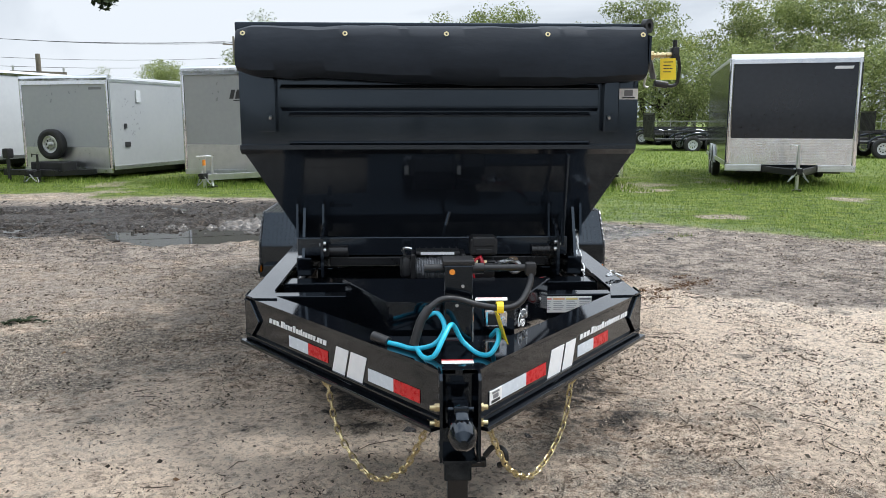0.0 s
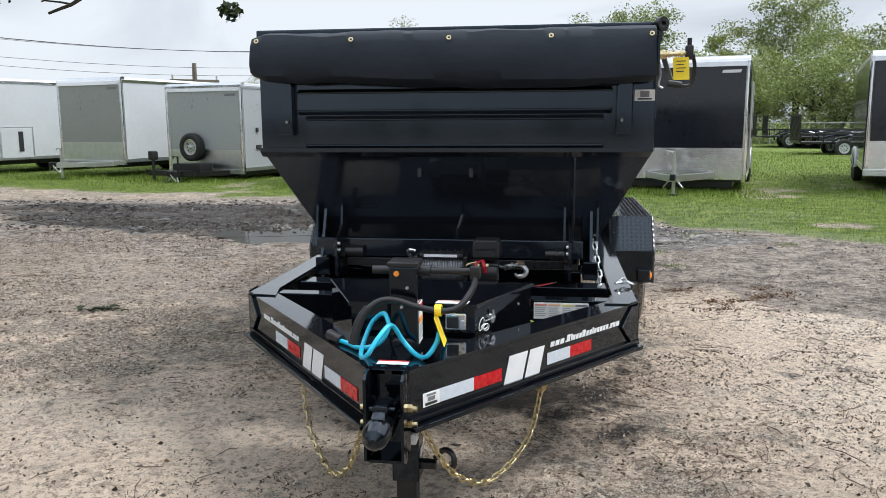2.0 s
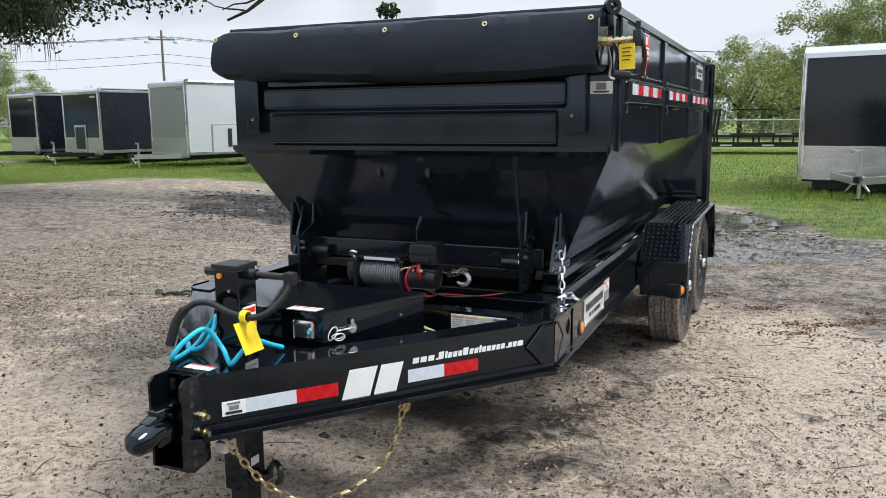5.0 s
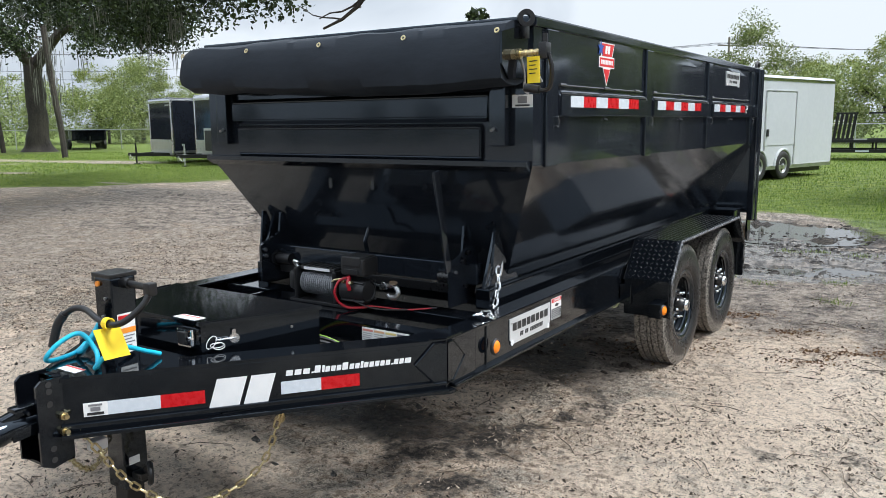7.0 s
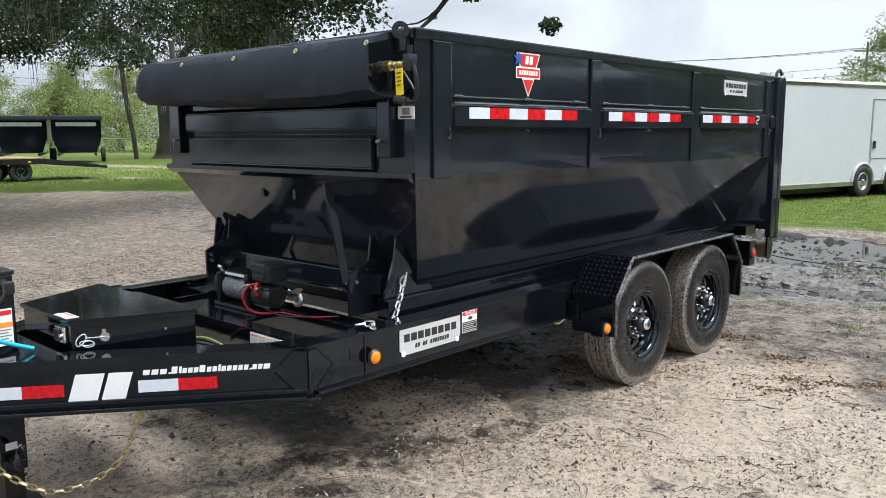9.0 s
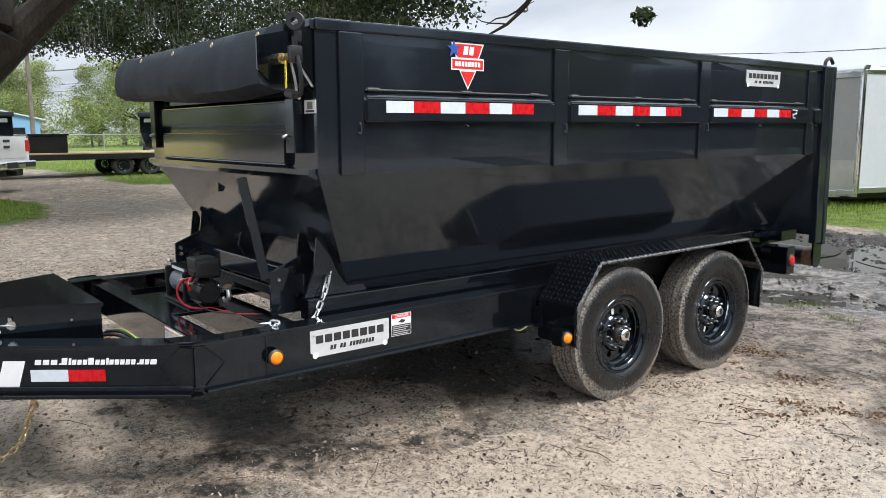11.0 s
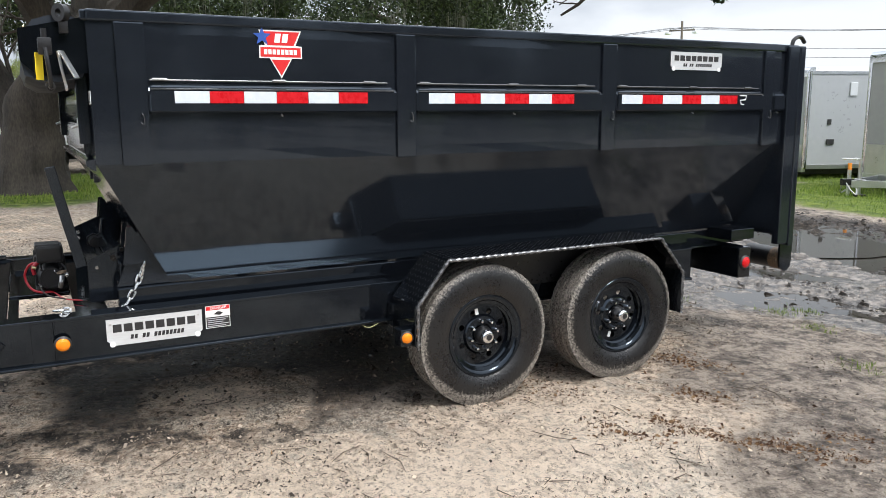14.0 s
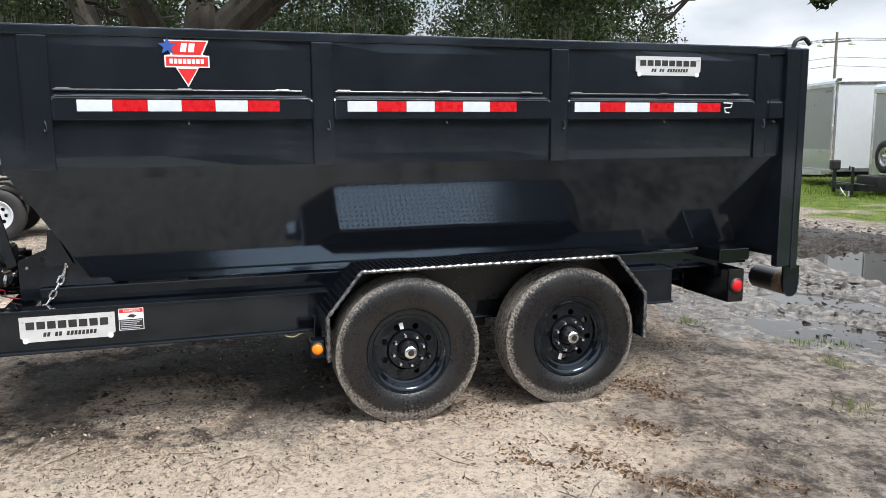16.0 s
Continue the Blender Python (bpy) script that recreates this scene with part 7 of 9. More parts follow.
enclosed_trailer((3.15, 17.42), -14, "black enclosed trailer with tread-plate nose and aluminium tongue", front=BLACK_BODY, side=BLACK_BODY, guard_h=0.69, length=6.0, width=2.6, top=2.76, low=0.22, sill=None, tongue_z=0.13, tongue_half=0.70, jack_x=0.0, jack_top=0.66, arch=WHITE_BODY)
enclosed_trailer((-4.22, 18.55), -17, "white enclosed car trailer with pewter front and side door", front=GREY_BODY, guard=ALU, guard_h=0.62, length=8.15, top=2.66, low=0.27, logo=(-0.05, 1.92), axle=4.21, gap=1.22, wheel=0.94)
enclosed_trailer((-8.62, 20.1), -17, "silver enclosed trailer with a spare wheel on its front", front=SILVER_BODY, side=SILVER_BODY, guard=ALU, spare=True, vent=True, door=False, tongue=BLACK_MATT, length=6.4, top=2.50, low=0.24, bright_tongue=False)
enclosed_trailer((-12.38, 21.0), -18, "white enclosed trailer with pewter front and bright corner trim", front=GREY_BODY, guard=ALU, length=7.0, top=2.74, door=False)
enclosed_trailer((-17.3, 21.4), -21, "white enclosed trailer with a small side hatch", front=GREY_BODY, guard=ALU, length=7.0, top=2.84, door=False, hatch=True)
enclosed_trailer((-21.8, 21.9), -14, "black enclosed trailer with silver front and open hatch", front=BLACK_BODY, side=BLACK_BODY, guard=ALU, length=6.0, top=2.7, open_ramp=True, tongue=BLACK_MATT)
enclosed_trailer((-25.3, 22.3), -14, "black enclosed trailer with silver lower panel", front=BLACK_BODY, side=BLACK_BODY, guard=ALU, length=5.0, width=2.2, top=2.65, tongue=BLACK_MATT, bright_tongue=False)

# orange jack on the white car trailer's tongue
oj = thing("tongue_jack_handle", (-4.6, 17.35, 0.5), "orange-red jack top on an aluminium trailer tongue", "jack")
part("jack_head", rod(B(), (-4.6, 17.35, 0.40), (-4.6, 17.35, 0.62), 0.034, seg=16), ORANGE_INK, oj, "", True)
part("jack_arm", rod(B(), (-4.75, 17.33, 0.69), (-4.45, 17.33, 0.70), 0.015), WHITE_VINYL, oj)
part("jack_post", rod(B(), (-4.6, 17.35, 0.0), (-4.6, 17.35, 0.5), 0.035), ALU, oj)

# ---- small open trailers further off ----
def utility_trailer(label):
    t = thing("utility_trailer", (0, 0, 0), label, "trailer", "parked open trailers")
    L, h = 4.6, 1.05
    part("deck", box(B(), -h, h, 0, L, 0.56, 0.64, 0.01), BLACK_MATT, t)
    for s in (1, -1):
        part("top_rail", box(B(), s * h - 0.03, s * h + 0.03, 0, L, 0.95, 1.01, 0.006), BLACK_MATT, t)
        for k in range(6):
            part("rail_post", box(B(), s * h - 0.025, s * h + 0.025, k * L / 5 - 0.025, k * L / 5 + 0.025, 0.62, 0.96), BLACK_MATT, t)
        for k in range(2):
            plain_wheel(t, s * (h + 0.16), L * 0.42 + k * 0.95, 0.38, s, WHITE_RIM, 1.0)
        bm = B()
        tube(bm, [(s * (h + 0.16), L * 0.42 + 0.475 + 1.00 * math.cos(a), 0.40 + 0.50 * math.sin(a) ** 0.6) for a in [math.pi * j / 12 for j in range(13)]], 0.05, 6)
        part("fender", bm, BLACK, t)
    gate = part("ramp_gate", box(B(), -h, h, L + 0.02, L + 0.06, 0.64, 0.70), BLACK_MATT, t)
    for k in range(13):
        x = -h + 2 * h * k / 12
        part("gate_bar", box(B(), x - 0.03, x + 0.03, L + 0.02, L + 0.06, 0.66, 1.80), BLACK_MATT, gate)
    part("gate_top", box(B(), -h, h, L + 0.01, L + 0.07, 1.76, 1.82), BLACK_MATT, gate)
    for s in (1, -1):
        part("tongue_beam", beam(B(), (s * 0.8, 0.05, 0.52), (s * 0.04, -1.2, 0.52), 0.07, 0.1), BLACK_MATT, t)
    part("tongue_jack", rod(B(), (0, -1.0, 0.02), (0, -1.0, 0.9), 0.035), BLACK_MATT, t)
    return t


ut = utility_trailer("black open utility trailer with white wheels and a barred ramp gate")
ut.matrix_basis = pose(15.75, 37.2, -0.08, 0, 0, 85)
for x, y, a in ((17.95, 44.9, 84), (17.3, 48.6, 83), (20.5, 29.5, 75), (16.3, 46.9, 82), (24.5, 33.5, 75)):
    copy_thing(ut, pose(x, y, 0, 0, 0, a))


def gate_trailer(label):
    """A long deck on a black frame, with slatted loading gates standing on it."""
    t = thing("gate_trailer", (0, 0, 0), label, "trailer", "parked open trailers")
    part("deck", box(B(), -1.2, 1.2, 0, 10.5, 0.70, 0.80, 0.01), BLACK_MATT, t)
    for s in (1, -1):
        part("frame_rail", box(B(), s * 1.1 - 0.06, s * 1.1 + 0.06, 0, 10.5, 0.32, 0.44, 0.008), BLACK_MATT, t)
        for k in range(14):
            part("rail_post", box(B(), s * 1.1 - 0.03, s * 1.1 + 0.03, 0.1 + k * 0.79, 0.17 + k * 0.79, 0.44, 0.70), BLACK_MATT, t)
            if k % 2 == 0:
                part("white_tape", box(B(), s * 1.162, s * 1.166, 0.25 + k * 0.79, 0.70 + k * 0.79, 0.35, 0.41), WHITE_TAPE, t)
        for k in range(2):
            plain_wheel(t, s * 0.92, 6.0 + k * 0.9, 0.34, s, RIM_ME, 0.88)
    for y0, y1, n, tilt in ((0.15, 0.75, 5, 0.0), (1.0, 1.75, 5, 0.10), (2.2, 3.9, 10, 0.0), (4.5, 6.1, 9, 0.0), (6.6, 8.2, 9, 0.06)):
        gate = part("ramp_gate", box(B(), 1.04, 1.10, y0, y1, 0.80, 0.86, 0.006), BLACK_MATT, t)
        part("gate_top", box(B(), 1.04, 1.10, y0 + tilt, y1 + tilt, 1.76, 1.82, 0.006), BLACK_MATT, gate)
        for k in range(n):
            q = y0 + (y1 - y0) * (k + 0.5) / n
            part("gate_slat", beam(B(), (1.07, q, 0.86), (1.07, q + tilt, 1.76), 0.04, 0.10), BLACK_MATT, gate)
    return t


gt = gate_trailer("long black flat trailer carrying slatted black loading gates")
gt.matrix_basis = pose(-2.9, 35.6, 0, 0, 0, -82)


def dump_trailer(label):
    t = thing("dump_trailer", (0, 0, 0), label, "trailer", "parked dump trailers")
    bm = B()
    poly(bm, [(-1.0, 0.62), (1.0, 0.62), (1.0, 1.25), (-1.0, 1.25)], "y", 0.0, 3.6)
    part("body", bm, BLACK, t)
    part("rim_rail", box(B(), -1.05, 1.05, -0.05, 3.65, 1.24, 1.32, 0.01), BLACK, t)
    for k in range(5):
        part("rib", box(B(), 1.0, 1.05, 0.2 + k * 0.78, 0.28 + k * 0.78, 0.64, 1.25), BLACK_MATT, t)
    for s in (1, -1):
        for k in range(2):
            plain_wheel(t, s * 1.12, 1.5 + k * 0.85, 0.34, s, RIM_ME, 0.88)
        part("tongue_beam", beam(B(), (s * 0.7, 0.05, 0.55), (s * 0.04, -1.3, 0.55), 0.08, 0.12), BLACK_MATT, t)
    part("tongue_jack", rod(B(), (0, -1.0, 0.02), (0, -1.0, 0.95), 0.04), BLACK_MATT, t)
    return t


dt = dump_trailer("black low-sided dump trailer parked by the fence")
dt.matrix_basis = pose(-46.6, 32.6, 0, 0, 0, 62)
copy_thing(dt, pose(-49.0, 34.4, 0, 0, 0, 75))


def raised_bin(at, turn):
    t = thing("roll_off_bin_far", (0, 0, 0), "black roll-off bin standing on a trailer far off", "dumpster", "far roll-off bins")
    bm = B()
    poly(bm, [(-0.8, 0.5), (0.8, 0.5), (1.05, 1.2), (1.05, 2.1), (-1.05, 2.1), (-1.05, 1.2)], "y", 0, 4.0)
    part("body", bm, BLACK, t)
    part("tarp_roll", box(B(), -1.12, 1.12, -0.25, 0.05, 1.98, 2.2, 0.06), TARP, t)
    part("front_band", box(B(), -0.85, 0.85, -0.05, 0.0, 1.72, 1.9, 0.02), ALU, t)
    for s in (1, -1):
        plain_wheel(t, s * 1.1, 2.2, 0.36, s, RIM_ME, 0.92)
        part("frame_rail", box(B(), s * 0.75 - 0.05, s * 0.75 + 0.05, -1.6, 4.0, 0.4, 0.52), BLACK_MATT, t)
    t.matrix_basis = pose(at[0], at[1], 0, 0, 0, turn) @ Matrix.Scale(1.2, 4)
    return t


rb1 = raised_bin((-41.4, 20.9), 66)
raised_bin((-43.0, 18.6), 66)
raised_bin((-45.2, 9.84), 84)

# flat deck trailer with pale timber boards
flat = thing("flat_deck_trailer", (0, 0, 0), "long black flat-deck trailer with pale timber boards", "trailer")
part("frame", box(B(), -1.2, 1.2, 0.0, 7.5, 0.62, 0.82, 0.01), BLACK_MATT, flat)
for k in range(12):
    x = -1.2 + k * 0.2
    part("deck_board", box(B(), x + 0.006, x + 0.194, 0.0, 7.5, 0.822, 0.862, 0.004), WOOD, flat)
bm = B()
poly(bm, [(0.0, 0.82), (0.0, 0.62), (-2.2, 0.40), (-2.2, 0.50)], "x", -1.2, 1.2)
part("dovetail", bm, BLACK_MATT, flat, "black sloping dovetail ramp")
for s in (1, -1):
    for k in range(2):
        plain_wheel(flat, s * 1.02, 0.7 + k * 0.95, 0.37, s, RIM_ME, 0.95)
    part("side_light", box(B(), s * 1.2, s * 1.215, 0.4, 0.5, 0.69, 0.73), YELLOW_INK, flat)
flat.matrix_basis = pose(-25.85, 12.6, 0, 0, 0, 181) @ Matrix.Diagonal((1, 1, 0.95, 1))
cargo = thing("black_toolbox_crate", (-26.2, 8.8, 0.745), "black steel crate standing on a timber deck", "crate")
part("crate_body", box(B(), -26.8, -25.3, 8.15, 9.35, 0.82, 1.40, 0.03), BLACK_MATT, cargo)
part("crate_lid", box(B(), -26.85, -25.25, 8.10, 9.40, 1.40, 1.46, 0.02), BLACK, cargo)

# ---- white pickup ----
def pickup(at, turn):
    t = thing("pickup_truck", (0, 0, 0), "white heavy-duty pickup truck seen from the rear", "truck")
    bm = B()
    # body side outline along y (rear at 0), z
    side = [(0.0, 0.62), (0.0, 1.42), (2.1, 1.45), (2.15, 1.50), (2.55, 1.95), (3.9, 1.97), (4.7, 1.48), (5.9, 1.38), (6.1, 1.1), (6.05, 0.62)]
    poly(bm, side[:3] + [(2.1, 0.62)], "x", -1.0, 1.0)
    bmesh.ops.bevel(bm, geom=list(bm.edges), offset=0.05, segments=3, affect="EDGES")
    part("bed", bm, TRUCK_WHITE, t, "", True)
    bm = B()
    poly(bm, [(2.14, 0.62), (2.14, 1.45), (6.0, 1.40), (6.1, 1.1), (6.05, 0.62)], "x", -1.0, 1.0)
    bmesh.ops.bevel(bm, geom=list(bm.edges), offset=0.06, segments=3, affect="EDGES")
    part("cab_lower", bm, TRUCK_WHITE, t, "", True)
    bm = B()
    poly(bm, [(2.2, 1.42), (2.5, 1.96), (4.0, 1.98), (4.75, 1.42)], "x", -0.86, 0.86)
    bmesh.ops.bevel(bm, geom=list(bm.edges), offset=0.07, segments=3, affect="EDGES")
    part("cab_roof", bm, TRUCK_WHITE, t, "", True)
    bm = B()
    plate(bm, (-0.7, 2.27, 1.47), (1, 0, 0), (0, 0.48, 0.88), rect(0, 0, 1.4, 0.42), 0.02)
    part("rear_window", bm, GLASS_DARK, t)
    for s in (1, -1):
        bm = B()
        poly(bm, [(2.45, 1.47), (2.65, 1.86), (3.9, 1.88), (4.5, 1.47)], "x", s * 0.862, s * 0.872)
        part("side_window", bm, GLASS_DARK, t)
        part("tail_lamp", box(B(), s * 0.80, s * 0.985, -0.02, 0.10, 1.02, 1.32, 0.02), RED_LENS, t, "red tail lamp")
        for y in (1.35, 4.95):
            plain_wheel(t, s * 0.88, y, 0.40, s, ALU_RIM, 1.03)
        for y in (1.35, 4.95):
            bm = B()
            poly(bm, [(y + 0.50 * math.cos(a), 0.44 + 0.50 * math.sin(a)) for a in [math.pi * j / 16 for j in range(17)]], "x", s * 0.985, s * 1.004)
            part("wheel_well", bm, INK, t)
    part("tailgate", box(B(), -0.78, 0.78, -0.03, 0.02, 0.86, 1.41, 0.03), TRUCK_WHITE, t, "", True)
    part("emblem", box(B(), -0.12, 0.12, -0.04, -0.028, 1.12, 1.19, 0.004), INK, t)
    part("gate_handle", box(B(), -0.13, 0.13, -0.045, -0.025, 1.27, 1.34, 0.01), INK, t)
    bp_ = part("rear_bumper", box(B(), -1.0, 1.0, -0.16, 0.02, 0.58, 0.80, 0.04), CHROME, t, "chrome rear bumper", True)
    part("plate_recess", box(B(), -0.22, 0.22, -0.168, -0.15, 0.62, 0.77, 0.01), INK, bp_)
    for s in (1, -1):
        part("bumper_step", box(B(), s * 0.55, s * 0.95, -0.172, -0.15, 0.64, 0.76, 0.01), INK, bp_)
    part("tow_hitch", box(B(), -0.06, 0.06, -0.28, 0.0, 0.44, 0.56, 0.01), BLACK_MATT, t)
    part("underbody", box(B(), -0.8, 0.8, 0.1, 5.9, 0.40, 0.62, 0.02), BLACK_MATT, t)
    t.matrix_basis = pose(at[0], at[1], 0, 0, 0, turn)
    return t


pickup((-18.5, 6.35), 137)

# ---- small service trailer with a hose reel ----
svc = thing("hose_reel_trailer", (-8.1, 2.4, 0), "small service trailer with grey hose reel and spoked wheels", "trailer")
part("deck", box(B(), -8.62, -7.62, 0.9, 3.60, 0.50, 0.58, 0.01), BLACK_MATT, svc)
for x in (-8.55, -7.69):
    part("tail_post", box(B(), x - 0.035, x + 0.035, 3.60, 3.68, 0.12, 0.66, 0.01), DULL_GREY, svc)
part("bumper_beam", box(B(), -8.6, -7.64, 3.60, 3.68, 0.50, 0.60, 0.01), DULL_GREY, svc)
for x, s in ((-7.50, 1), (-8.74, -1)):
    plain_wheel(svc, x + 8.1, 0.10, 0.37, s, WHITE_RIM, 0.97)
    bm = B()
    poly(bm, [(2.95, 0.50), (2.86, 0.74), (2.68, 0.84), (2.32, 0.84), (2.14, 0.74), (2.05, 0.50), (2.10, 0.50), (2.18, 0.71), (2.34, 0.80), (2.66, 0.80), (2.82, 0.71), (2.90, 0.50)], "x", x - 0.12, x + 0.12)
    part("fender", bm, TREAD, svc)
    part("tail_lamp", box(B(), x - 0.05, x + 0.05, 2.96, 2.99, 0.56, 0.62, 0.006), RED_LENS, svc)
reel = part("reel_frame", box(B(), -8.45, -7.80, 3.12, 3.60, 0.58, 0.64, 0.008), DULL_GREY, svc)
for y in (3.16, 3.56):
    bm = B()
    revolve(bm, [(0.27, -0.012), (0.31, -0.012), (0.31, 0.012), (0.27, 0.012)], 28, pose(-8.12, y, 0.96, 90), closed=True)
    for k in range(3):
        beam(bm, (-8.12 - 0.28 * math.cos(k * 1.047), y, 0.96 - 0.28 * math.sin(k * 1.047)), (-8.12 + 0.28 * math.cos(k * 1.047), y, 0.96 + 0.28 * math.sin(k * 1.047)), 0.02, 0.02)
    part("reel_rim", bm, DULL_GREY, reel)
for k in range(9):
    bm = B()
    tube(bm, [(-8.12 + 0.23 * math.cos(2 * math.pi * j / 24), 3.20 + k * 0.04, 0.96 + 0.23 * math.sin(2 * math.pi * j / 24)) for j in range(25)], 0.021, 6)
    part("hose_turn", bm, DULL_GREY, reel, "", True)
part("engine", box(B(), -8.35, -7.95, 2.92, 3.09, 0.68, 0.98, 0.03), RED_INK, svc, "red engine housing")
part("engine_top", box(B(), -8.40, -7.90, 2.86, 3.10, 0.98, 1.10, 0.03), BLACK_PLASTIC, svc)
part("tank", box(B(), -8.5, -7.75, 1.05, 2.05, 0.58, 1.35, 0.10), PALE_YELLOW, svc, "yellowish plastic water tank", True)
for s in (1, -1):
    part("tongue_beam", beam(B(), (-8.12 + s * 0.45, 0.95, 0.48), (-8.12 + s * 0.03, -0.2, 0.48), 0.06, 0.08), BLACK_MATT, svc)
part("tongue_jack", rod(B(), (-8.12, -0.1, 0.02), (-8.12, -0.1, 0.85), 0.03), BLACK_MATT, svc)

# ---- blue shed far off ----
shed = thing("metal_shed", (-70, 13.2, 0), "small blue gabled metal shed with white trim", "building")
bm = B()
poly(bm, [(9.6, 0), (16.8, 0), (16.8, 2.55), (13.2, 3.35), (9.6, 2.55)], "x", -76, -67)
part("wall", bm, BLUE_WALL, shed)
for y0, y1 in ((9.2, 13.2), (17.2, 13.2)):
    bm = B()
    beam(bm, (-71.6, y0, 2.52), (-71.6, y1, 3.42), 9.6, 0.1)
    part("roof_pitch", bm, ROOF_METAL, shed)
for y in (10.6, 13.2, 15.2):
    part("window", box(B(), -67.0, -66.95, y - 0.5, y + 0.5, 1.0, 1.9), GLASS_DARK, shed)

# ---- chain-link fence ----
fence = thing("chain_link_fence", (0, 46, 0), "galvanised chain-link fence along the edge of the yard", "fence")
FENCE = [(46, 30), (31, 46), (14, 53), (-6, 50), (-24, 46), (-42, 40), (-54, 28), (-58, 16), (-58, 2)]
bm_rail, bm_wire = B(), B()
for a, b in zip(FENCE, FENCE[1:]):
    va, vb = Vector((*a, 0)), Vector((*b, 0))
    n = max(1, round((vb - va).length / 3.2))
    for k in range(n):
        p = va.lerp(vb, k / n)
        bm = B()
        rod(bm, p, p + Vector((0, 0, 1.42)), 0.035, seg=6)
        rod(bm, p + Vector((0, 0, 1.40)), p + Vector((0, 0, 1.50)), 0.045, seg=6)
        part("post", bm, GALV, fence)
    rod(bm_rail, va + Vector((0, 0, 1.34)), vb + Vector((0, 0, 1.34)), 0.028, seg=6)
    m_ = int((vb - va).length / 0.16)
    for k in range(m_):
        p, q = va.lerp(vb, k / m_), va.lerp(vb, min(1, (k + 8) / m_))
        for z0, z1 in ((0.05, 1.31), (1.31, 0.05)):
            s0, s1 = p + Vector((0, 0, z0)), q + Vector((0, 0, z1))
            w = Vector((0, 0, 0.0035))
            f = [bm_wire.verts.new(v) for v in (s0 - w, s1 - w, s1 + w, s0 + w)]
            bm_wire.faces.new(f)
part("top_rail", bm_rail, GALV, fence)
tagged(part("wire_mesh", bm_wire, GALV, fence), kind="stuff")

# ---- utility poles and lines ----
def power_pole(x, y, height, lamps):
    t = thing("utility_pole", (x, y, 0), "weathered timber utility pole with a cross arm", "pole", "roadside poles")
    part("pole", rod(B(), (x, y, 0), (x, y, height), 0.16, 0.11, 10), POLE_WOOD, t, "", True)
    part("cross_arm", beam(B(), (x - 1.0, y - 0.75, height - 0.9), (x + 1.0, y + 0.75, height - 0.9), 0.12, 0.14), POLE_WOOD, t)
    for k in (-0.9, 0.0, 0.9):
        part("insulator", rod(B(), (x + k, y + 0.75 * k, height - 0.85), (x + k, y + 0.75 * k, height - 0.6), 0.05, seg=8), GALV, t)
    if lamps:
        for s in (-1, 1):
            part("flood_light", box(B(), x + s * 1.1 - 0.28, x + s * 1.1 + 0.28, y + s * 0.8 - 0.2, y + s * 0.8 + 0.2, height - 1.25, height - 1.05, 0.03), WHITE_VINYL, t)
    return t


POLES = [(-56.6, 63.7, 10.6, True), (-92, 34, 10.4, False), (-20, 92, 10.6, False), (22, 118, 10.6, False), (-18.2, 40.1, 4.6, False), (-120, 8, 10.4, False)]
for p in POLES:
    power_pole(*p)
power_pole(-54.9, 13.95, 8.8, False)
wires = thing("power_lines", (-56, 64, 8), "sagging black power lines strung between poles", "cable")
for order in ((3, 2, 0, 1, 5),):
    for a, b in zip(order, order[1:]):
        pa, pb = POLES[a], POLES[b]
        for k, drop in ((-0.9, 0.62), (0.0, 0.6), (0.9, 0.62), (0.0, 2.3), (0.0, 3.1)):
            A, Bv = Vector((pa[0] + k, pa[1] + 0.75 * k, pa[2] - drop)), Vector((pb[0] + k, pb[1] + 0.75 * k, pb[2] - drop))
            part("wire", tube(B(), [A.lerp(Bv, f / 12) - Vector((0, 0, 1.1 * 4 * (f / 12) * (1 - f / 12))) for f in range(13)], 0.022, 4), INK, wires)

# ---- trees ----
def leaf_cloud(centres, radii, per, size, rng, flat=0.7, corners=4):
    """Quads scattered in clumps; every leaf lies its own way."""
    c = np.repeat(centres, per, axis=0)
    r = np.repeat(radii, per)[:, None]
    n = len(c)
    off = rng.randn(n, 3)
    off /= np.linalg.norm(off, axis=1)[:, None] + 1e-9
    off *= (rng.rand(n, 1) ** 0.45) * r * np.array([1, 1, flat])
    p = c + off
    u = rng.randn(n, 3)
    u /= np.linalg.norm(u, axis=1)[:, None]
    w = rng.randn(n, 3)
    w[:, 2] += 1.2
    v = np.cross(u, w)
    v /= np.linalg.norm(v, axis=1)[:, None] + 1e-9
    s = size * (0.55 + 0.9 * rng.rand(n, 1))
    a, b = u * s * 0.5, v * s * 0.28
    if corners == 3:
        verts = np.stack([p - a - b * 0.7, p + a, p - a * 0.6 + b * 1.3], 1).reshape(-1, 3)
        return verts, np.arange(len(verts)).reshape(-1, 3)
    verts = np.stack([p - a, p - b * 1.1 + a * 0.1, p + a, p + b * 1.1 + a * 0.1], 1).reshape(-1, 3)
    return verts, np.arange(len(verts)).reshape(-1, 4)


def limb(bm, rng, p, d, length, r, depth, tips):
    pts, rs = [p], [r]
    q, dd = p.copy(), d.normalized()
    for k in range(5):
        dd = (dd + Vector(rng.randn(3) * 0.16) + Vector((0, 0, 0.05))).normalized()
        q = q + dd * length / 5
        pts.append(q.copy())
        rs.append(r * (1 - 0.13 * (k + 1)))
    tube(bm, pts, rs, 5)
    if depth == 0:
        tips.append(q)
        return
    for k in range(3):
        nd = (dd + Vector(rng.randn(3) * 0.75)).normalized()
        limb(bm, rng, pts[2 + k], nd, length * 0.62, rs[2 + k] * 0.6, depth - 1, tips)


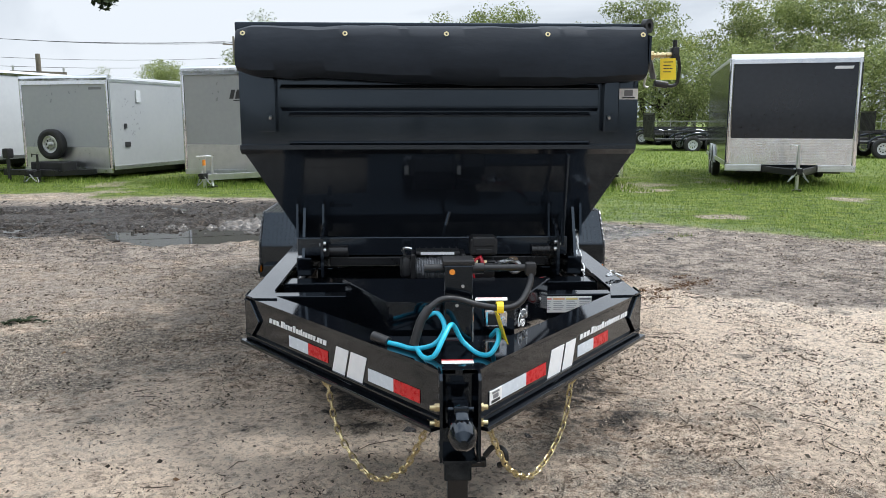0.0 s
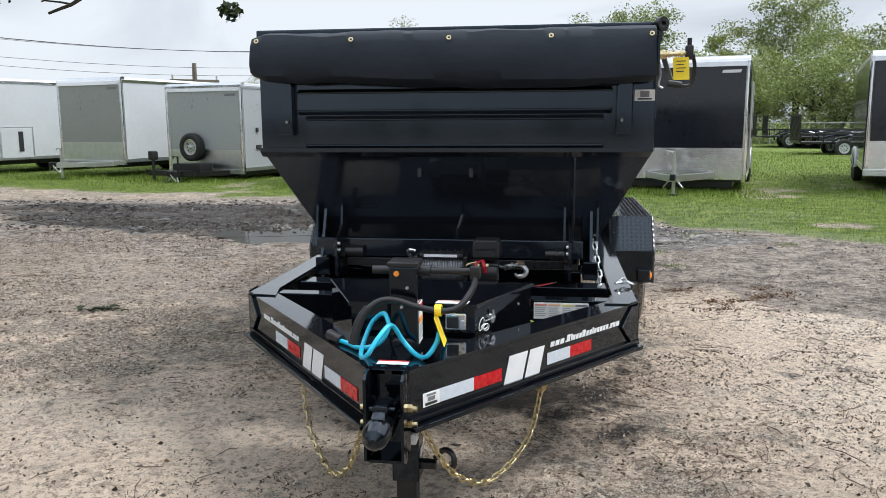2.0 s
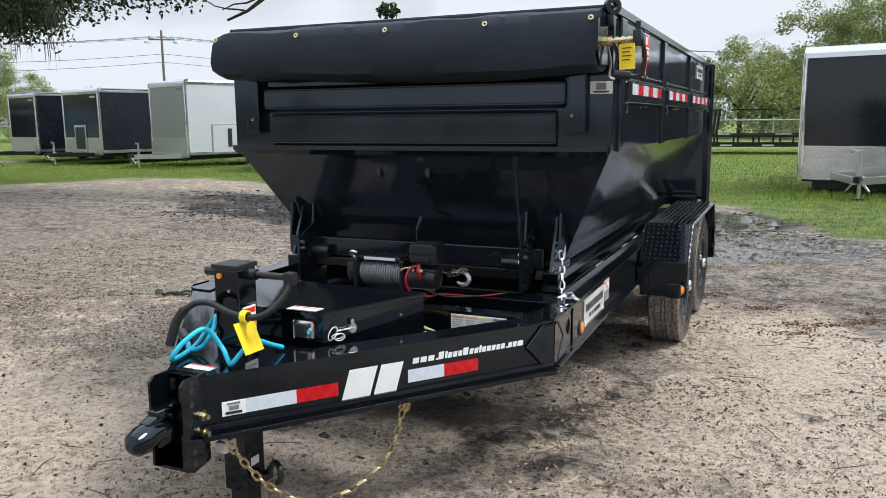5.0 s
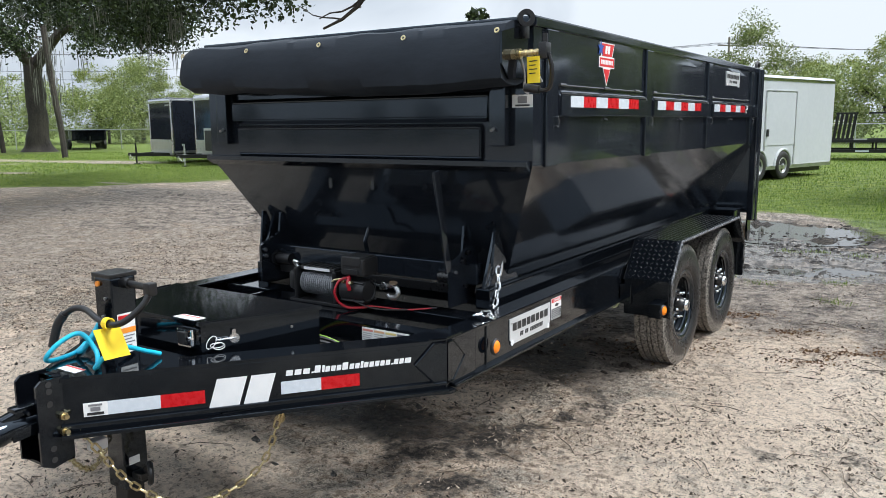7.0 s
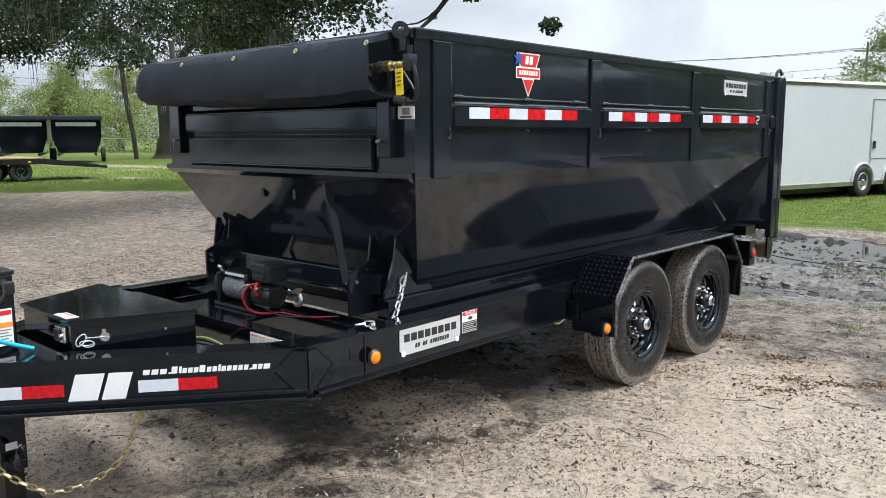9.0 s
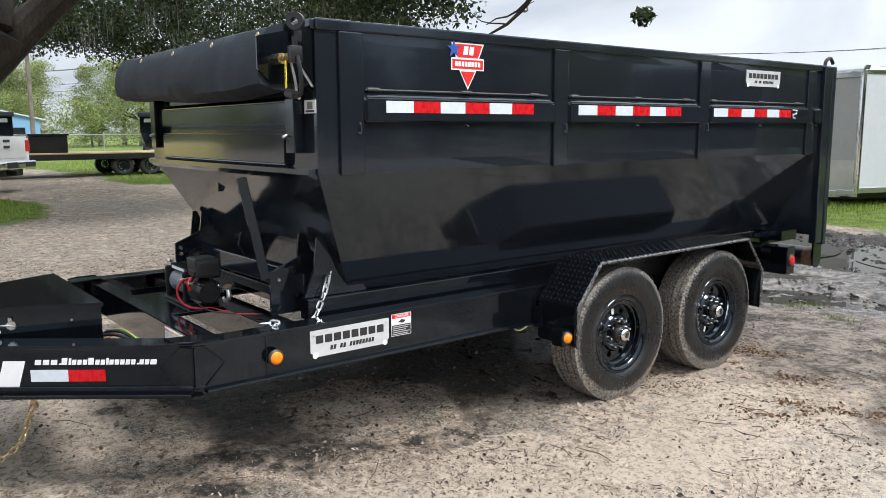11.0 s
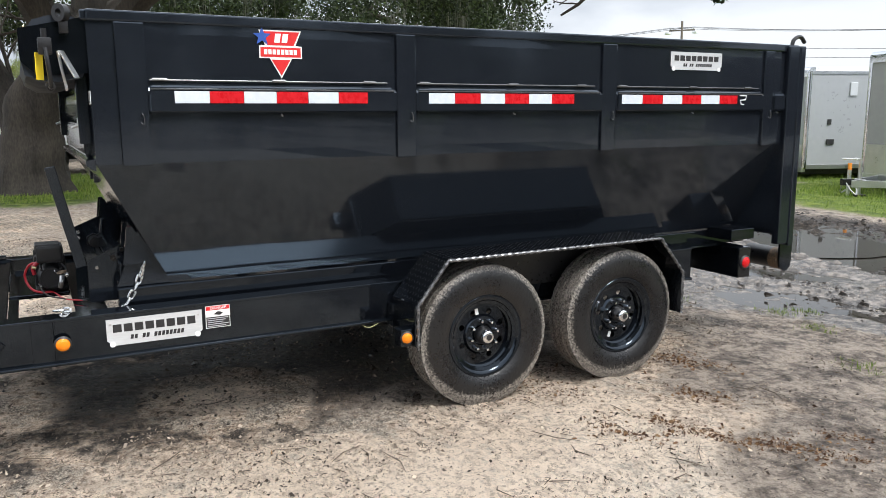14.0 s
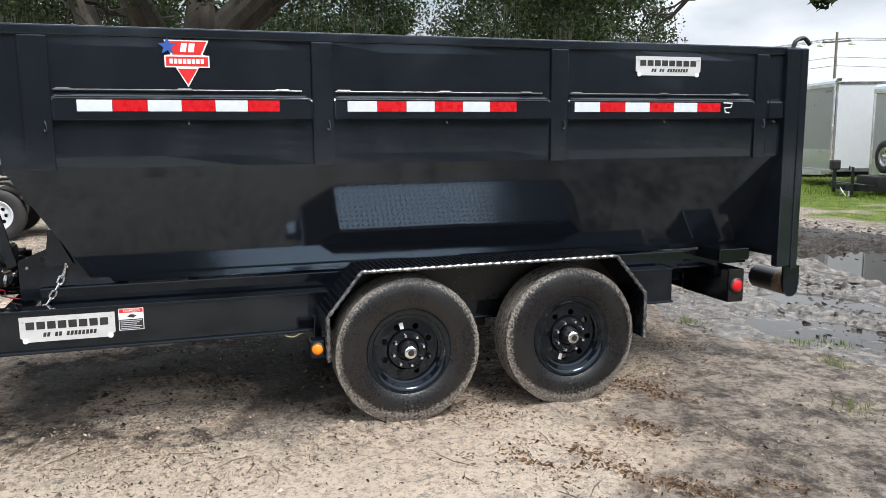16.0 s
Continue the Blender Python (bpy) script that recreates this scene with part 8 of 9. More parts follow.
def far_tree_meshes(seed, wide, leaf, per=220, size=0.15):
    """Trunk and crown of a broad tree about 1 unit of 9 m high."""
    rng = np.random.RandomState(seed)
    bm = B()
    tips = []
    trunk_h = 2.6
    pts = [Vector((0, 0, -0.1)), Vector((0.05, 0, 1.2)), Vector((0.1, 0.05, trunk_h))]
    tube(bm, pts, [0.26, 0.2, 0.17], 8)
    for k in range(6):
        a = 2 * math.pi * k / 6 + rng.rand()
        limb(bm, rng, pts[2] - Vector((0, 0, 0.5 * rng.rand())), Vector((math.cos(a), math.sin(a), 0.9 + rng.rand())), 3.0, 0.11, 1, tips)
    trunk = mesh_of("trunk", bm, BARK, True)
    cs, rs = [], []
    for k in range(64):
        z = 1.5 + 7.1 * rng.rand() ** 0.9
        env = wide * math.sqrt(max(0.05, 1 - ((z - 4.9) / 4.2) ** 2))
        a, rad = 2 * math.pi * rng.rand(), env * math.sqrt(rng.rand())
        cs.append((rad * math.cos(a), rad * math.sin(a), z + 0.5 * rng.randn()))
        rs.append(0.55 + 0.65 * rng.rand())
    v, f = leaf_cloud(np.array(cs), np.array(rs), per, size, rng, 0.7, 3)
    crown = loose_faces("crown", v.tolist(), f.tolist(), leaf)
    return trunk, crown


FAR = [far_tree_meshes(11, 2.9, LEAF), far_tree_meshes(12, 2.4, LEAF), far_tree_meshes(13, 3.3, LEAF_LIME), far_tree_meshes(14, 2.6, LEAF)]
# out-of-view trees in darkened foliage, added to darken reflections on the bin
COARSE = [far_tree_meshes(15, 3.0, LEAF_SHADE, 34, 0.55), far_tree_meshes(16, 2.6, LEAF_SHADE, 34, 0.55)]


def far_tree(x, y, h, meshes, label, spin):
    t = thing("tree", (0, 0, 0), label, "tree", "trees round the yard")
    for name, me in zip(("trunk", "crown"), meshes):
        ob = new(name, me)
        ob.parent = t
    t.matrix_basis = pose(x, y, -0.05, 0, 0, spin) @ Matrix.Diagonal((h / 9 * 1.1, h / 9 * 1.1, h / 9, 1))
    return t


TREE_LABELS = ("broad green tree at the edge of the yard", "slim green tree at the edge of the yard", "light green tree at the edge of the yard", "dark green tree at the edge of the yard")
rng = np.random.RandomState(5)
# bearing to the left of +y in degrees, height and distance of the tree line
BEAR = [-180, -158, -140, -75, -40, -8, 8, 16, 22, 30, 46, 54, 75, 88, 100, 130, 180]
TALL = [2.6, 3.0, 9.5, 9.0, 9.4, 8.6, 7.2, 7.0, 5.2, 4.0, 4.2, 6.6, 8.0, 7.4, 6, 3.4, 2.6]
DIST = [62, 56, 42, 44, 54, 56, 60, 62, 66, 72, 76, 74, 84, 86, 66, 56, 62]
b = -180.0
while b < 180:
    seen = -42 < b < 112
    backed = -150 < b <= -42
    for row in (0, 1, 2) if seen else (0, 1) if backed else (0,):
        bb = b + rng.uniform(-1.6, 1.6) + row * 1.5
        h = np.interp(bb, BEAR, TALL) * (0.56 + 0.7 * rng.rand()) * (0.85, 1.0, 1.1)[row]
        d = np.interp(bb, BEAR, DIST) + row * 6 + rng.uniform(-2, 2)
        k = int(rng.randint(4))
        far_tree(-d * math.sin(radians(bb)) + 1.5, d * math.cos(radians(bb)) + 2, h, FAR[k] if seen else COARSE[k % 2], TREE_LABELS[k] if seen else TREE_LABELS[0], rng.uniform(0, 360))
    b += 4.4 if seen else 5.0

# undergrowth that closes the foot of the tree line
# the second set is unseen, its leaves darkened for the bin's reflections
for count, lo, hi, full, per, size, leaf, label in ((1700, -42, 112, 0.62, 130, 0.195, LEAF, "tangled green undergrowth along the fence"), (900, 112, 318, 0.40, 90, 0.24, LEAF_SHADE, "unseen undergrowth behind the camera with shade put into its leaf colour")):
    cs, rs = [], []
    for k in range(count):
        bb = (rng.uniform(lo, hi) + 180) % 360 - 180
        d = np.interp(bb, BEAR, DIST) - 1.5 + rng.uniform(-2.0, 6)
        cs.append((-d * math.sin(radians(bb)) + 1.5, d * math.cos(radians(bb)) + 2, 0.3 + full * np.interp(bb, BEAR, TALL) * rng.rand()))
        rs.append(0.8 + 0.7 * rng.rand())
    v, f = leaf_cloud(np.array(cs), np.array(rs), per, size, rng, 0.9, 3)
    tagged(new("undergrowth", loose_faces("undergrowth", v.tolist(), f.tolist(), leaf)), label, "bushes", kind="stuff")


def oak(name, at, girth, label, trunk_pts, limbs, clumps, per, leaf_size, seed, moss_n, flare=0.9):
    """A live oak: flared leaning trunk, long limbs, ragged crown, hanging moss."""
    rng = np.random.RandomState(seed)
    t = thing(name, at, label, "tree")
    bm = B()
    path = smooth_path(trunk_pts, 5)
    n = len(path)
    rs = [girth * (0.62 + flare * (1 - k / n) ** 5 + 0.1 * (1 - k / n)) * 0.62 for k in range(n)]
    tube(bm, path, rs, 16)
    for v_ in bm.verts:
        a = math.atan2(v_.co.y - at[1], v_.co.x - at[0])
        v_.co += Vector((math.cos(a), math.sin(a), 0)) * (0.10 * girth * noise.noise(v_.co * 1.9) + 0.05 * girth * math.sin(7 * a) * max(0.0, 1 - v_.co.z / 1.4))
    part("trunk", bm, BARK, t, "", True)
    bm = B()
    for pts in limbs:
        lp = smooth_path(pts, 5)
        r0 = girth * (0.40 if pts[0][2] < 0.4 else 0.26)
        tube(bm, lp, [r0 * (1 - 0.85 * k / (len(lp) - 1)) for k in range(len(lp))], 8)
        tips = []
        for k in range(max(3, len(lp) // 3), len(lp), 2):
            limb(bm, rng, lp[k], Vector((rng.randn(), rng.randn(), 0.4 * rng.randn() + 0.2)), 2.2, girth * 0.055, 1, tips)
    tagged(part("limb_tangle", bm, BARK, t, "", True), kind="stuff")
    cs, rad = clumps(rng)
    v, f = leaf_cloud(cs, rad, per, leaf_size, rng, 0.75)
    crown = new("crown", loose_faces("crown", v.tolist(), f.tolist(), LEAF_OAK))
    crown.parent = t
    crown.matrix_parent_inverse = Matrix.Translation(-t.location)
    vs, fs = [], []
    for k in range(moss_n):
        c = cs[rng.randint(len(cs))]
        if c[2] > 8.4 or c[0] > -12.5:
            continue
        for j in range(14):
            x, y, z = c + rng.randn(3) * np.array([0.12, 0.12, 0.12]) - np.array([0, 0, 0.3])
            L, w = 0.25 + 0.8 * rng.rand() ** 2, 0.006 + 0.010 * rng.rand()
            a = rng.rand() * 6.28
            dx, dy = w * math.cos(a), w * math.sin(a)
            b0 = len(vs)
            vs += [(x - dx, y - dy, z), (x + dx, y + dy, z), (x + dx * 0.7 + 0.03, y + dy * 0.7, z - L * 0.6), (x - dx * 0.7 + 0.03, y - dy * 0.7, z - L * 0.6), (x + 0.02 * rng.randn(), y, z - L)]
            fs += [(b0, b0 + 1, b0 + 2, b0 + 3), (b0 + 3, b0 + 2, b0 + 4)]
    mo = new("moss", loose_faces("moss", vs, fs, MOSS))
    mo.parent = t
    mo.matrix_parent_inverse = Matrix.Translation(-t.location)
    tagged(mo, "grey hanging moss", kind="stuff")
    return t


def near_clumps(rng):
    cs, rs = [], []
    cx, cy = -17.5, 7.6
    while len(cs) < 820:
        a, r = rng.rand() * 2 * math.pi, 10.0 * rng.rand() ** 0.42
        top = 9.0 - 4.2 * (r / 10) ** 2
        low = 4.7 - 0.7 * (r / 10) ** 2
        z = low + (top - low) * rng.rand() ** 1.15
        if noise.noise(Vector((r * math.cos(a) * 0.35, r * math.sin(a) * 0.35, z * 0.5))) < 0.02:
            continue
        cs.append((cx + r * math.cos(a), cy + r * math.sin(a), z))
        rs.append(0.5 + 0.5 * rng.rand())
    # the long outer spray
    for k in range(12):
        f = k / 11
        cs.append((-9.4 + 4.0 * f + 0.3 * rng.randn(), 12.2 + 2.8 * f + 0.3 * rng.randn(), 5.4 - 1.3 * f + 0.2 * rng.randn()))
        rs.append(0.42 - 0.18 * f)
    return np.array(cs), np.array(rs)


oak("live_oak", (-13.2, 4.18, 0), 1.3, "large live oak with rough dark bark and hanging moss",
    [(-13.2, 4.18, -0.15), (-13.2, 4.18, 0.5), (-13.18, 4.22, 1.0), (-13.12, 4.36, 1.7), (-12.95, 4.8, 2.4), (-12.6, 5.4, 3.4)],
    [[(-13.3, 4.35, 0.3), (-13.5, 4.05, 1.4), (-13.9, 3.6, 2.6), (-14.4, 3.0, 4.4)], [(-12.9, 5.0, 2.4), (-12.4, 7.2, 4.6), (-11.4, 9.8, 5.6), (-9.2, 12.0, 5.4), (-6.2, 14.5, 4.6)], [(-12.7, 5.2, 2.9), (-13.8, 8.5, 5.4), (-15.0, 12.5, 6.4)],
     [(-13.4, 4.2, 1.8), (-17.0, 7.0, 5.2), (-22.5, 10.5, 6.4)], [(-12.8, 4.9, 2.8), (-12.2, 3.8, 5.0), (-11.2, 3.2, 5.8), (-9.2, 3.4, 5.8)], [(-14.0, 3.5, 3.0), (-17.0, 2.4, 5.2), (-21.5, 0.4, 6.2)], [(-12.6, 5.4, 3.3), (-14.4, 5.8, 6.2), (-16.8, 6.8, 8.2)]],
    near_clumps, 170, 0.115, 21, 120, 0.28)


def far_clumps(rng):
    cs, rs = [], []
    for k in range(260):
        a, r = rng.rand() * 2 * math.pi, 7.0 * rng.rand() ** 0.45
        top, low = 11.5 - 3.5 * (r / 7) ** 2, 6.2 - 0.6 * (r / 7)
        cs.append((-38.6 + r * math.cos(a), 24.3 + r * math.sin(a), low + (top - low) * rng.rand()))
        rs.append(0.6 + 0.6 * rng.rand())
    return np.array(cs), np.array(rs)


far_oak = oak("live_oak", (-38.6, 24.3, 0), 1.15, "tall live oak with flared roots standing in the grass",
    [(-38.6, 24.3, -0.1), (-38.6, 24.3, 0.5), (-38.55, 24.35, 2.0), (-38.7, 24.4, 4.5)],
    [[(-38.7, 24.4, 4.2), (-36.5, 24.8, 6.0), (-33.5, 25.0, 6.6)], [(-38.7, 24.4, 4.4), (-40.5, 23.5, 6.6), (-43.0, 22.5, 7.4)], [(-38.7, 24.4, 4.4), (-38.4, 26.5, 6.8), (-38.0, 29.0, 7.4)], [(-38.7, 24.4, 4.4), (-38.2, 22.5, 6.4), (-37.5, 20.0, 6.8)]],
    far_clumps, 120, 0.16, 22, 170)
far_oak.matrix_basis = pose(-46.0, 28.8, -0.05) @ Matrix.Scale(1.2, 4)
# slim trunk beside the far oak, hung with moss
for x_, y_, lean in ((-35.2, 24.0, -0.7), (-46.2, 26.7, -0.9)):
    st = thing("slim_dead_trunk", (x_, y_, 0), "slim reddish moss-hung trunk standing in the grass", "tree", "slim trunks")
    part("trunk", tube(B(), smooth_path([(x_, y_, -0.1), (x_ + 0.1 * lean, y_ + 0.1 * lean, 1.5), (x_ + 0.3 * lean, y_ + 0.35 * lean, 3.6), (x_ + 0.4 * lean, y_ + 0.6 * lean, 6.4)], 5), 0.15, 8), BARK, st, "", True)
    vs, fs = [], []
    rm = np.random.RandomState(int(-x_))
    for k in range(150):
        q = Vector((x_ + 0.35 * lean, y_ + 0.45 * lean, 0)) + Vector((0.5 * rm.randn(), 0.5 * rm.randn(), 3.0 + 3.2 * rm.rand()))
        L, w, a = 0.5 + 0.9 * rm.rand(), 0.012 + 0.014 * rm.rand(), rm.rand() * 6.28
        d = Vector((math.cos(a), math.sin(a), 0)) * w
        o = len(vs)
        vs += [tuple(q - d), tuple(q + d), tuple(q + d * 0.6 - Vector((0, 0, L * 0.6))), tuple(q - d * 0.6 - Vector((0, 0, L * 0.6))), tuple(q - Vector((0, 0, L)))]
        fs += [(o, o + 1, o + 2, o + 3), (o + 3, o + 2, o + 4)]
    mo = new("moss", loose_faces("moss", vs, fs, MOSS))
    mo.parent = st
    mo.matrix_parent_inverse = Matrix.Translation(-st.location)
    tagged(mo, "grey hanging moss", kind="stuff")

# ---- grass, litter, twigs ----
rng = np.random.RandomState(9)


def scatter(n, x0, x1, y0, y1, density):
    x, y = rng.uniform(x0, x1, n), rng.uniform(y0, y1, n)
    keep = rng.rand(n) < density(x, y)
    x, y = x[keep], y[keep]
    return x, y, ground_z(x, y)


def blades(x, y, z, h0, h1, width):
    n = len(x)
    a, lean = rng.rand(n) * 6.283, rng.rand(n) * 0.6
    b = rng.rand(n) * 6.283
    h = h0 + (h1 - h0) * rng.rand(n) ** 1.6
    w = width * (0.6 + 0.8 * rng.rand(n))
    p = np.stack([x, y, z - 0.01], 1)
    s = np.stack([np.cos(a) * w, np.sin(a) * w, 0 * a], 1)
    tip = p + np.stack([np.cos(b) * lean * h, np.sin(b) * lean * h, h], 1)
    v = np.stack([p - s, p + s, tip], 1).reshape(-1, 3)
    return v.tolist(), np.arange(len(v)).reshape(-1, 3).tolist()


def lawn(x, y):
    return grass_amount(x, y) ** 2


verts, faces = [], []
for n, x0, x1, y0, y1, h0, h1, w in ((330000, -22, 14, 9, 20, 0.015, 0.060, 0.0055), (120000, -34, 26, 20, 40, 0.03, 0.09, 0.013), (26000, -22, -11, 2.5, 7, 0.03, 0.095, 0.009), (26000, -42, -22, 8, 30, 0.03, 0.10, 0.018)):
    v, f = blades(*scatter(n, x0, x1, y0, y1, lawn), h0, h1, w)
    k = len(verts)
    verts += v
    faces += [[i + k for i in q] for q in f]
# longer growth round parked wheels and noses
for cx, cy in ((8.2, 16.6), (3.1, 16.9), (-4.2, 18.0), (-8.8, 19.6), (-12.4, 20.4), (-17.3, 20.8)):
    v, f = blades(*scatter(2600, cx - 1.7, cx + 1.7, cy - 0.9, cy + 1.6, lambda x, y: np.ones_like(x)), 0.04, 0.15, 0.010)
    k = len(verts)
    verts += v
    faces += [[i + k for i in q] for q in f]
tagged(new("grass", loose_faces("grass", verts, faces, GRASS)), "short uneven green grass", "grass", kind="stuff")

# sparse tufts in the yard
tufts = [(1.78, 8.49), (0.58, 9.48), (0.60, 9.18), (-0.14, 8.82), (1.72, 9.35), (1.05, 9.05), (1.25, 11.3), (0.95, 11.15), (2.3, 10.9), (1.7, 11.2), (3.3, 10.0), (3.0, 11.2)]
verts, faces = [], []
for cx, cy in tufts:
    m_ = 120
    x, y = cx + rng.randn(m_) * 0.085, cy + rng.randn(m_) * 0.06
    v, f = blades(x, y, ground_z(x, y), 0.015, 0.055, 0.004)
    k = len(verts)
    verts += v
    faces += [[i + k for i in q] for q in f]
tagged(new("grass_tufts", loose_faces("grass_tufts", verts, faces, GRASS)), "small grass tufts in the damp sand", "grass", kind="stuff")


# a low broad-leaved weed in the sand
weed = thing("weed", (-3.05, 5.95, 0), "low broad-leaved green weed in the sand", "weed")
for k in range(13):
    a, L = k * 2.4, 0.05 + 0.05 * ((k * 7) % 5) / 4
    c = Vector((-3.05 + 0.10 * math.cos(k * 1.7) * (k % 3), 5.95 + 0.04 * math.sin(k * 1.1) * (k % 4), float(ground_z(np.array([-3.05]), np.array([5.95]))[0]) + 0.012))
    d, w = Vector((math.cos(a), math.sin(a), 0.45)), Vector((-math.sin(a), math.cos(a), 0.0))
    bm = B()
    rows = [[c + d * L * f - Vector((0, 0, 0.6 * L * f * f)) + w * L * q * h + Vector((0, 0, 0.12 * L * abs(q))) for q in (-1, 0, 1)] for f, h in ((0.0, 0.04), (0.3, 0.30), (0.65, 0.32), (1.0, 0.03))]
    vs = [[bm.verts.new(q) for q in r] for r in rows]
    for r0, r1 in zip(vs, vs[1:]):
        for j in (0, 1):
            bm.faces.new((r0[j], r0[j + 1], r1[j + 1], r1[j]))
    part("leaf", bm, LEAF_OAK, weed, "", True)


def yard(x, y):
    n, c = fbm(x, y, 0.7, 4, 14), fbm(x, y, 2.6, 5, 31)
    strip = smoothstep(0.5, 0.1, np.abs((x - 2.3) - 0.42 * (y - 7.1) + 0.4 * n)) * smoothstep(5.6, 6.6, y) * smoothstep(10.5, 8.5, y)
    drift = smoothstep(-0.12, 0.38, 0.7 * n + c)
    return np.clip((0.04 + 1.1 * drift ** 1.5 + 0.5 * strip) * (1 - 0.8 * grass_amount(x, y)) * (1 - 0.8 * damp_amount(x, y)), 0, 1)


# fallen leaves, bark chips and crumbs
def flakes(x, y, s0, s1, thin):
    n = len(x)
    a, s = rng.rand(n) * 6.283, s0 + (s1 - s0) * rng.rand(n) ** 3
    u = np.stack([np.cos(a) * s, np.sin(a) * s, 0.35 * s * rng.randn(n)], 1)
    w = np.stack([-np.sin(a) * s * thin, np.cos(a) * s * thin, 0.35 * s * rng.randn(n)], 1)
    p = np.stack([x, y, ground_z(x, y) + 0.004], 1)
    v = np.stack([p - u, p - w + 0.2 * u, p + u, p + w + 0.2 * u + np.array([0, 0, 0.002])], 1).reshape(-1, 3)
    return v.tolist(), np.arange(len(v)).reshape(-1, 4).tolist()


x, y, z = scatter(5000, -6, 5.5, 1.0, 14, yard)
# a drift of brown leaves washed into a line behind the wheels
def drift(n, pts, spread):
    f = rng.rand(n) * (len(pts) - 1)
    i = np.arange(len(pts))
    w = spread * (0.35 + rng.rand(n) ** 2)
    return np.interp(f, i, [q[0] for q in pts]) + rng.randn(n) * w, np.interp(f, i, [q[1] for q in pts]) + rng.randn(n) * w


heaps = [drift(1000, [(1.74, 6.80), (1.95, 6.86), (2.20, 6.98), (2.38, 7.14), (2.62, 7.32)], 0.085), drift(260, [(1.53, 7.22), (1.66, 7.27), (1.80, 7.40)], 0.08),
         drift(300, [(1.66, 6.52), (1.86, 6.56), (2.02, 6.64)], 0.10), drift(420, [(0.95, 7.55), (1.2, 7.6), (1.45, 7.8)], 0.10), drift(160, [(2.3, 7.4), (2.5, 7.55)], 0.06), drift(700, [(0.75, 6.3), (1.0, 6.45), (1.3, 6.75)], 0.22), drift(350, [(1.0, 7.3), (1.05, 7.8)], 0.16)]
v, f = flakes(np.concatenate([x] + [h[0] for h in heaps]), np.concatenate([y] + [h[1] for h in heaps]), 0.005, 0.018, 0.28)
tagged(new("leaf_litter", loose_faces("leaf_litter", v, f, LITTER)), "scattered brown fallen leaves", "leaf litter", kind="stuff")
x, y, z = scatter(520000, -5.5, 7.5, 1.0, 11, yard)
v, f = flakes(x, y, 0.0025, 0.012, 0.26)
tagged(new("bark_chips", loose_faces("bark_chips", v, f, CHIPS)), "trodden bark chips and crumbs on the sand", "bark chips", kind="stuff")


def chippy(x, y):
    n, c = fbm(x, y, 0.8, 4, 71), fbm(x, y, 3.1, 4, 72)
    d = smoothstep(-0.35, 0.45, 0.6 * n + c)
    return np.clip((0.10 + 0.9 * d) * (1 - 0.55 * pale_amount(x, y)) * (1 - grass_amount(x, y)) * (1 - 0.8 * wet_and_shade_amount(x, y)) * (1 - 0.9 * film_amount(x, y)) * (1 - 0.92 * smoothstep(1.2, 0.75, np.hypot((x - 1.4) / 2.9, (y - 9.4) / 2.3) + 0.3 * n)), 0, 1)


x, y, z = scatter(260000, -6.5, 8.0, 1.0, 10.5, chippy)
v, f = flakes(x, y, 0.004, 0.017, 0.30)
tagged(new("wood_chips", loose_faces("wood_chips", v, f, CHIPS)), "larger pale and dark wood chips strewn over the yard", "wood chips", kind="stuff")

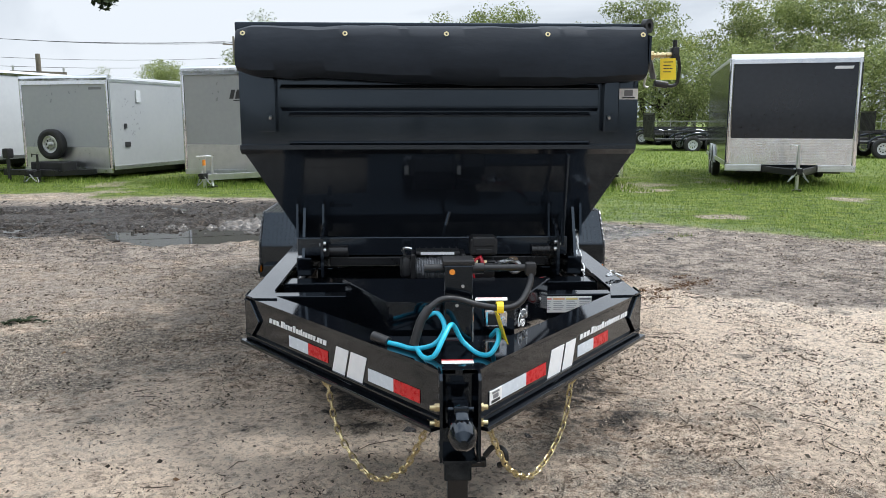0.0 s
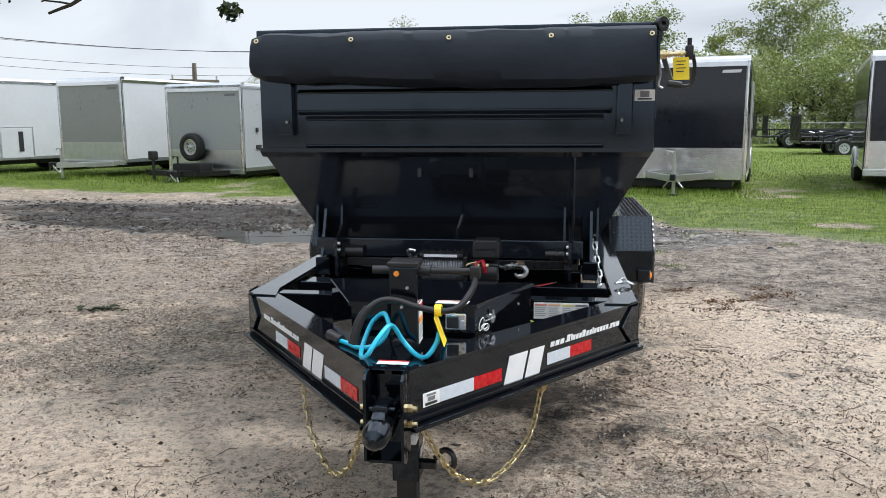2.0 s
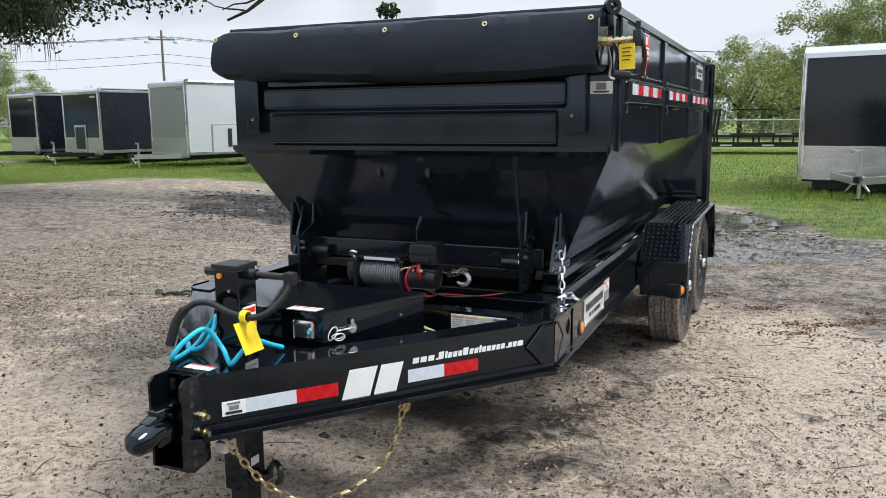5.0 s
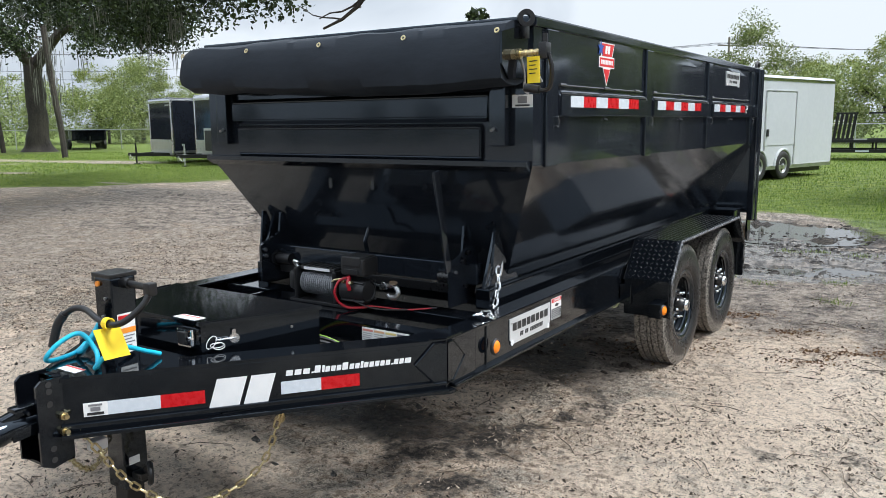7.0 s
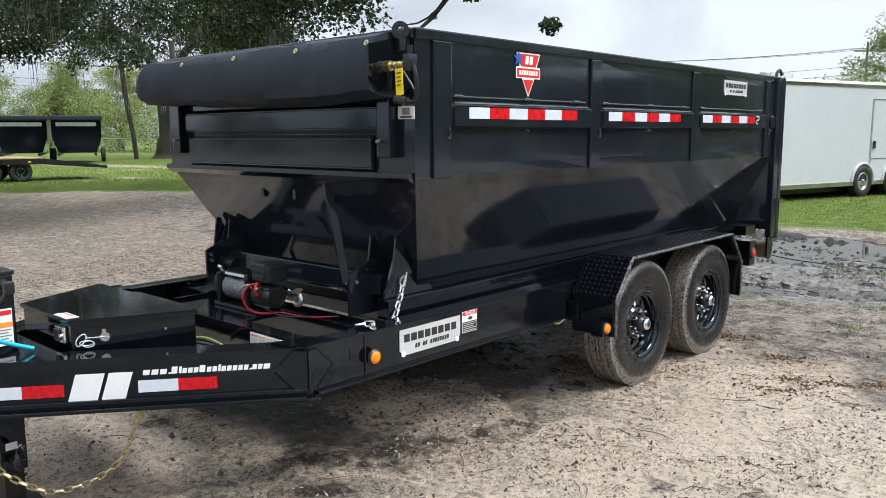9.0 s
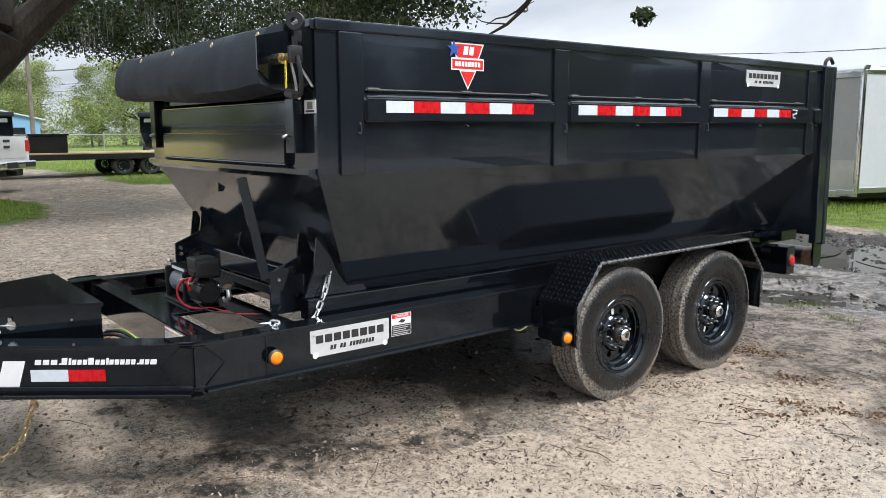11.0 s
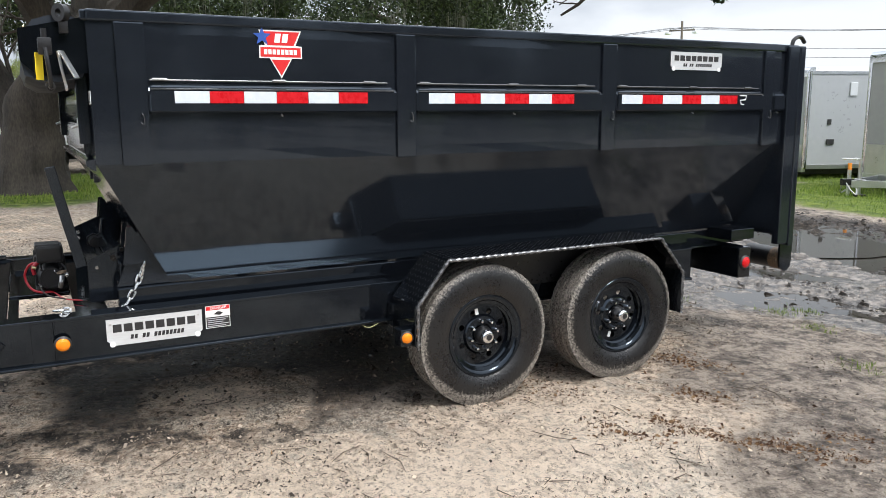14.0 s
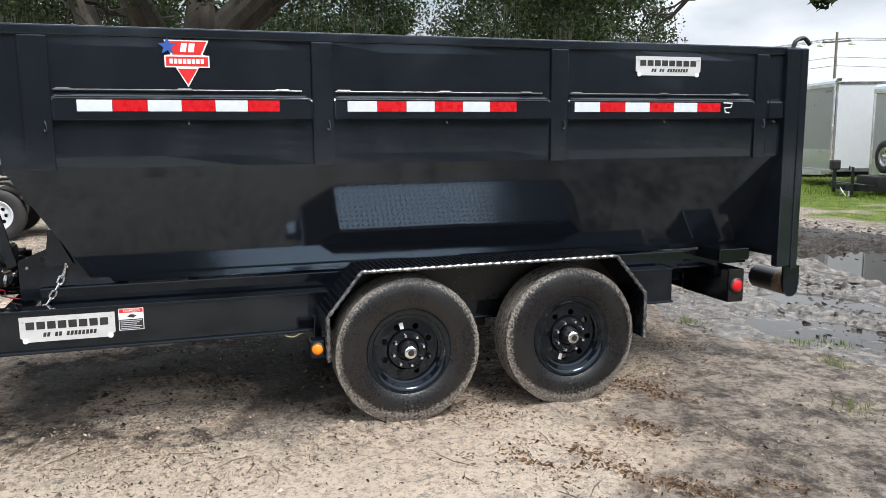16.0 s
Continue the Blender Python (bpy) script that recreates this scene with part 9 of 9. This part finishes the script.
# twigs
bm = B()
x, y, z = scatter(9000, -5, 5.5, 1.2, 12.5, yard)
for px, py, pz in zip(x[:1500], y[:1500], z[:1500]):
    a, L = rng.rand() * 6.283, 0.03 + 0.22 * rng.rand() ** 3
    d = Vector((math.cos(a), math.sin(a), 0)) * L / 2
    k = Vector((rng.randn() * 0.02, rng.randn() * 0.02, 0.004))
    c = Vector((px, py, pz + 0.006))
    tube(bm, [c - d, c + k, c + d], [0.0018, 0.0026, 0.0012], 4)
tagged(part("twigs", bm, TWIG), "thin dead twigs scattered over the sand", "twigs", kind="stuff")


# ---- clods of wet mud thrown up along the ruts ----
def muddy(x, y):
    n = fbm(x * 0.6, y * 1.6, 1.2, 4, 61)
    left = np.clip(rut_amount(x, y), 0, 1)
    back = 0.55 * smoothstep(1.2, 0.5, np.hypot((x - 0.9) / 2.4, (y - 10.6) / 1.3) + 0.5 * n)
    under = 0.25 * smoothstep(1.2, 0.6, np.hypot((x + 0.1) / 1.1, (y - 5.4) / 1.8) + 0.5 * n)
    return np.clip((left + back + under) * smoothstep(-0.15, 0.25, n), 0, 1) * (1 - grass_amount(x, y))


x, y, z = scatter(90000, -10, 3.2, 3.6, 15, muddy)
n = len(x)
s0 = 0.008 + 0.036 * rng.rand(n) ** 4
a = 0.25 * rng.randn(n)
c = np.stack([x, y, np.maximum(z, WATER_Z) - 0.15 * s0], 1)
u = np.stack([np.cos(a), np.sin(a), 0 * a], 1) * (s0 * (0.8 + 1.1 * rng.rand(n)))[:, None]
w = np.stack([-np.sin(a), np.cos(a), 0 * a], 1) * (s0 * (0.5 + 0.4 * rng.rand(n)))[:, None]
up = np.stack([0.3 * s0 * rng.randn(n), 0.3 * s0 * rng.randn(n), s0 * (0.35 + 0.5 * rng.rand(n))], 1)
k1, k2 = 0.5 + 0.5 * rng.rand(n, 1), 0.5 + 0.5 * rng.rand(n, 1)
v = np.stack([c - u, c - w * k1 - u * 0.3, c - w + u * 0.5, c + u * k2, c + w * k2 + u * 0.4, c + w - u * 0.4, c + up - u * 0.4, c + up * k1 + u * 0.4], 1).reshape(-1, 3)
f = (np.arange(n)[:, None, None] * 8 + np.array([[0, 1, 6], [1, 2, 7], [1, 7, 6], [2, 3, 7], [3, 4, 7], [4, 5, 6], [4, 6, 7], [5, 0, 6]])[None]).reshape(-1, 3)
tagged(new("mud_clods", loose_faces("mud_clods", v.tolist(), f.tolist(), MUD_CLOD)), "dark wet clods of mud along the wheel ruts", "mud", kind="stuff")
